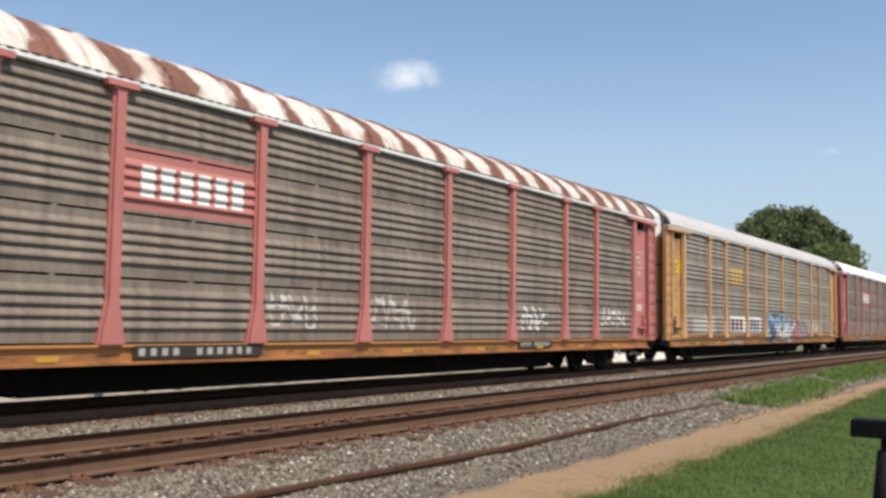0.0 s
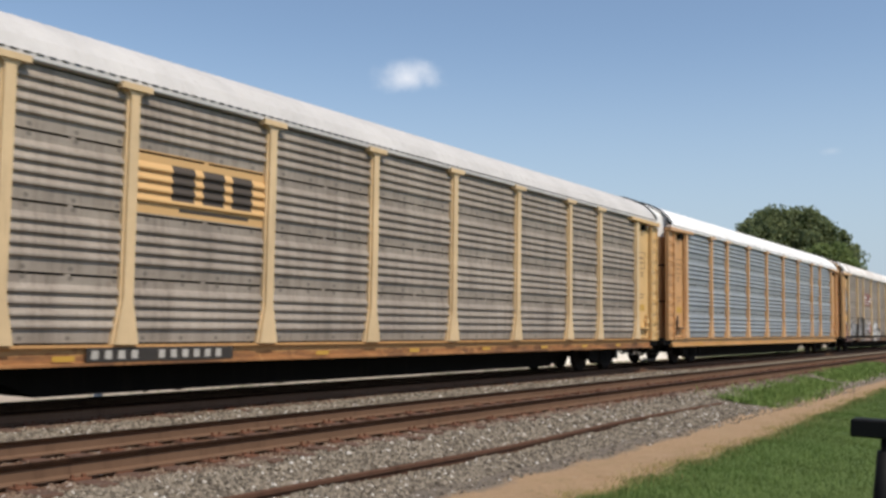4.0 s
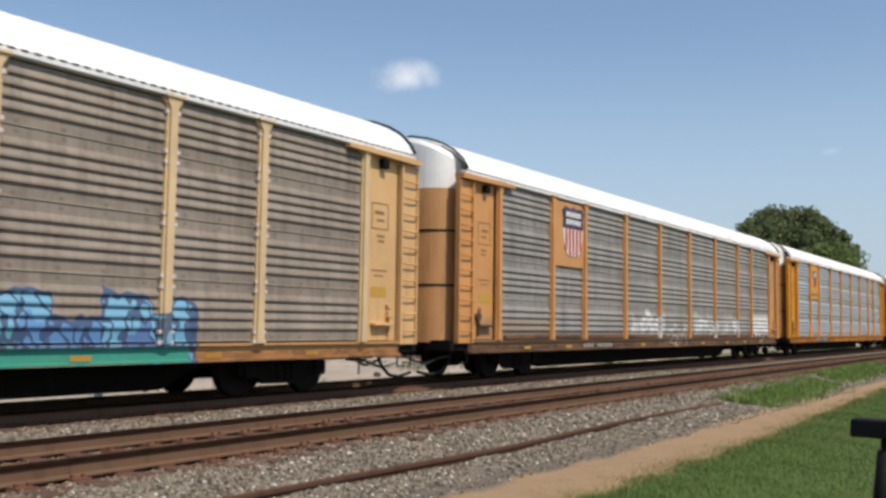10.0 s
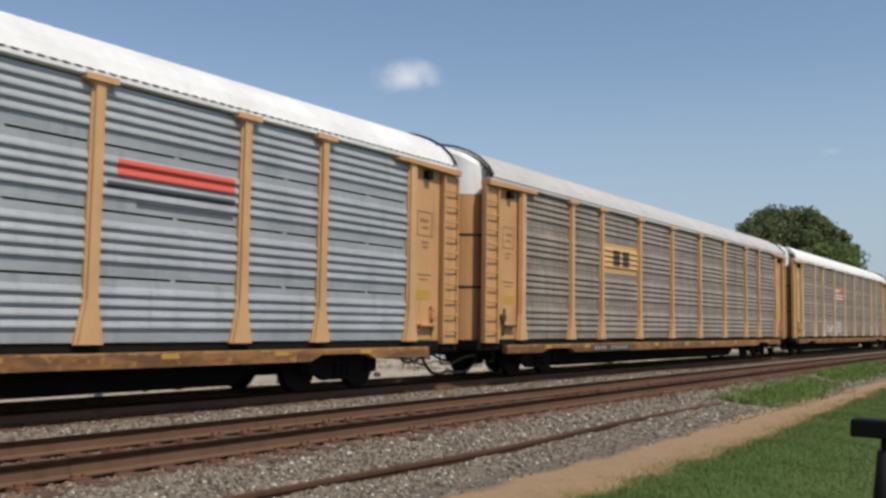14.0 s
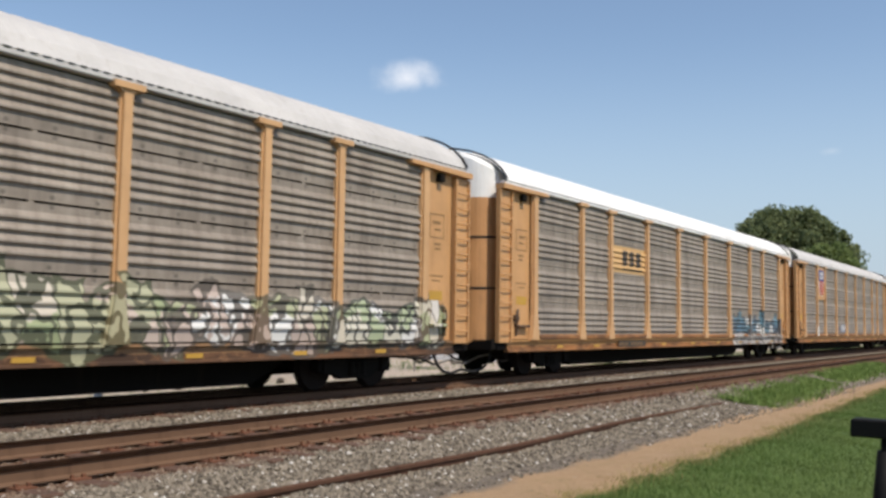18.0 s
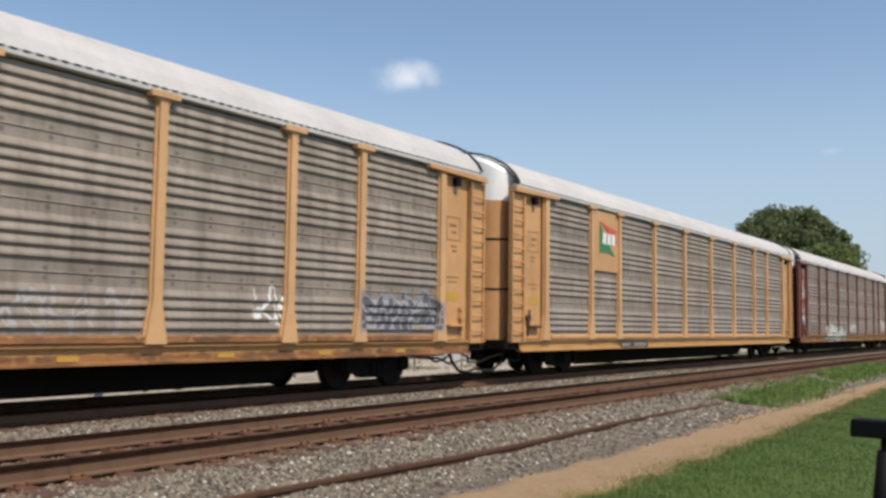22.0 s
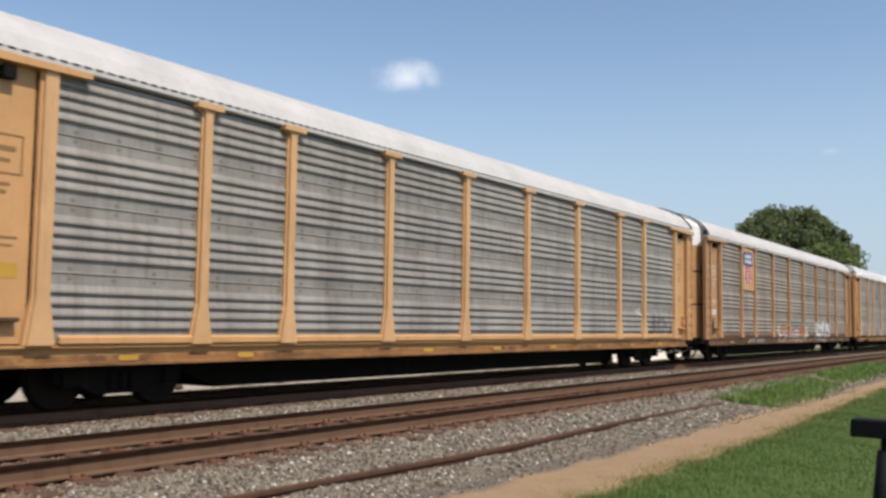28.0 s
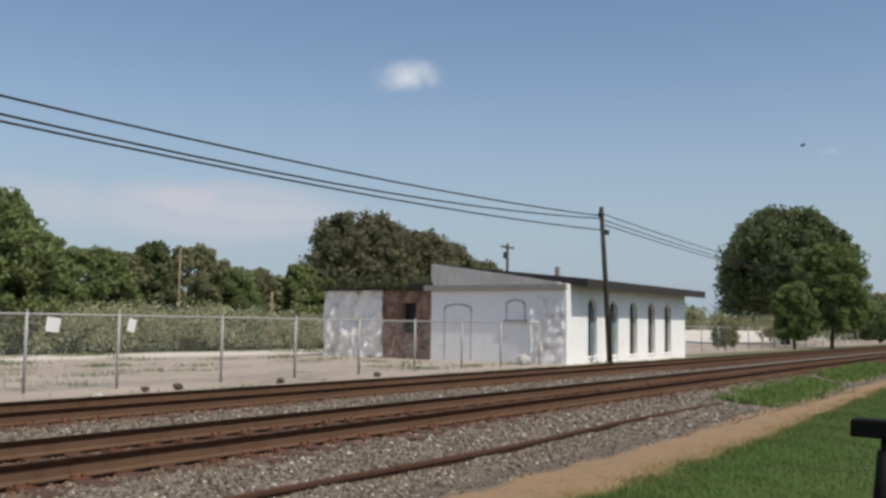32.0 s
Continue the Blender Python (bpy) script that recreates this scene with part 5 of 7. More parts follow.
box(bm, 0.35, DX1 - DX0 - 0.35, DY1 - DY0 - 0.35, DY1 - DY0, 0, H1 - 0.2)
part("rear_wall", bm, LIME, depot)
bm = bmesh.new()
prism(bm, [(-0.85, H0 - 0.16), (-0.85, H0 + 0.22), (DY1 - DY0 + 0.1, top_at(DY1 - DY0 + 0.1) + 0.02), (DY1 - DY0 + 0.1, top_at(DY1 - DY0 + 0.1) - 0.24)], "x", 0.38, DX1 - DX0 + 1.1)
part("roof", bm, ROOFING, depot, "low dark felt roof with deep eaves")
bm = bmesh.new()   # rough parapet above the end wall
prism(bm, [(0.2, H0 - 0.02), (DY1 - DY0, H0 - 0.02), (DY1 - DY0, top_at(DY1 - DY0) + 0.03), (0.5, H0 + 0.08)], "x", -0.03, 0.34)
part("parapet", bm, paint("stained_parapet", (0.60, 0.58, 0.56), (0.26, 0.235, 0.215), 0.9, 0.9), depot, "stained sloping parapet")
bm = bmesh.new()
box(bm, -0.24, -0.032, -0.05, DY1 - DY0 + 0.3, H0 - 0.30, H0 - 0.02)
part("trim_board", bm, TRIM, depot, "weathered grey trim board", bevel=0.01)
rough_face("bare_patch", PEEL, depot, 0.02, 1.75, 0.02, 2.95, -0.002, 0.16, 3.0, "chipped rubble corner under flaking whitewash")
DULL = paint("stained_render", (0.40, 0.385, 0.37), (0.25, 0.23, 0.21), 0.6, 0.9)
for y0, y1, z0, z1 in ((4.90, 6.45, 0.1, 2.72), (2.05, 3.05, 1.95, 2.92)):
    bm = bmesh.new()
    arch = [((y0 + y1) / 2 + (y1 - y0) / 2 * math.cos(q), z1 - 0.22 + 0.22 * math.sin(q)) for q in (math.pi * i / 10 for i in range(11))]
    inner = [((y0 + y1) / 2 + ((y1 - y0) / 2 - 0.035) * math.cos(q), z1 - 0.30 + 0.24 * math.sin(q)) for q in (math.pi * i / 10 for i in range(11))]
    low = z0 if z0 > 1 else z1 - 0.45
    outline = [(y1, low)] + arch + [(y0, low), (y0 + 0.035, low)] + inner[::-1] + [(y1 - 0.035, low)]
    prism(bm, outline, "x", -0.035, 0.0)
    op = part("blocked_opening", bm, DULL, depot, "faint arch of a bricked-up opening")
    if z0 > 1:
        bm = bmesh.new()
        box(bm, -0.12, 0.0, y0 - 0.08, y1 + 0.08, z0 - 0.10, z0 + 0.02)
        part("sill", bm, TRIM, op, "grey stone sill", bevel=0.01)
    else:
        for yy in (y0 + 0.02, y1 - 0.06):
            bm = bmesh.new()
            box(bm, -0.012, 0.0, yy, yy + 0.04, z0, low - 0.05)
            part("crack", bm, DULL, op)
for i, wx in enumerate(WINS):
    bm = bmesh.new()
    box(bm, wx - WW / 2 + 0.02, wx + WW / 2 - 0.02, 0.24, 0.30, SILL, WTOP - 0.02)
    win = part("window", bm, INSIDE, depot, "dark gaping arched window")
    bm = bmesh.new()
    box(bm, wx + WW * (0.10 if i < 2 else 0.36), wx + WW / 2 - 0.03, 0.16, 0.22, SILL, SPRING - 0.25 * (i % 3))
    part("shutter_board", bm, BOARD if i < 2 else TRIM, win)
    bm = bmesh.new()
    box(bm, wx - WW / 2 - 0.05, wx + WW / 2 + 0.05, -0.05, 0.2, SILL - 0.10, SILL + 0.003)
    part("sill", bm, LIME, win, bevel=0.01)
bm = bmesh.new()
tube(bm, [(7.2, 4.0, 4.1), (7.2, 4.0, 4.85)], 0.14, 8)
part("vent_pipe", bm, TRIM, depot)

annex = new("ruined_annex")
tagged(annex, "roofless annex with peeling white and bare brown walls", "building")
annex.location = (39.45, 26.12, -0.45)
bm = bmesh.new()
for a, b, c, d in ((0.0, 1.0, 0, 3.40), (1.0, 1.9, 0, 1.3), (1.0, 1.9, 2.75, 3.40), (1.9, 3.02, 0, 3.40)):
    prism(bm, [(a, c), (b, c), (b, d), (a, d)], "x", 0.0, 0.3)
brown_wall = part("wall", bm, RUIN, annex, "bare brown rubble wall with a gap")
rough_face("rubble_face", RUIN, brown_wall, 0.0, 3.0, 0.0, 3.38, -0.004, 0.15, 5.0, "", [(1.0, 1.9, 1.3, 2.75)])
bm = bmesh.new()
prism(bm, [(3.02, 0), (6.85, 0), (6.85, 3.42), (3.02, 3.42)], "x", 0.0, 0.3)
white_wall = part("wall", bm, PEEL, annex, "peeling white stucco wall")
rough_face("rubble_face", PEEL, white_wall, 3.02, 6.85, 0.0, 3.40, -0.004, 0.24, 8.0, "flaking whitewash over rough stone")
bm = bmesh.new()
box(bm, 0.32, 6.0, 6.5, 6.85, 0, 3.2)
box(bm, 5.7, 6.0, 0, 6.5, 0, 3.2)
part("wall", bm, RUIN, annex)
bm = bmesh.new()
box(bm, 0.5, 0.55, 0.8, 5.4, 1.0, 3.2)
part("interior_screen", bm, INSIDE, annex, "dim inner wall")
bm = bmesh.new()
prism(bm, [(-0.2, 3.42), (7.05, 3.40), (7.05, 3.47), (4.6, 3.50), (2.6, 3.54), (-0.1, 3.78)], "x", -0.35, 5.9)
part("roof_remnant", bm, ROOFING, annex, "sagging dark roof with broken edges")
rng = np.random.default_rng(77)
cl = [(rng.uniform(-0.4, 0.6), rng.uniform(0.0, 7.4), 3.45 + rng.uniform(-0.02, 0.30) + (0.35 if rng.uniform() > 0.7 else 0), rng.uniform(0.12, 0.3)) for _ in range(90)]
co, fs = leaf_cloud(rng, cl, 26, 0.09)
vine = piece("vines", raw_mesh("vines", co, fs), leaf_material("vine_leaves", (0.06, 0.075, 0.035), (0.17, 0.19, 0.085)), None, Matrix.Translation((39.45, 26.12, -0.45)))
tagged(vine, "dark vines growing over the top of the annex wall", "vines", kind="stuff")

# ---------------------------------------------------------------- poles and wires
POLE = paint("weathered_pole_wood", (0.06, 0.048, 0.04), (0.035, 0.03, 0.025), 0.6, 0.9)
PALEPOLE = paint("pale_pole_wood", (0.34, 0.25, 0.17), (0.2, 0.15, 0.1), 0.5, 0.9)
k = Nodes("wire_black")
CABLE = k.done((0.02, 0.02, 0.022), 0.6)
up = new("utility_pole")
tagged(up, "dark leaning wooden utility pole before the depot", "pole")
up.location = (41.9, 18.0, -0.42)
bm = bmesh.new()
tube(bm, [(0, 0, -0.3), (-0.5, 0, 3.5), (-1.03, 0, 7.15)], [0.135, 0.115, 0.095], 12)
part("mast", bm, POLE, up, "", True)
for dx, z in ((-0.34, 6.75), (0.28, 6.0)):
    bm = bmesh.new()
    tube(bm, [(-1.0 + (7.15 - z) * 0.14, -0.05, z), (-1.0 + dx, -0.12, z + 0.02)], 0.03, 6)
    br = part("bracket", bm, POLE, up)
    bm = bmesh.new()
    tube(bm, [(-1.0 + dx, -0.12, z - 0.10), (-1.0 + dx, -0.12, z + 0.05), (-1.0 + dx, -0.12, z + 0.12)], [0.13, 0.15, 0.07], 10)
    part("insulator", bm, CABLE, br)


def wire(label, a, b, sag, r):
    bm = bmesh.new()
    a, b = Vector(a), Vector(b)
    tube(bm, [a.lerp(b, i / 24) - Vector((0, 0, sag * 4 * (i / 24) * (1 - i / 24))) for i in range(25)], r, 6)
    ob = part("overhead_wire", bm, CABLE, None, "", True)
    tagged(ob, label, "wire", group="overhead wires")


for za, zb, sag in ((7.62, 6.32, 1.18), (8.30, 6.20, 1.80), (7.18, 5.67, 1.14)):
    wire("black overhead wire strung to the leaning pole", (-25.0, 18.0, za), (40.95, 18.0, zb), sag, 0.028)
for zb, zc in ((6.42, 6.6), (6.15, 6.3), (5.95, 6.1)):
    wire("black overhead wire running on from the leaning pole", (41.0, 18.0, zb), (108.0, 20.5, zc), 0.5, 0.022)
for x, y, h, r, mat, arm in ((68.07, 38.1, 8.25, 0.13, POLE, True), (37.3, 41.7, 5.75, 0.055, PALEPOLE, False), (42.4, 39.5, 3.5, 0.06, PALEPOLE, False)):
    p = new("wooden_pole")
    tagged(p, "plain wooden pole standing among the trees", "pole", group="poles behind the lot")
    p.location = (x, y, -0.42)
    bm = bmesh.new()
    tube(bm, [(0, 0, -0.2), (0, 0, h)], [r, r * 0.8], 10)
    part("mast", bm, mat, p, "", True)
    if arm:
        bm = bmesh.new()
        box(bm, -1.0, 1.0, -0.06, 0.06, h - 0.35, h - 0.22)
        part("crossarm", bm, mat, p)
        bm = bmesh.new()
        tube(bm, [(-0.35, 0, h - 1.2), (-0.35, 0, h - 0.7)], 0.16, 10)
        part("transformer", bm, mat, p)

# ---------------------------------------------------------------- tripod beside the camera
k = Nodes("black_plastic")
PLASTIC = k.done((0.006, 0.006, 0.0065), 0.7, 0.0, k.noise(k.coord("Object"), 90, 2), 0.0006, 0.15)
tri = new("tripod")
tagged(tri, "black camera tripod standing on the lawn", "tripod")
tri.location = (2.47, 0.372, -0.42)
bm = bmesh.new()
tube(bm, [(0, 0, 0.95), (0, 0, 1.44)], 0.016, 10)
part("column", bm, PLASTIC, tri, "", True)
bm = bmesh.new()
prism(bm, [(0.078, 1.433), (-0.20, 1.431), (-0.20, 1.473), (0.076, 1.475)], "x", -0.03, 0.03)
part("pan_head", bm, PLASTIC, tri, "flat black pan head", bevel=0.004)
for i in range(3):
    a = radians(40 + 120 * i)
    ca, sa = math.cos(a), math.sin(a)
    bm = bmesh.new()
    tube(bm, [(0.012 * ca, 0.012 * sa, 1.40), (0.034 * ca, 0.034 * sa, 1.30), (0.115 * ca, 0.115 * sa, 0.72)], [0.018, 0.017, 0.015], 8)
    leg = part("leg", bm, PLASTIC, tri, "", True)
    bm = bmesh.new()
    tube(bm, [(0.11 * ca, 0.11 * sa, 0.75), (0.215 * ca, 0.215 * sa, 0.0)], 0.011, 8)
    part("lower_leg", bm, PLASTIC, leg, "", True)
    bm = bmesh.new()
    tube(bm, [(0.112 * ca, 0.112 * sa, 0.74), (0.105 * ca, 0.105 * sa, 0.80)], 0.021, 8)
    part("leg_clamp", bm, PLASTIC, leg)

# ---------------------------------------------------------------- birds
FEATHER = paint("dark_feathers", (0.02, 0.018, 0.018), (0.03, 0.025, 0.02), 0.2, 0.7)
BIRDS = []
for i in range(2):
    b = new("bird")
    tagged(b, "small dark bird flying across the sky", "bird", group="birds in the sky")
    bm = bmesh.new()
    tube(bm, [(-0.11, 0, 0), (-0.05, 0, 0.005), (0.02, 0, 0.0), (0.08, 0, 0.012), (0.11, 0, 0.01)], [0.008, 0.03, 0.036, 0.022, 0.004], 8)
    part("torso", bm, FEATHER, b, "", True)
    for s in (-1, 1):
        bm = bmesh.new()
        prism(bm, [(0.05, 0.0), (-0.04, 0.0), (-0.07, s * 0.15), (0.0, s * 0.16)], "z", 0.0, 0.008)
        wg = part("wing", bm, FEATHER, b)
        wg.rotation_euler = (radians(25 * s), 0, 0)
    bm = bmesh.new()
    prism(bm, [(-0.10, -0.012), (-0.10, 0.012), (-0.17, 0.03), (-0.17, -0.03)], "z", -0.004, 0.004)
    part("tail", bm, FEATHER, b)
    BIRDS.append(b)

# ---------------------------------------------------------------- the train
TAN = paint("tan_yellow_paint", (0.59, 0.325, 0.142), (0.26, 0.13, 0.056), 0.55)
DUSTYTAN = paint("dusty_tan_paint", (0.47, 0.26, 0.128), (0.22, 0.115, 0.055), 0.6)
ORANGE = paint("orange_yellow_paint", (0.6, 0.29, 0.1), (0.27, 0.13, 0.06), 0.45)
GOLD = paint("bright_gold_paint", (0.66, 0.275, 0.02), (0.38, 0.18, 0.04), 0.25)
# the body tan made lighter: glancing glare on the posts is in the colour
POSTTAN = paint("sun_bleached_tan_paint", (0.63, 0.375, 0.185), (0.28, 0.145, 0.066), 0.5)
# pale cream posts, a middle tone with some glancing glare mixed in
POSTCREAM = paint("cream_post_paint", (0.67, 0.49, 0.285), (0.35, 0.25, 0.15), 0.5)
PALE = paint("pale_yellow_paint", (0.66, 0.405, 0.185), (0.32, 0.19, 0.1), 0.45)
PINKPOST = paint("dull_pink_post", (0.45, 0.19, 0.17), (0.20, 0.10, 0.08), 0.5)
DULLBROWN = paint("faded_brown_post", (0.20, 0.09, 0.068), (0.09, 0.045, 0.035), 0.6)
LEMON = paint("lemon_yellow_paint", (0.67, 0.435, 0.19), (0.32, 0.2, 0.08), 0.35)
PINK = paint("faded_pink_red_paint", (0.52, 0.185, 0.165), (0.30, 0.12, 0.09), 0.4)
MAROON = paint("maroon_paint", (0.235, 0.075, 0.062), (0.09, 0.03, 0.025), 0.45)
BROWN = paint("oxide_brown_paint", (0.20, 0.058, 0.04), (0.08, 0.035, 0.025), 0.5)
ENDBROWN = paint("dusty_brown_end", (0.57, 0.295, 0.125), (0.23, 0.115, 0.055), 0.6)
SILLOLD = grimy_sill("rusty_yellow_sill", (0.50, 0.275, 0.11), (0.34, 0.155, 0.058), (0.14, 0.068, 0.034))
SILLTAN = grimy_sill("stained_tan_sill", (0.46, 0.255, 0.10), (0.29, 0.14, 0.052), (0.13, 0.065, 0.03))
SILLGOLD = grimy_sill("dulled_gold_sill", (0.50, 0.195, 0.015), (0.38, 0.135, 0.015), (0.20, 0.075, 0.015))
SILLYEL = grimy_sill("yellow_sill", (0.60, 0.37, 0.125), (0.47, 0.26, 0.08), (0.22, 0.11, 0.04))
SILLRUST = grimy_sill("rust_orange_sill", (0.46, 0.215, 0.075), (0.40, 0.165, 0.055), (0.20, 0.085, 0.035))
SILLCLEAN = paint("tan_sill_paint", (0.53, 0.29, 0.105), (0.30, 0.145, 0.05), 0.5)
SILLDARK = grimy_sill("grimy_brown_sill", (0.30, 0.17, 0.085), (0.15, 0.075, 0.04), (0.06, 0.034, 0.022))
WHITE = paint("white_roof_paint", (0.76, 0.75, 0.745), (0.52, 0.47, 0.42), 0.25, 0.6)
GREYROOF = paint("chalky_grey_roof", (0.51, 0.49, 0.48), (0.34, 0.30, 0.27), 0.35, 0.7)
CAPWHITE = paint("scuffed_white_cap", (0.88, 0.87, 0.86), (0.60, 0.55, 0.51), 0.4, 0.7)
OLD = steel("sooty_panel_steel", (0.285, 0.23, 0.18), (0.07, 0.054, 0.042), 0.75, 0.1, 0.65)
WORN = steel("worn_panel_steel", (0.345, 0.292, 0.24), (0.125, 0.093, 0.07), 0.7, 0.12, 0.58, 0.6)
BROWNED = steel("brown_grimed_steel", (0.30, 0.248, 0.20), (0.115, 0.088, 0.068), 0.65, 0.05, 0.65, 0.4)
BRIGHT = steel("bright_galvanised_steel", (0.42, 0.44, 0.46), (0.21, 0.215, 0.22), 0.45, 0.25, 0.48)
DULLZINC = steel("dull_galvanised_steel", (0.315, 0.335, 0.35), (0.15, 0.155, 0.16), 0.5, 0.25, 0.5)
MAROONED = steel("rust_brown_grimed_steel", (0.27, 0.205, 0.16), (0.105, 0.075, 0.056), 0.65, 0.05, 0.65, 0.4)
BROWNGREY = steel("brown_grey_panel_steel", (0.315, 0.25, 0.202), (0.105, 0.075, 0.056), 0.7, 0.1, 0.6, 0.5)
AGED = steel("aged_panel_steel", (0.28, 0.262, 0.24), (0.12, 0.10, 0.085), 0.6, 0.12, 0.55)
NEWER = steel("newer_panel_steel", (0.34, 0.335, 0.325), (0.2, 0.18, 0.16), 0.5, 0.2, 0.5)
LIGHT = steel("light_panel_steel", (0.33, 0.305, 0.275), (0.14, 0.12, 0.10), 0.6, 0.15, 0.55, 0.5)

SHIELD_BLUE = paint("shield_blue", (0.035, 0.05, 0.23), (0.05, 0.05, 0.1), 0.3)
SHIELD_NAVY = paint("shield_faded_navy", (0.045, 0.04, 0.09), (0.05, 0.05, 0.06), 0.4)
SHIELD_RED = paint("shield_red", (0.50, 0.07, 0.05), (0.3, 0.1, 0.07), 0.3)
SHIELD_WHITE = paint("shield_white", (0.78, 0.75, 0.71), (0.5, 0.45, 0.4), 0.3)
FLAG_GREEN = paint("flag_green", (0.03, 0.20, 0.07), (0.05, 0.12, 0.05), 0.3)
FLAG_RED = paint("flag_red", (0.60, 0.10, 0.05), (0.3, 0.1, 0.07), 0.3)
LETTER_WHITE = paint("letter_white", (0.82, 0.80, 0.77), (0.55, 0.5, 0.46), 0.3)


def plate(car, name, outline, y, mat, label="", thick=0.012):
    bm = bmesh.new()
    prism(bm, outline, "y", y - thick, y)
    return part(name, bm, mat, car, label)


def shield_board(x0, x1, z0, z1, board, blue, text=False):
    """A smooth board in a narrow bay with a striped shield on it."""
    def build(car):
        bm = bmesh.new()
        box(bm, -9.15, -7.33, -1.50, -1.44, 2.86, EAVE - 0.05)
        bd = part("emblem_board", bm, board, car, "smooth painted board")
        w, h, cx = x1 - x0, z1 - z0, (x0 + x1) / 2
        zs = z0 + 0.56 * h
        low = [(cx + w / 2 * (1.0 - 0.55 * (i / 6) ** 3), z0 + (zs - z0) * (1 - i / 6)) for i in range(7)]
        low = low + [(2 * cx - x, z) for x, z in low[::-1]]
        plate(bd, "shield_field", low, -1.503, SHIELD_WHITE)
        for i in range(5):
            xs = x0 + w * (0.10 + 0.18 * i)
            zb = z0 + (0.12 if i in (0, 4) else 0.015) * h
            plate(bd, "shield_stripe", [(xs, zb), (xs + 0.09 * w, zb), (xs + 0.09 * w, zs), (xs, zs)], -1.517, SHIELD_RED)
        top = [(x0 - 0.02 * w, zs), (x1 + 0.02 * w, zs), (x1 - 0.02 * w, zs + 0.18 * h), (x1 + 0.05 * w, z1 - 0.10 * h), (x1 - 0.10 * w, z1 - 0.02 * h), (cx + 0.12 * w, z1 - 0.06 * h), (cx, z1),
               (cx - 0.12 * w, z1 - 0.06 * h), (x0 + 0.10 * w, z1 - 0.02 * h), (x0 - 0.05 * w, z1 - 0.10 * h), (x0 + 0.02 * w, zs + 0.18 * h)]
        plate(bd, "shield_chief", top, -1.519, blue)
        for z in (zs + 0.22 * h, zs + 0.07 * h):
            for j in range(5):
                xs = x0 + w * (0.12 + 0.155 * j)
                plate(bd, "emblem_bar", [(xs, z), (xs + 0.115 * w, z), (xs + 0.115 * w, z + 0.10 * h), (xs, z + 0.10 * h)], -1.532, SHIELD_WHITE, "", 0.004)
        if text:
            for j in range(11):
                xs = -8.9 + j * 0.137
                plate(bd, "emblem_bar", [(xs, 3.02), (xs + 0.10, 3.02), (xs + 0.10, 3.15), (xs, 3.15)], -1.501, STENCIL_DARK, "", 0.004)
    return build


def flag_board(car):
    bm = bmesh.new()
    box(bm, -9.15, -7.33, -1.50, -1.44, 2.86, EAVE - 0.05)
    bd = part("emblem_board", bm, TAN, car, "smooth painted board")
    plate(bd, "emblem_flag", [(-8.68, 4.28), (-7.47, 4.10), (-7.47, 3.70)], -1.503, FLAG_RED, "red upper triangle")
    plate(bd, "emblem_flag", [(-8.68, 4.20), (-7.60, 3.32), (-8.15, 3.42), (-8.68, 3.38)], -1.503, FLAG_GREEN, "green lower triangle")
    for xs in (-8.50, -8.17, -7.86):
        plate(bd, "emblem_bar", [(xs, 3.66), (xs + 0.24, 3.63), (xs + 0.27, 3.95), (xs + 0.03, 3.98)], -1.517, LETTER_WHITE, "", 0.006)


def letterboard(car):
    """A wide oxide board under the eaves with pale raised bars."""
    bm = bmesh.new()
    box(bm, 1.45, 7.12, -1.56, -1.46, 3.80, EAVE - 0.02)
    bd = part("letterboard", bm, BROWN, car, "wide oxide brown board with white bars")
    for j, h in enumerate((0.25, 0.17, 0.17, 0.23, 0.25, 0.17, 0.17, 0.17)):
        x = 2.05 + 0.234 * j
        plate(bd, "emblem_bar", [(x, 4.22), (x + 0.18, 4.22), (x + 0.23, 4.22 + h), (x + 0.05, 4.22 + h)], -1.562, LETTER_WHITE)
    plate(bd, "emblem_bar", [(2.02, 4.20), (2.35, 4.08), (4.22, 4.07), (4.22, 4.14), (2.40, 4.16)], -1.562, LETTER_WHITE, "long white underline")
    x = 4.22
    for w, h in ((0.34, 0.52), (0.27, 0.30), (0.24, 0.30), (0.13, 0.40), (0.22, 0.46), (0.13, 0.40), (0.24, 0.30)):
        plate(bd, "emblem_bar", [(x, 3.94), (x + w, 3.94), (x + w + 0.06, 3.94 + h), (x + 0.06, 3.94 + h)], -1.562, LETTER_WHITE)
        x += w + 0.07


def arc_emblem(x, z, r):
    """White half ring at the end of two stripes."""
    def build(car):
        for rr, w in ((r, 0.30 * r), (0.45 * r, 0.25 * r)):
            outer = [(x + rr * math.cos(q), z + rr * math.sin(q)) for q in (math.pi * i / 12 for i in range(13))]
            inner = [(x + (rr - w) * math.cos(q), z + (rr - w) * math.sin(q)) for q in (math.pi * i / 12 for i in range(12, -1, -1))]
            plate(car, "emblem_arc", outer + inner, -1.497, LETTER_WHITE, "", 0.006)
    return build


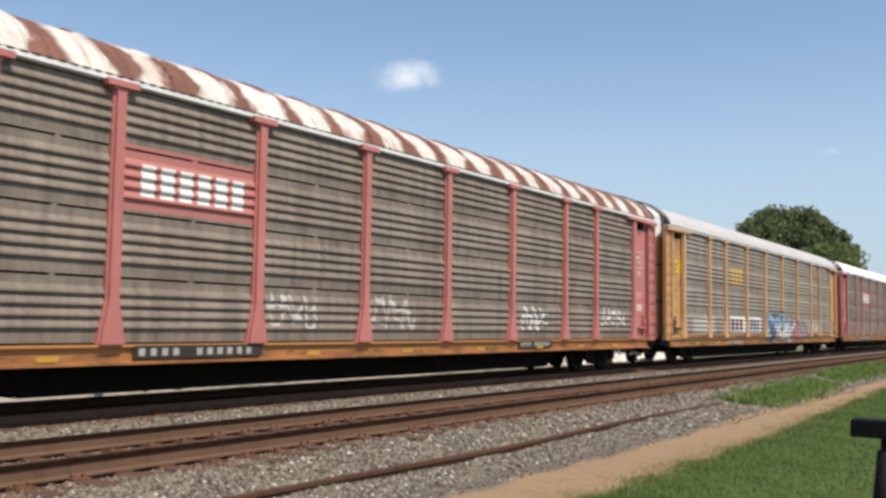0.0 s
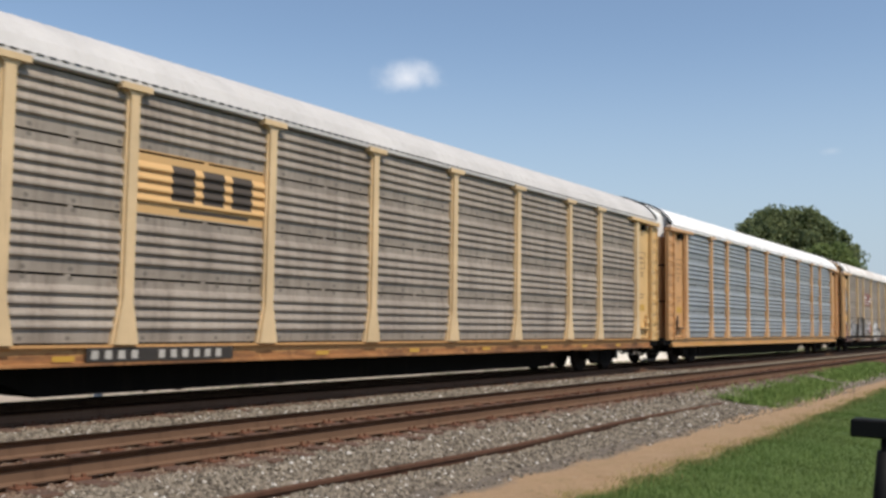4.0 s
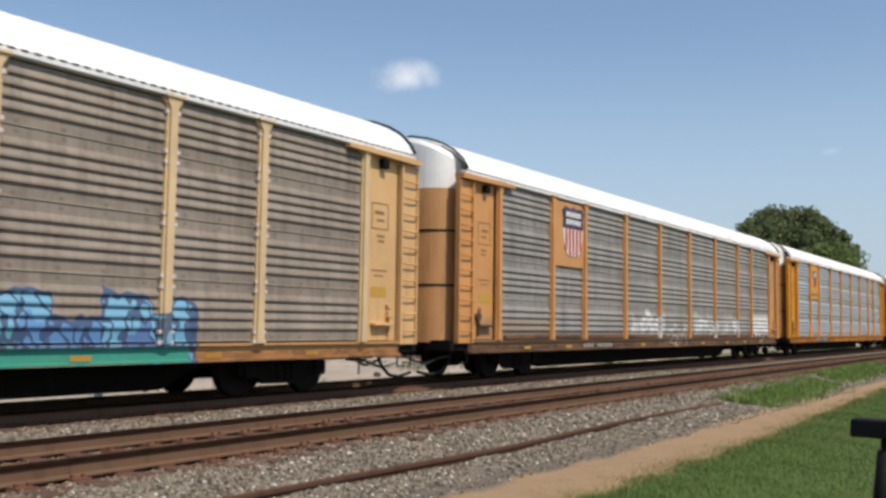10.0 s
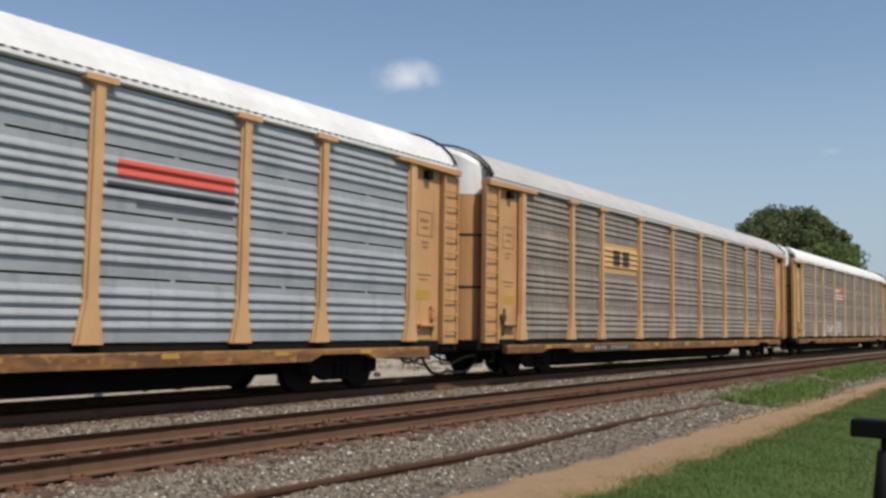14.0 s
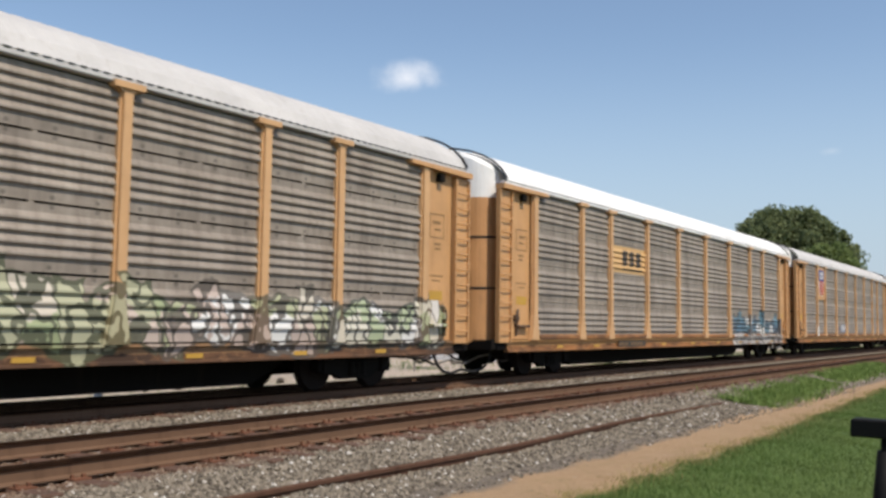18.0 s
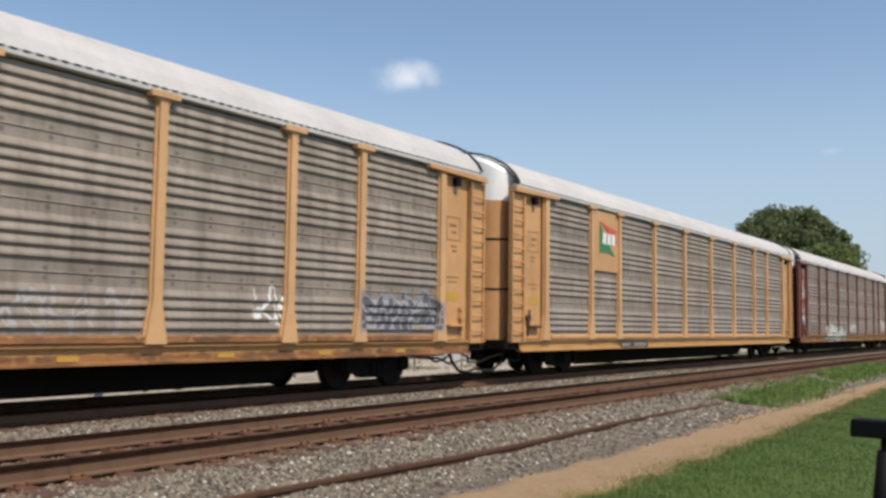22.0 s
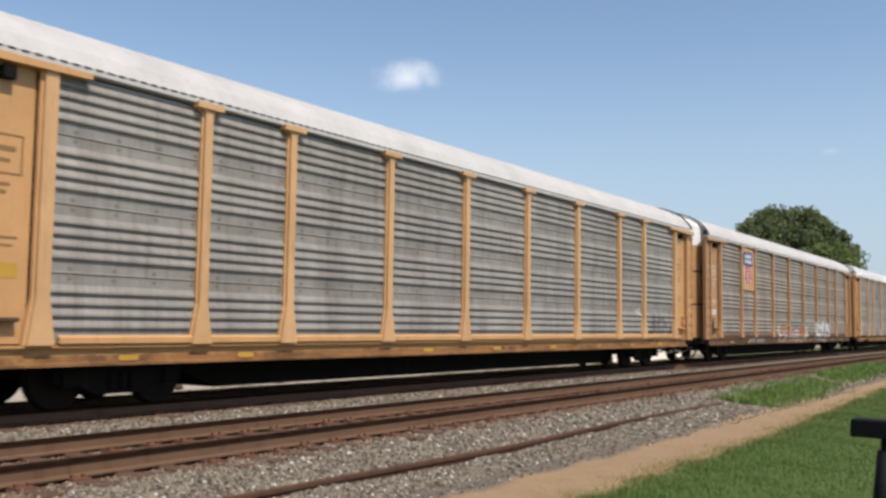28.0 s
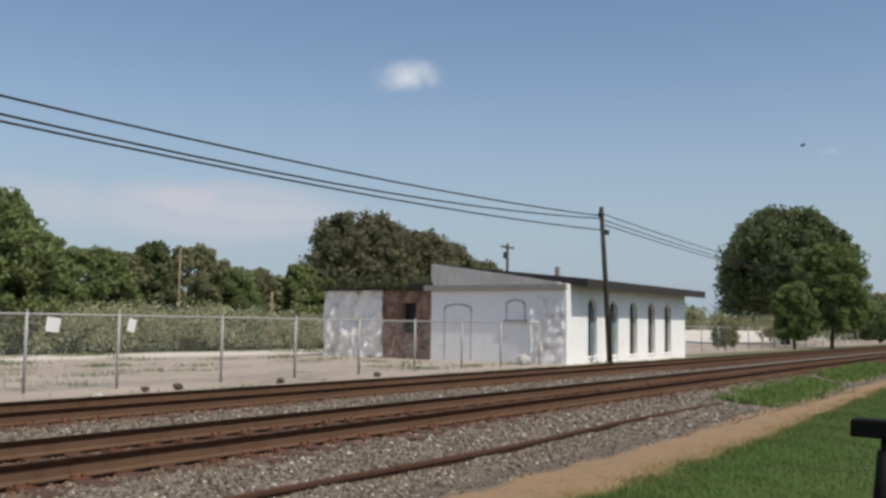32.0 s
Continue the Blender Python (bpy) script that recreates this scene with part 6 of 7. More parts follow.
def number_bars(x0, x1, z0, z1, patch=True, y=-1.501, ink=None):
    """A dark patch on the sill with pale bars in place of the running number."""
    def build(car):
        if patch:
            plate(car, "number_patch", [(x0 - 0.08, z0 - 0.02), (x1 + 0.08, z0 - 0.02), (x1 + 0.08, z1 + 0.02), (x0 - 0.08, z1 + 0.02)], y, NUMBER_PATCH, "dark painted patch", 0.003)
        n, gap = 10, (x1 - x0) / 11.5
        for j in range(n):
            xs = x0 + (j + (1.2 if j > 3 else 0)) * gap
            plate(car, "number_bar", [(xs, z0 + 0.02), (xs + 0.5 * gap, z0 + 0.02), (xs + 0.5 * gap, z1 - 0.02), (xs, z1 - 0.02)], y - 0.004, ink or NUMBER_INK, "", 0.003)
    return build


def both(*builds):
    def build(car):
        for b in builds:
            b(car)
    return build


W_, K_, DK = (0.72, 0.71, 0.69), (0.02, 0.02, 0.022), (0.05, 0.035, 0.03)
YEL, GLD, RBR, BRD = (0.60, 0.365, 0.15), (0.56, 0.32, 0.05), (0.20, 0.06, 0.045), (0.45, 0.165, 0.145)
BLU, SKY, LAV = (0.06, 0.14, 0.34), (0.32, 0.52, 0.66), (0.50, 0.46, 0.52)
CORAL, ROSE, GRN, SIL, ORG = (0.66, 0.13, 0.10), (0.50, 0.26, 0.27), (0.10, 0.24, 0.12), (0.34, 0.33, 0.33), (0.60, 0.33, 0.14)


def bars(x0, x1, z0, z1, n, ink):
    """n solid painted blocks side by side."""
    g = (x1 - x0) / n
    return [("flat", (x0 + i * g, x0 + i * g + 0.76 * g, z0, z1), (ink,), 0) for i in range(n)]


def sheet(x0, x1, z0, z1, color):
    return [("flat", (x0, x1, z0, z1), (color,), 0)]


def piece_of(x0, x1, z0, z1, colors, seed):
    return [("letters", (x0, x1, z0, z1), colors, seed)]


def scrawl(x0, x1, z0, z1, color, seed):
    return [("scribble", (x0, x1, z0, z1), (color,), seed)]


def wash(x0, x1, z0, z1, color, seed):
    return [("wash", (x0, x1, z0, z1), (color,), seed)]


MARKS = {
    -1: sheet(-7.20, -4.42, 2.85, 3.82, BRD) + bars(-6.81, -4.62, 3.06, 3.55, 6, W_) + scrawl(-4.1, -2.8, 1.05, 1.85, (0.5, 0.47, 0.43), 1) + scrawl(-1.3, 0.3, 1.05, 1.85, (0.5, 0.47, 0.43), 2)
        + scrawl(4.8, 6.3, 1.1, 1.8, W_, 3) + scrawl(9.6, 11.4, 1.2, 1.9, W_, 4),
    0: bars(-6.38, -4.73, 3.05, 3.70, 3, GLD) + sheet(-6.3, -4.75, 2.92, 3.0, GLD) + wash(-11.0, -8.4, 0.95, 1.75, (0.5, 0.48, 0.45), 5) + sheet(-6.55, -2.15, 1.08, 1.76, W_)
        + bars(-6.45, -4.7, 1.16, 1.68, 3, (0.13, 0.03, 0.03)) + bars(-4.2, -2.3, 1.16, 1.68, 4, (0.04, 0.03, 0.03)) + piece_of(-1.2, 3.2, 0.60, 2.05, (K_, W_, SKY, SKY, BLU, W_), 6)
        + piece_of(3.0, 6.4, 0.75, 1.8, (DK, CORAL, ROSE, W_, SKY), 7) + scrawl(6.6, 9.0, 1.0, 1.7, W_, 8) + scrawl(-12.85, -12.0, 2.3, 4.3, (0.16, 0.10, 0.04), 9) + scrawl(12.45, 13.05, 1.15, 1.85, (0.10, 0.06, 0.03), 10) + sheet(-12.71, -12.10, 3.11, 3.64, (0.72, 0.47, 0.02)),
    1: sheet(-7.16, -4.42, 2.85, 3.82, (0.48, 0.15, 0.13)) + bars(-6.75, -4.43, 3.05, 3.58, 6, W_),
    2: sheet(-7.16, -4.42, 2.83, 3.78, YEL) + bars(-6.47, -4.60, 3.06, 3.62, 3, K_) + sheet(-6.3, -4.8, 2.90, 2.98, K_),
    4: sheet(-7.16, -4.42, 2.84, 3.66, RBR) + bars(-6.85, -5.78, 3.32, 3.50, 7, W_) + sheet(-6.88, -4.75, 3.12, 3.21, W_) + sheet(-6.88, -4.62, 2.95, 3.04, W_)
        + piece_of(-13.1, -12.0, 0.72, 1.95, (DK, LAV, W_, LAV, ROSE), 11) + piece_of(-12.0, -9.2, 0.60, 2.05, (K_, W_, SIL, K_, LAV, SIL), 12) + piece_of(-9.3, -7.1, 0.62, 2.05, (K_, SIL, K_, W_, SIL), 13)
        + piece_of(-6.8, -5.85, 0.97, 1.80, (K_, SIL, SIL, LAV), 14) + piece_of(-5.75, -4.5, 1.0, 2.1, (DK, ROSE, ROSE, W_), 15) + piece_of(-4.3, -1.4, 0.45, 1.9, (K_, W_, W_, SIL, W_), 16)
        + scrawl(-1.3, 1.5, 0.75, 1.35, K_, 17) + piece_of(1.6, 4.7, 0.92, 2.0, (K_, W_, W_, SIL), 18) + piece_of(4.9, 12.0, 0.9, 1.7, (DK, SIL, LAV, SIL), 19)
        + piece_of(-12.98, -12.2, 2.3, 4.32, (K_, (0.36, 0.42, 0.47), (0.36, 0.42, 0.47), (0.45, 0.5, 0.54)), 20) + scrawl(-12.6, -9.6, 4.75, 5.5, K_, 21),
    5: sheet(-7.16, -4.42, 2.86, 3.76, RBR) + bars(-6.97, -5.78, 3.31, 3.54, 7, W_) + sheet(-7.04, -4.85, 3.20, 3.29, W_) + sheet(-7.04, -4.88, 3.02, 3.12, W_) + scrawl(-3.9, -1.8, 1.0, 2.0, K_, 22)
        + scrawl(-9.6, -8.0, 0.95, 1.35, (0.55, 0.5, 0.46), 23) + scrawl(3.0, 5.6, 0.92, 1.4, (0.45, 0.42, 0.38), 24),
    6: sheet(-7.16, -4.42, 2.87, 3.72, YEL) + bars(-6.42, -4.78, 3.10, 3.64, 3, K_) + sheet(-6.35, -4.8, 2.97, 3.04, K_) + piece_of(-12.1, -9.9, 0.60, 1.85, (K_, W_, SKY, K_, SIL), 25)
        + piece_of(-10.9, -9.9, 0.62, 1.85, (DK, CORAL, CORAL, ROSE), 26) + piece_of(-9.9, -8.2, 0.62, 1.85, (K_, BLU, SKY, K_, LAV), 27) + piece_of(-8.2, -7.2, 0.62, 1.8, (DK, CORAL, CORAL, W_), 28)
        + piece_of(-7.3, -6.5, 0.7, 1.75, (K_, W_, SIL, SKY), 29) + piece_of(-3.2, 2.3, 0.62, 1.75, (K_, W_, SKY, K_, W_), 30) + piece_of(4.0, 7.9, 0.65, 1.65, ((0.01, 0.04, 0.12), (0.05, 0.2, 0.45), (0.12, 0.36, 0.55), (0.04, 0.14, 0.36), (0.06, 0.3, 0.4)), 31) + sheet(4.2, 7.8, 0.63, 0.88, (0.03, 0.30, 0.22))
        + bars(-13.05, -12.5, 1.58, 1.92, 2, (0.18, 0.06, 0.04)),
    7: piece_of(-3.9, -0.9, 0.9, 1.85, ((0.3, 0.27, 0.24), W_, W_, (0.5, 0.48, 0.44)), 32) + scrawl(-0.8, 1.6, 0.6, 1.5, (0.6, 0.57, 0.52), 33) + piece_of(2.0, 7.3, 0.85, 1.8, ((0.3, 0.27, 0.24), W_, (0.45, 0.43, 0.4), W_), 34)
        + sheet(9.5, 12.0, 0.82, 1.90, (0.55, 0.53, 0.50)) + scrawl(9.3, 12.3, 0.75, 1.95, W_, 35) + wash(-13.0, -9.0, 0.9, 1.5, (0.25, 0.17, 0.10), 36),
    9: sheet(4.72, 7.05, 3.30, 3.58, (0.66, 0.10, 0.06)) + sheet(4.55, 7.05, 3.12, 3.24, (0.05, 0.055, 0.06)) + sheet(5.1, 7.05, 2.88, 2.98, (0.10, 0.10, 0.11)),
    10: sheet(-7.16, -4.42, 2.84, 3.72, YEL) + bars(-6.37, -4.95, 3.04, 3.54, 2, K_),
    11: sheet(-4.25, -1.52, 2.91, 3.75, (0.42, 0.14, 0.11)) + bars(-3.8, -2.6, 3.4, 3.6, 6, W_) + sheet(-3.85, -1.9, 3.20, 3.28, W_) + sheet(-3.85, -1.8, 3.02, 3.10, W_) + scrawl(-6.8, -2.2, 0.9, 1.85, W_, 37)
        + scrawl(-12.8, -12.2, 0.9, 2.2, (0.4, 0.3, 0.15), 38),
    12: sheet(-7.16, -4.42, 2.74, 3.78, YEL) + bars(-6.5, -4.85, 2.98, 3.60, 3, K_) + sheet(-6.4, -4.85, 2.85, 2.93, K_) + piece_of(-8.6, -4.6, 0.92, 1.95, (K_, W_, (0.30, 0.36, 0.22), SIL, GRN), 39)
        + sheet(-5.0, 1.2, 0.64, 1.95, (0.10, 0.33, 0.33)) + piece_of(-4.3, -1.4, 0.93, 1.85, (SKY, W_, ORG, LAV, W_), 40) + piece_of(-1.5, 1.3, 0.93, 1.8, (SKY, W_, ROSE, SKY, ORG), 41)
        + piece_of(1.0, 5.6, 0.70, 1.95, ((0.05, 0.06, 0.03), (0.26, 0.31, 0.15), (0.38, 0.38, 0.24), (0.55, 0.49, 0.40), (0.50, 0.40, 0.34)), 42) + piece_of(5.2, 9.2, 0.70, 1.95, ((0.06, 0.05, 0.04), (0.36, 0.38, 0.22), (0.55, 0.50, 0.41), (0.46, 0.36, 0.31), W_), 43) + piece_of(9.0, 12.9, 0.70, 1.95, (K_, (0.36, 0.42, 0.25), (0.60, 0.57, 0.47), W_), 44),
    13: sheet(-7.16, -4.42, 2.88, 3.70, YEL) + bars(-6.32, -4.72, 3.10, 3.58, 3, K_) + sheet(-6.3, -4.7, 2.97, 3.04, K_) + piece_of(5.0, 12.1, 1.0, 1.95, (K_, (0.03, 0.13, 0.21), (0.05, 0.2, 0.29), W_, (0.02, 0.08, 0.14)), 45) + piece_of(5.0, 12.6, 0.60, 1.15, (K_, W_, W_, SIL), 46),
    14: sheet(-4.3, -2.9, 1.28, 1.40, (0.06, 0.07, 0.12)) + sheet(-4.3, -2.9, 1.14, 1.20, (0.06, 0.07, 0.12)) + piece_of(-2.95, -1.65, 1.1, 1.72, ((0.1, 0.12, 0.2), W_, W_), 47),
    15: piece_of(-11.7, -10.1, 1.1, 1.5, (DK, W_, W_, SIL), 48) + piece_of(-4.4, -1.7, 0.8, 2.1, ((0.30, 0.28, 0.22), (0.5, 0.48, 0.3), (0.38, 0.37, 0.28)), 49) + piece_of(-1.2, 1.3, 0.9, 1.8, (DK, (0.06, 0.16, 0.10), (0.10, 0.12, 0.10)), 50)
        + scrawl(1.5, 4.0, 1.0, 1.75, (0.33, 0.31, 0.31), 51) + scrawl(6.4, 7.4, 1.1, 1.9, W_, 52) + piece_of(9.2, 12.1, 1.1, 2.0, ((0.30, 0.30, 0.32), (0.025, 0.03, 0.045), (0.05, 0.05, 0.07)), 53),
    17: bars(-6.0, -5.2, 3.45, 3.62, 2, (0.10, 0.07, 0.06)) + sheet(-6.86, -6.0, 3.52, 3.56, (0.12, 0.09, 0.08)) + bars(-5.9, -5.1, 3.26, 3.34, 6, (0.13, 0.10, 0.09)) + scrawl(-11.2, -9.2, 0.95, 1.8, K_, 54)
        + piece_of(-7.5, -2.2, 0.64, 1.70, (K_, W_, (0.66, 0.70, 0.60), W_, W_), 55) + piece_of(-1.0, 0.9, 1.1, 1.8, (DK, W_, W_), 56) + scrawl(9.0, 12.4, 1.1, 2.15, W_, 57) + scrawl(-12.95, -12.05, 2.0, 2.6, (0.52, 0.45, 0.44), 58) + scrawl(-12.95, -12.05, 2.7, 3.35, (0.6, 0.56, 0.55), 79) + scrawl(-12.9, -12.1, 3.5, 3.9, (0.45, 0.33, 0.31), 80) + wash(-12.9, -12.05, 3.95, 4.4, (0.35, 0.32, 0.31), 81)
        + wash(-12.9, -12.1, 1.45, 1.95, (0.40, 0.58, 0.68), 59),
    19: bars(-6.51, -4.77, 3.14, 3.66, 3, GLD) + sheet(-6.46, -4.78, 2.99, 3.07, GLD) + piece_of(-6.9, -2.5, 0.65, 2.1, (K_, SIL, (0.42, 0.40, 0.37), W_, SIL), 60) + scrawl(-0.9, 2.0, 0.75, 2.1, W_, 61) + piece_of(3.1, 9.2, 0.70, 1.95, (K_, W_, SIL, (0.25, 0.24, 0.23)), 62)
        + wash(-10.3, -9.5, 1.05, 1.5, W_, 63) + scrawl(-8.1, -7.1, 0.9, 1.75, W_, 64) + sheet(-12.90, -12.16, 3.07, 3.62, (0.70, 0.40, 0.02)) + wash(-4.0, -1.4, 3.6, 3.95, (0.60, 0.60, 0.60), 65) + wash(-4.0, -1.4, 2.7, 2.98, (0.6, 0.6, 0.6), 66)
        + wash(1.5, 8.8, 3.65, 3.95, (0.6, 0.6, 0.6), 67) + wash(1.5, 8.8, 2.7, 2.95, (0.55, 0.55, 0.55), 68),
    20: scrawl(9.4, 12.0, 0.75, 1.85, (0.07, 0.06, 0.05), 69) + scrawl(8.6, 9.6, 1.5, 1.9, (0.62, 0.60, 0.57), 78),
    21: wash(-3.9, 2.6, 0.64, 1.75, (0.12, 0.20, 0.12), 71) + piece_of(-3.6, 2.4, 0.66, 1.60, ((0.16, 0.05, 0.04), CORAL, ORG, W_, ROSE, W_), 70) + piece_of(4.1, 7.8, 0.72, 2.0, ((0.09, 0.06, 0.05), W_, (0.5, 0.45, 0.42), W_), 72),
    22: sheet(-6.85, -6.0, 3.55, 3.60, (0.06, 0.06, 0.07)) + sheet(-6.75, -6.0, 3.45, 3.49, (0.06, 0.06, 0.07)) + bars(-5.9, -4.95, 3.36, 3.66, 2, (0.05, 0.05, 0.055)) + bars(-5.85, -4.6, 3.04, 3.16, 8, (0.10, 0.10, 0.11)) + scrawl(-11.6, -11.0, 1.0, 1.75, W_, 73),
}
EXTRA = {
    -1: both(number_bars(-6.75, -4.3, 0.73, 0.88), number_bars(4.8, 6.4, 0.74, 0.88)),
    0: number_bars(-7.2, -4.85, 0.66, 0.80, False),
    1: both(number_bars(-8.1, -4.95, 0.70, 0.88)),
    2: number_bars(-7.8, -5.2, 0.70, 0.86),
    4: both(arc_emblem(-4.72, 3.06, 0.36), number_bars(-7.6, -4.9, 0.62, 0.76, False, -1.501, STENCIL_PALE)),
    5: both(arc_emblem(-4.85, 3.16, 0.36), number_bars(-7.95, -5.4, 0.70, 0.87)),
    6: number_bars(-6.4, -4.7, 0.70, 0.84, True),
    7: both(shield_board(-8.63, -7.43, 3.14, 4.50, ORANGE, SHIELD_NAVY), number_bars(-7.3, -5.25, 0.68, 0.82, False)),
    8: both(shield_board(-8.58, -7.80, 3.45, 4.32, GOLD, SHIELD_NAVY, True), number_bars(-7.95, -5.2, 0.68, 0.86)),
    10: number_bars(-7.7, -5.2, 0.61, 0.74),
    12: number_bars(-7.4, -4.95, 0.70, 0.85),
    13: number_bars(-6.6, -4.6, 0.70, 0.84, True, -1.501, STENCIL_DARK),
    14: both(lambda car: plate(car, "paint_patch", [(-9.40, 0.96), (-9.06, 0.96), (-9.13, 1.46), (-9.34, 1.46)], -1.557, LETTER_WHITE, "white painted patch", 0.004), shield_board(-8.80, -7.62, 3.08, 4.48, TAN, SHIELD_BLUE), number_bars(-5.8, -4.2, 0.68, 0.82, False, -1.501, STENCIL_DARK)),
    15: both(shield_board(-8.86, -7.64, 3.10, 4.48, TAN, SHIELD_BLUE), number_bars(-8.0, -5.6, 0.68, 0.86)),
    16: both(flag_board, number_bars(-7.0, -5.0, 0.68, 0.82, True)),
    17: number_bars(-8.0, -5.5, 0.70, 0.88),
    18: both(letterboard, number_bars(-7.9, -4.6, 0.72, 0.88)),
    19: number_bars(-7.3, -4.85, 0.67, 0.80, True),
    20: number_bars(5.6, 8.6, 0.68, 0.80, False, -1.501, STENCIL_DARK),
    21: both(shield_board(-8.92, -7.68, 3.10, 4.48, TAN, SHIELD_BLUE), number_bars(-8.1, -5.7, 0.70, 0.87)),
    22: number_bars(-6.9, -4.6, 0.60, 0.75, False, -1.501, STENCIL_DARK),
}


def rust_roof(name, from_x):
    """White roof whose sheets have rusted in bands, past a given place along the wagon."""
    k = Nodes(name)
    tc = k.t.nodes.new("ShaderNodeTexCoord")
    sp = k.t.nodes.new("ShaderNodeSeparateXYZ")
    k.ln(tc.outputs["Object"], sp.inputs["Vector"])
    run = k.noise(k.coord("Object", (3.2, 0.5, 0.5)), 2.2, 5, 0.7)
    patch = k.noise(k.coord("Object"), 0.8, 4, 0.6)
    ph = k.math("FRACT", k.math("DIVIDE", sp.outputs["X"], 1.2))
    band = k.math("ADD", k.math("ABSOLUTE", k.math("SUBTRACT", ph, 0.5)), k.math("MULTIPLY", k.math("SUBTRACT", patch, 0.5), 1.1))
    rust = k.math("ADD", k.ramp(band, 0.22, 0.34), k.math("MULTIPLY", k.ramp(run, 0.52, 0.68), 0.75))
    rust = k.math("MINIMUM", k.math("MULTIPLY", rust, k.ramp(k.math("SUBTRACT", sp.outputs["X"], from_x), 0.0, 0.15)), 1.0)
    stain = k.mix(k.ramp(run, 0.3, 0.7), (0.10, 0.04, 0.028), (0.24, 0.10, 0.06))
    c = k.mix(rust, k.mix(k.ramp(patch, 0.35, 0.7), (0.68, 0.63, 0.59), (0.52, 0.42, 0.35)), stain)
    RECIPES[name] = (paint, dict(base=(0.8, 0.75, 0.7)))
    return k.done(c, 0.75, 0.0, run, 0.004)


RUSTROOF, HALFROOF = rust_roof("rust_banded_roof", -30.0), rust_roof("half_rusted_roof", 0.9)
k = Nodes("patchy_white_roof")
worn = k.noise(k.coord("Object", (3.0, 0.9, 0.9)), 1.1, 5, 0.75)
PATCHROOF = k.done(k.mix(k.ramp(worn, 0.44, 0.60), (0.74, 0.72, 0.70), (0.38, 0.33, 0.29)), 0.7, 0.0, worn, 0.003)

k = Nodes("streaked_white_roof")
worn = k.noise(k.coord("Object", (3.4, 0.7, 0.7)), 1.3, 6, 0.75)
STREAKROOF = k.done(k.mix(k.ramp(worn, 0.50, 0.72), (0.76, 0.75, 0.74), (0.44, 0.37, 0.33)), 0.7, 0.0, worn, 0.003)

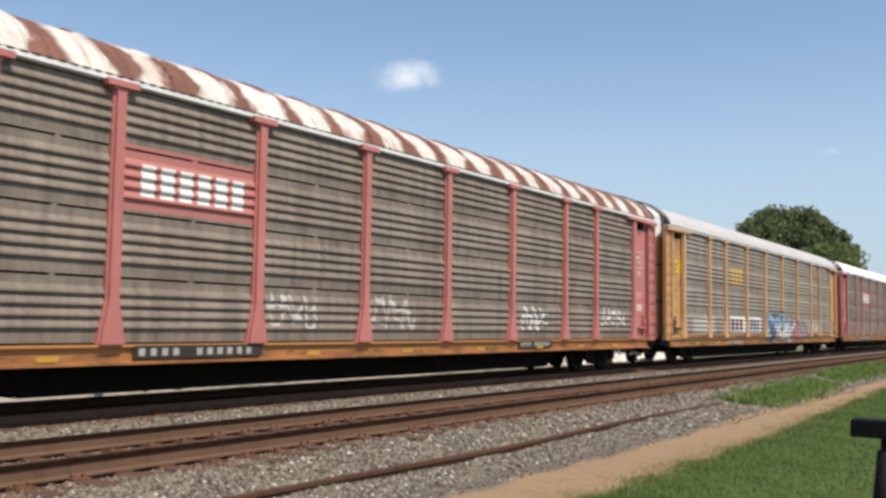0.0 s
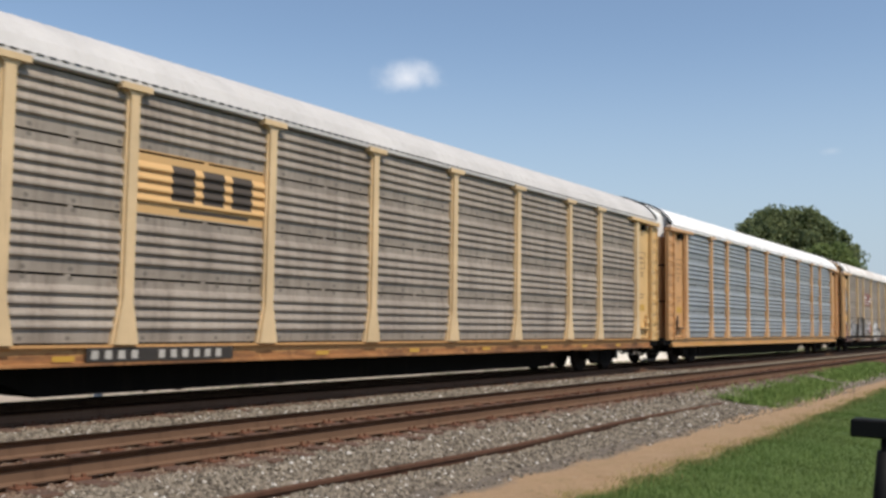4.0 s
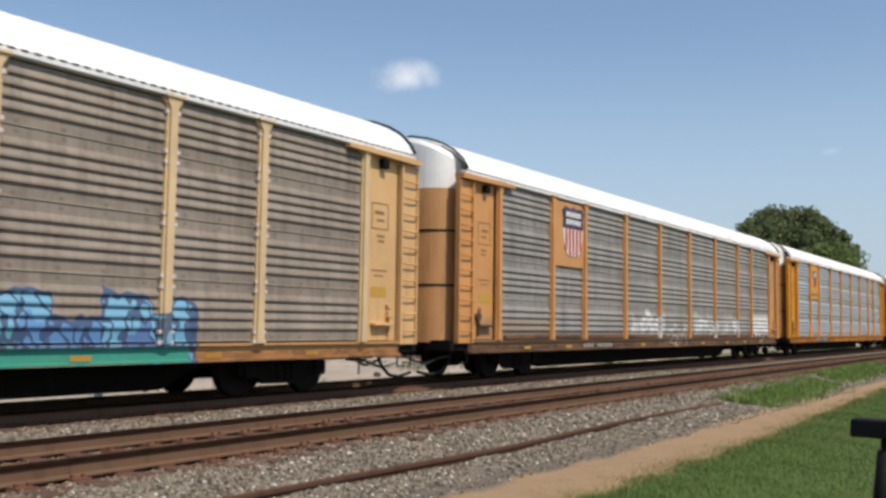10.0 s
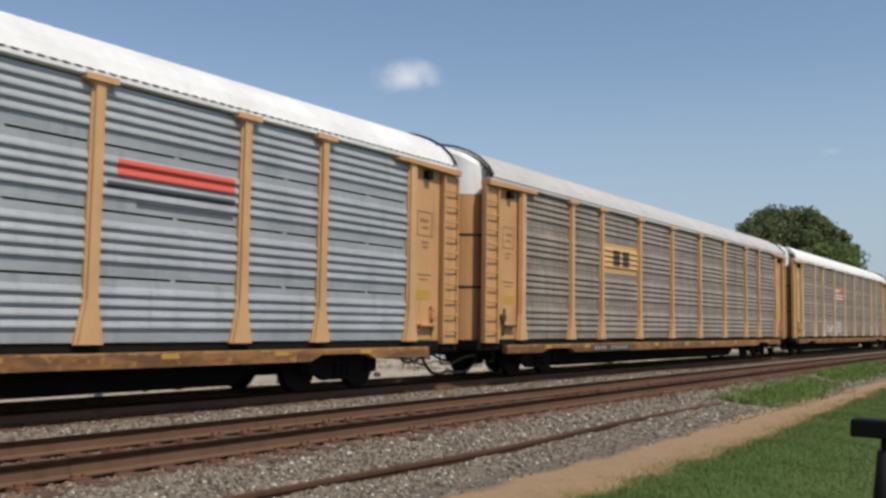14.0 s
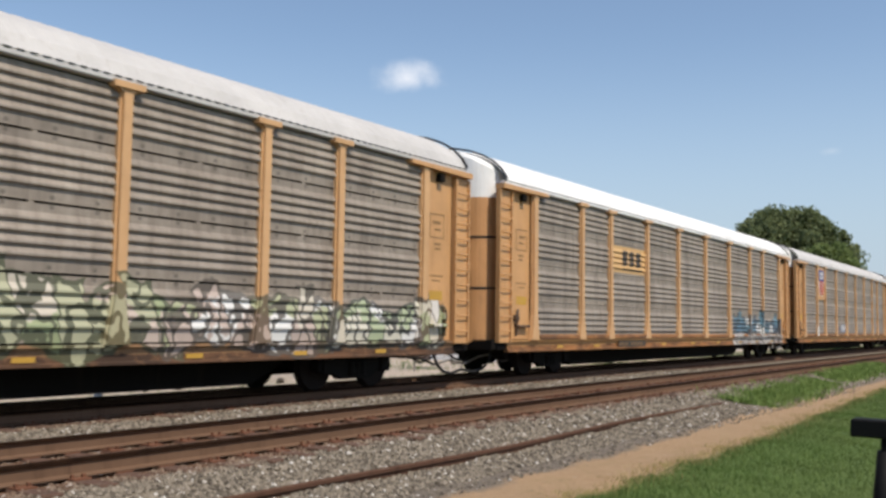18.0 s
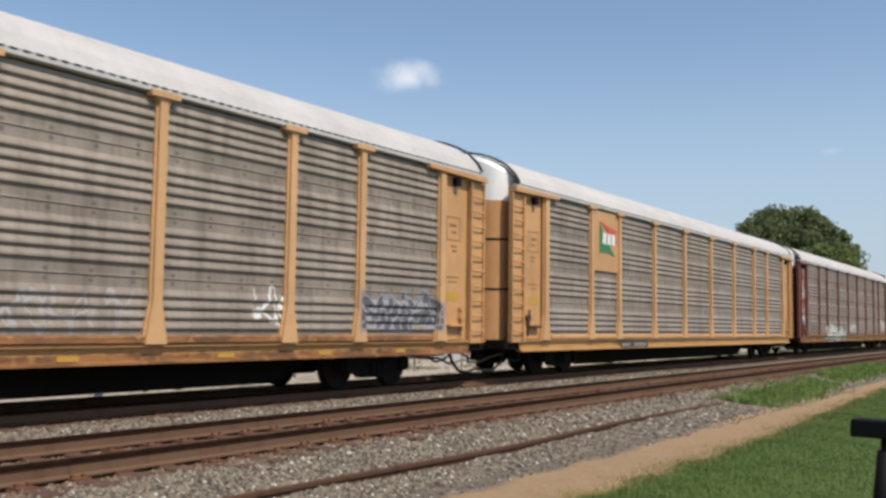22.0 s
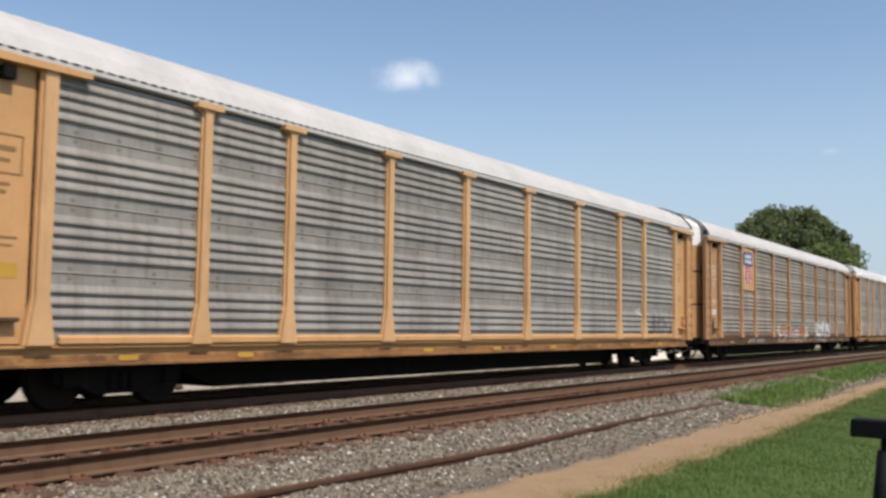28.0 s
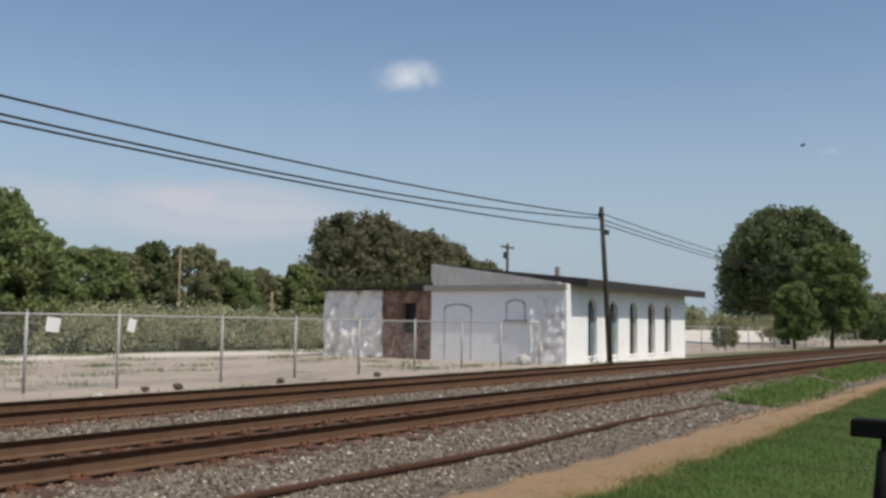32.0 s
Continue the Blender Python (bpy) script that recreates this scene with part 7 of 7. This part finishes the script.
# place of each wagon's first panel line at the start of the clip, then its make
X0 = 32.48
TRAIN = [
    (-28.22, dict(style="A", post="flared", body=PINK, end_mat=PINK, panels=OLD, roof=RUSTROOF, rail_mat=WHITE, cap=CAPWHITE, sill=SILLRUST, ribs="wide", label="faded pink auto rack wagon with a rust-striped white roof")),
    (0.41, dict(style="B", post="flared", body=TAN, end_mat=ENDBROWN, panels=WORN, roof=GREYROOF, cap=CAPWHITE, sill=SILLOLD, label="tan auto rack wagon, graffiti along its grey side")),
    (29.20, dict(style="A", post="flared", post_mat=PINKPOST, body=PINK, end_mat=PINK, panels=OLD, roof=STREAKROOF, cap=CAPWHITE, sill=SILLOLD, label="faded pink auto rack wagon with sooty side panels")),
    (58.22, dict(style="A", post="flared", body=LEMON, end_mat=TAN, post_mat=POSTCREAM, panels=WORN, roof=GREYROOF, cap=CAPWHITE, sill=SILLOLD, label="lemon yellow auto rack wagon with worn steel panels")),
    (86.84, dict(style="A", post="flared", body=TAN, end_mat=ENDBROWN, panels=DULLZINC, roof=WHITE, cap=CAPWHITE, sill=SILLCLEAN, label="tan auto rack wagon with bright galvanised panels")),
    (115.86, dict(style="C", post="thin", post_mat=POSTCREAM, body=PALE, end_mat=TAN, panels=BROWNED, roof=PATCHROOF, cap=PALE, sill=SILLDARK, low=True, label="pale yellow auto rack wagon, pale graffiti along the base")),
    (144.82, dict(style="C", post="studded", body=MAROON, end_mat=MAROON, panels=MAROONED, roof=GREYROOF, cap=CAPWHITE, sill=SILLOLD, label="maroon auto rack wagon with grimy brown panels")),
    (173.75, dict(style="C", post="studded", body=PALE, end_mat=TAN, post_mat=POSTCREAM, panels=BROWNED, roof=WHITE, cap=CAPWHITE, sill=SILLOLD, label="pale yellow auto rack wagon with bright graffiti")),
    (203.00, dict(style="B", post="thin", body=ORANGE, end_mat=ENDBROWN, panels=LIGHT, roof=WHITE, cap=CAPWHITE, sill=SILLDARK, label="orange-yellow auto rack wagon with a shield emblem")),
    (232.29, dict(style="A", post="flared", body=GOLD, end_mat=ORANGE, panels=BRIGHT, roof=WHITE, cap=CAPWHITE, sill=SILLGOLD, label="bright gold auto rack wagon with silver panels")),
    (261.52, dict(style="A", post="flared", body=TAN, end_mat=ENDBROWN, panels=BRIGHT, roof=WHITE, cap=CAPWHITE, sill=SILLTAN, low=True, label="tan auto rack wagon with silver panels and a red stripe")),
    (290.35, dict(style="B", post="flared", body=TAN, end_mat=ENDBROWN, panels=WORN, roof=GREYROOF, cap=CAPWHITE, sill=SILLTAN, low=True, label="tan auto rack wagon with a yellow emblem board")),
    (319.52, dict(style="C", post="flared", body=PALE, end_mat=TAN, post_mat=POSTCREAM, panels=BROWNED, roof=WHITE, cap=CAPWHITE, sill=SILLTAN, low=True, label="pale yellow auto rack wagon with dark brown panels")),
    (348.19, dict(style="A", post="flared", body=TAN, end_mat=ENDBROWN, panels=WORN, roof=GREYROOF, cap=CAPWHITE, sill=SILLDARK, label="tan auto rack wagon with a teal graffiti band")),
    (377.20, dict(style="B", post="flared", body=TAN, end_mat=ENDBROWN, panels=WORN, roof=WHITE, cap=CAPWHITE, sill=SILLOLD, label="tan auto rack wagon with blue and white graffiti")),
    (406.24, dict(style="B", post="flared", body=TAN, end_mat=TAN, panels=WORN, roof=GREYROOF, cap=CAPWHITE, sill=SILLOLD, label="tan auto rack wagon with a blue shield emblem")),
    (435.05, dict(style="B", post="flared", body=TAN, end_mat=TAN, panels=WORN, roof=GREYROOF, cap=CAPWHITE, sill=SILLOLD, label="tan auto rack wagon with shield emblem and faint graffiti")),
    (464.02, dict(style="B", post="flared", body=TAN, end_mat=ENDBROWN, panels=WORN, roof=GREYROOF, cap=CAPWHITE, sill=SILLCLEAN, label="tan auto rack wagon with a red and green emblem")),
    (492.99, dict(style="B", post="flared", post_mat=DULLBROWN, body=BROWN, end_mat=BROWN, panels=BROWNGREY, roof=GREYROOF, cap=CAPWHITE, sill=SILLTAN, label="oxide brown auto rack wagon with white graffiti")),
    (521.80, dict(style="A", post="flared", post_mat=DULLBROWN, body=BROWN, end_mat=BROWN, panels=AGED, roof=HALFROOF, rail_mat=BROWN, cap=CAPWHITE, sill=SILLYEL, ribs="wide", panel_fn=lambda bay, row: NEWER if bay in (5, 6) and row == 1 else None, label="oxide brown auto rack wagon with a half rusted roof")),
    (550.67, dict(style="B", post="flared", body=TAN, end_mat=ENDBROWN, panels=WORN, roof=GREYROOF, cap=CAPWHITE, sill=SILLTAN, label="tan auto rack wagon with grey and white graffiti")),
    (578.83, dict(style="B", post="flared", body=TAN, end_mat=ENDBROWN, panels=LIGHT, roof=GREYROOF, cap=CAPWHITE, sill=SILLTAN, label="plain tan auto rack wagon with grey panels")),
    (607.95, dict(style="B", post="flared", body=DUSTYTAN, end_mat=ENDBROWN, panels=WORN, roof=GREYROOF, cap=CAPWHITE, sill=SILLDARK, label="tan auto rack wagon with shield emblem and red-green graffiti")),
    (636.66, dict(style="B", post="flared", body=TAN, end_mat=TAN, panels=LIGHT, roof=WHITE, ribs="deep", cap=CAPWHITE, sill=SILLTAN, low=True, label="tan auto rack wagon, the last of the train")),
]
for i, (shift, make) in enumerate(TRAIN):
    grime = {"B": 0.7, "A": 0.6, "C": 0.65}[make["style"]] * (0.35 if make["panels"] in (BRIGHT, DULLZINC) else 1.0)
    soot = [("soot", (-HALF, grime, 0.92, EAVE), ((0.13, 0.13, 0.13) if make["panels"] in (BRIGHT, DULLZINC) else (0.075, 0.052, 0.04),), i)]
    wagon = auto_rack(marks=soot + MARKS.get(i - 1, []), extra=EXTRA.get(i - 1), **make)
    start = X0 + shift + HALF
    wagon.location = (start, TRACK_Y, 0)
    CARS.append((wagon, start))

TRACKS = []
for ys, label in ((RAILS_NEAR, "empty near railway track with rusty rails"), (RAILS_FAR, "far railway track that carries the train")):
    TRACKS.append(build_track(ys, label))


# ties under the rails, with a plate under each rail
bm = bmesh.new()
box(bm, -0.11, 0.11, -1.30, 1.30, -0.16, 0.0)
TIE_MESH = mesh_of(bm, "tie", bevel=0.012)
bm = bmesh.new()
box(bm, -0.095, 0.095, -0.18, 0.18, 0.0, 0.014)
for dx, dy in ((-0.06, -0.10), (0.06, -0.10), (-0.06, 0.10), (0.06, 0.10)):
    box(bm, dx - 0.014, dx + 0.014, dy - 0.014, dy + 0.014, 0.014, 0.045)
PLATE_MESH = mesh_of(bm, "tie_plate")
rng = np.random.default_rng(50)
for ys, track, x0, count in ((RAILS_NEAR, TRACKS[0], 2.0, 90), (RAILS_FAR, TRACKS[1], 5.0, 90)):
    mid = sum(ys) / 2
    for i in range(count):
        x = x0 + i * 0.53 + rng.normal() * 0.03
        t = piece("tie", TIE_MESH, TIE, track, pose(x, mid + rng.normal() * 0.05, -0.187 + rng.normal() * 0.006, 0, 0, rng.normal() * 1.2))
        for y in ys:
            piece("tie_plate", PLATE_MESH, PLATE, t, (0, y - mid, 0))
    bm = bmesh.new()
    for i in range(count, count + 260):
        x = x0 + i * 0.53
        box(bm, x - 0.11, x + 0.11, mid - 1.30, mid + 1.30, -0.34, -0.187)
    far_ties = part("far_ties", bm, TIE, track)
    far_ties["kind"] = "stuff"


# ---------------------------------------------------------------- movement
def motions():
    for wagon, start in CARS:
        walk(wagon, [(0.0, pose(start, TRACK_Y, 0)), (32.0, pose(start - SPEED * 32.0, TRACK_Y, 0))])
        # the wheels roll while the wagon passes
        first = max(0, int((start - 62.0) / SPEED * FPS))
        last = min(32 * FPS, int((start + 4.0) / SPEED * FPS))
        turn = math.degrees(SPEED / 0.457 / FPS)
        for bogie in wagon.children:
            for ws in bogie.children:
                if ws.name.startswith("wheelset"):
                    x, y, z = ws.location
                    rows = [(i / FPS, pose(x, y, z, 0, -turn * (i - first), 0)) for i in range(first, last + 1)]
                    if first > 0:
                        rows.insert(0, (0.0, pose(x, y, z)))
                    if last < 32 * FPS:
                        rows.append((32.0, rows[-1][1]))
                    walk(ws, rows)
    up_, side_ = BIRDS
    walk(up_, [(0.0, pose(42.3, 1.5, 3.0, 0, 0, 90)), (31.2, pose(42.0, 3.0, 3.2, 0, 0, 90)), (31.4, pose(41.6, 5.6, 4.4, 0, -30, 95)), (31.5, pose(41.35, 7.34, 6.32, 0, -60, 95)),
               (31.6, pose(41.21, 8.13, 9.03, 0, -65, 60)), (31.7, pose(41.35, 7.34, 12.43, 0, -60, 10)), (31.9, pose(41.5, 6.1, 16.5, 0, -50, 0)), (32.0, pose(41.5, 5.6, 18.3, 0, -45, 0))])
    walk(side_, [(0.0, pose(42.0, 0.5, 10.6, 0, 0, 90)), (31.4, pose(41.9, 3.4, 10.2, 0, 0, 92)), (31.6, pose(41.55, 5.9, 9.85, 0, 0, 95)), (31.7, pose(41.39, 7.14, 9.59, 0, 5, 98)),
                 (31.8, pose(41.15, 8.39, 9.46, 0, 8, 100)), (31.9, pose(41.01, 9.08, 9.08, 0, 15, 110)), (32.0, pose(40.99, 9.15, 8.78, 0, 20, 120))])


motions()
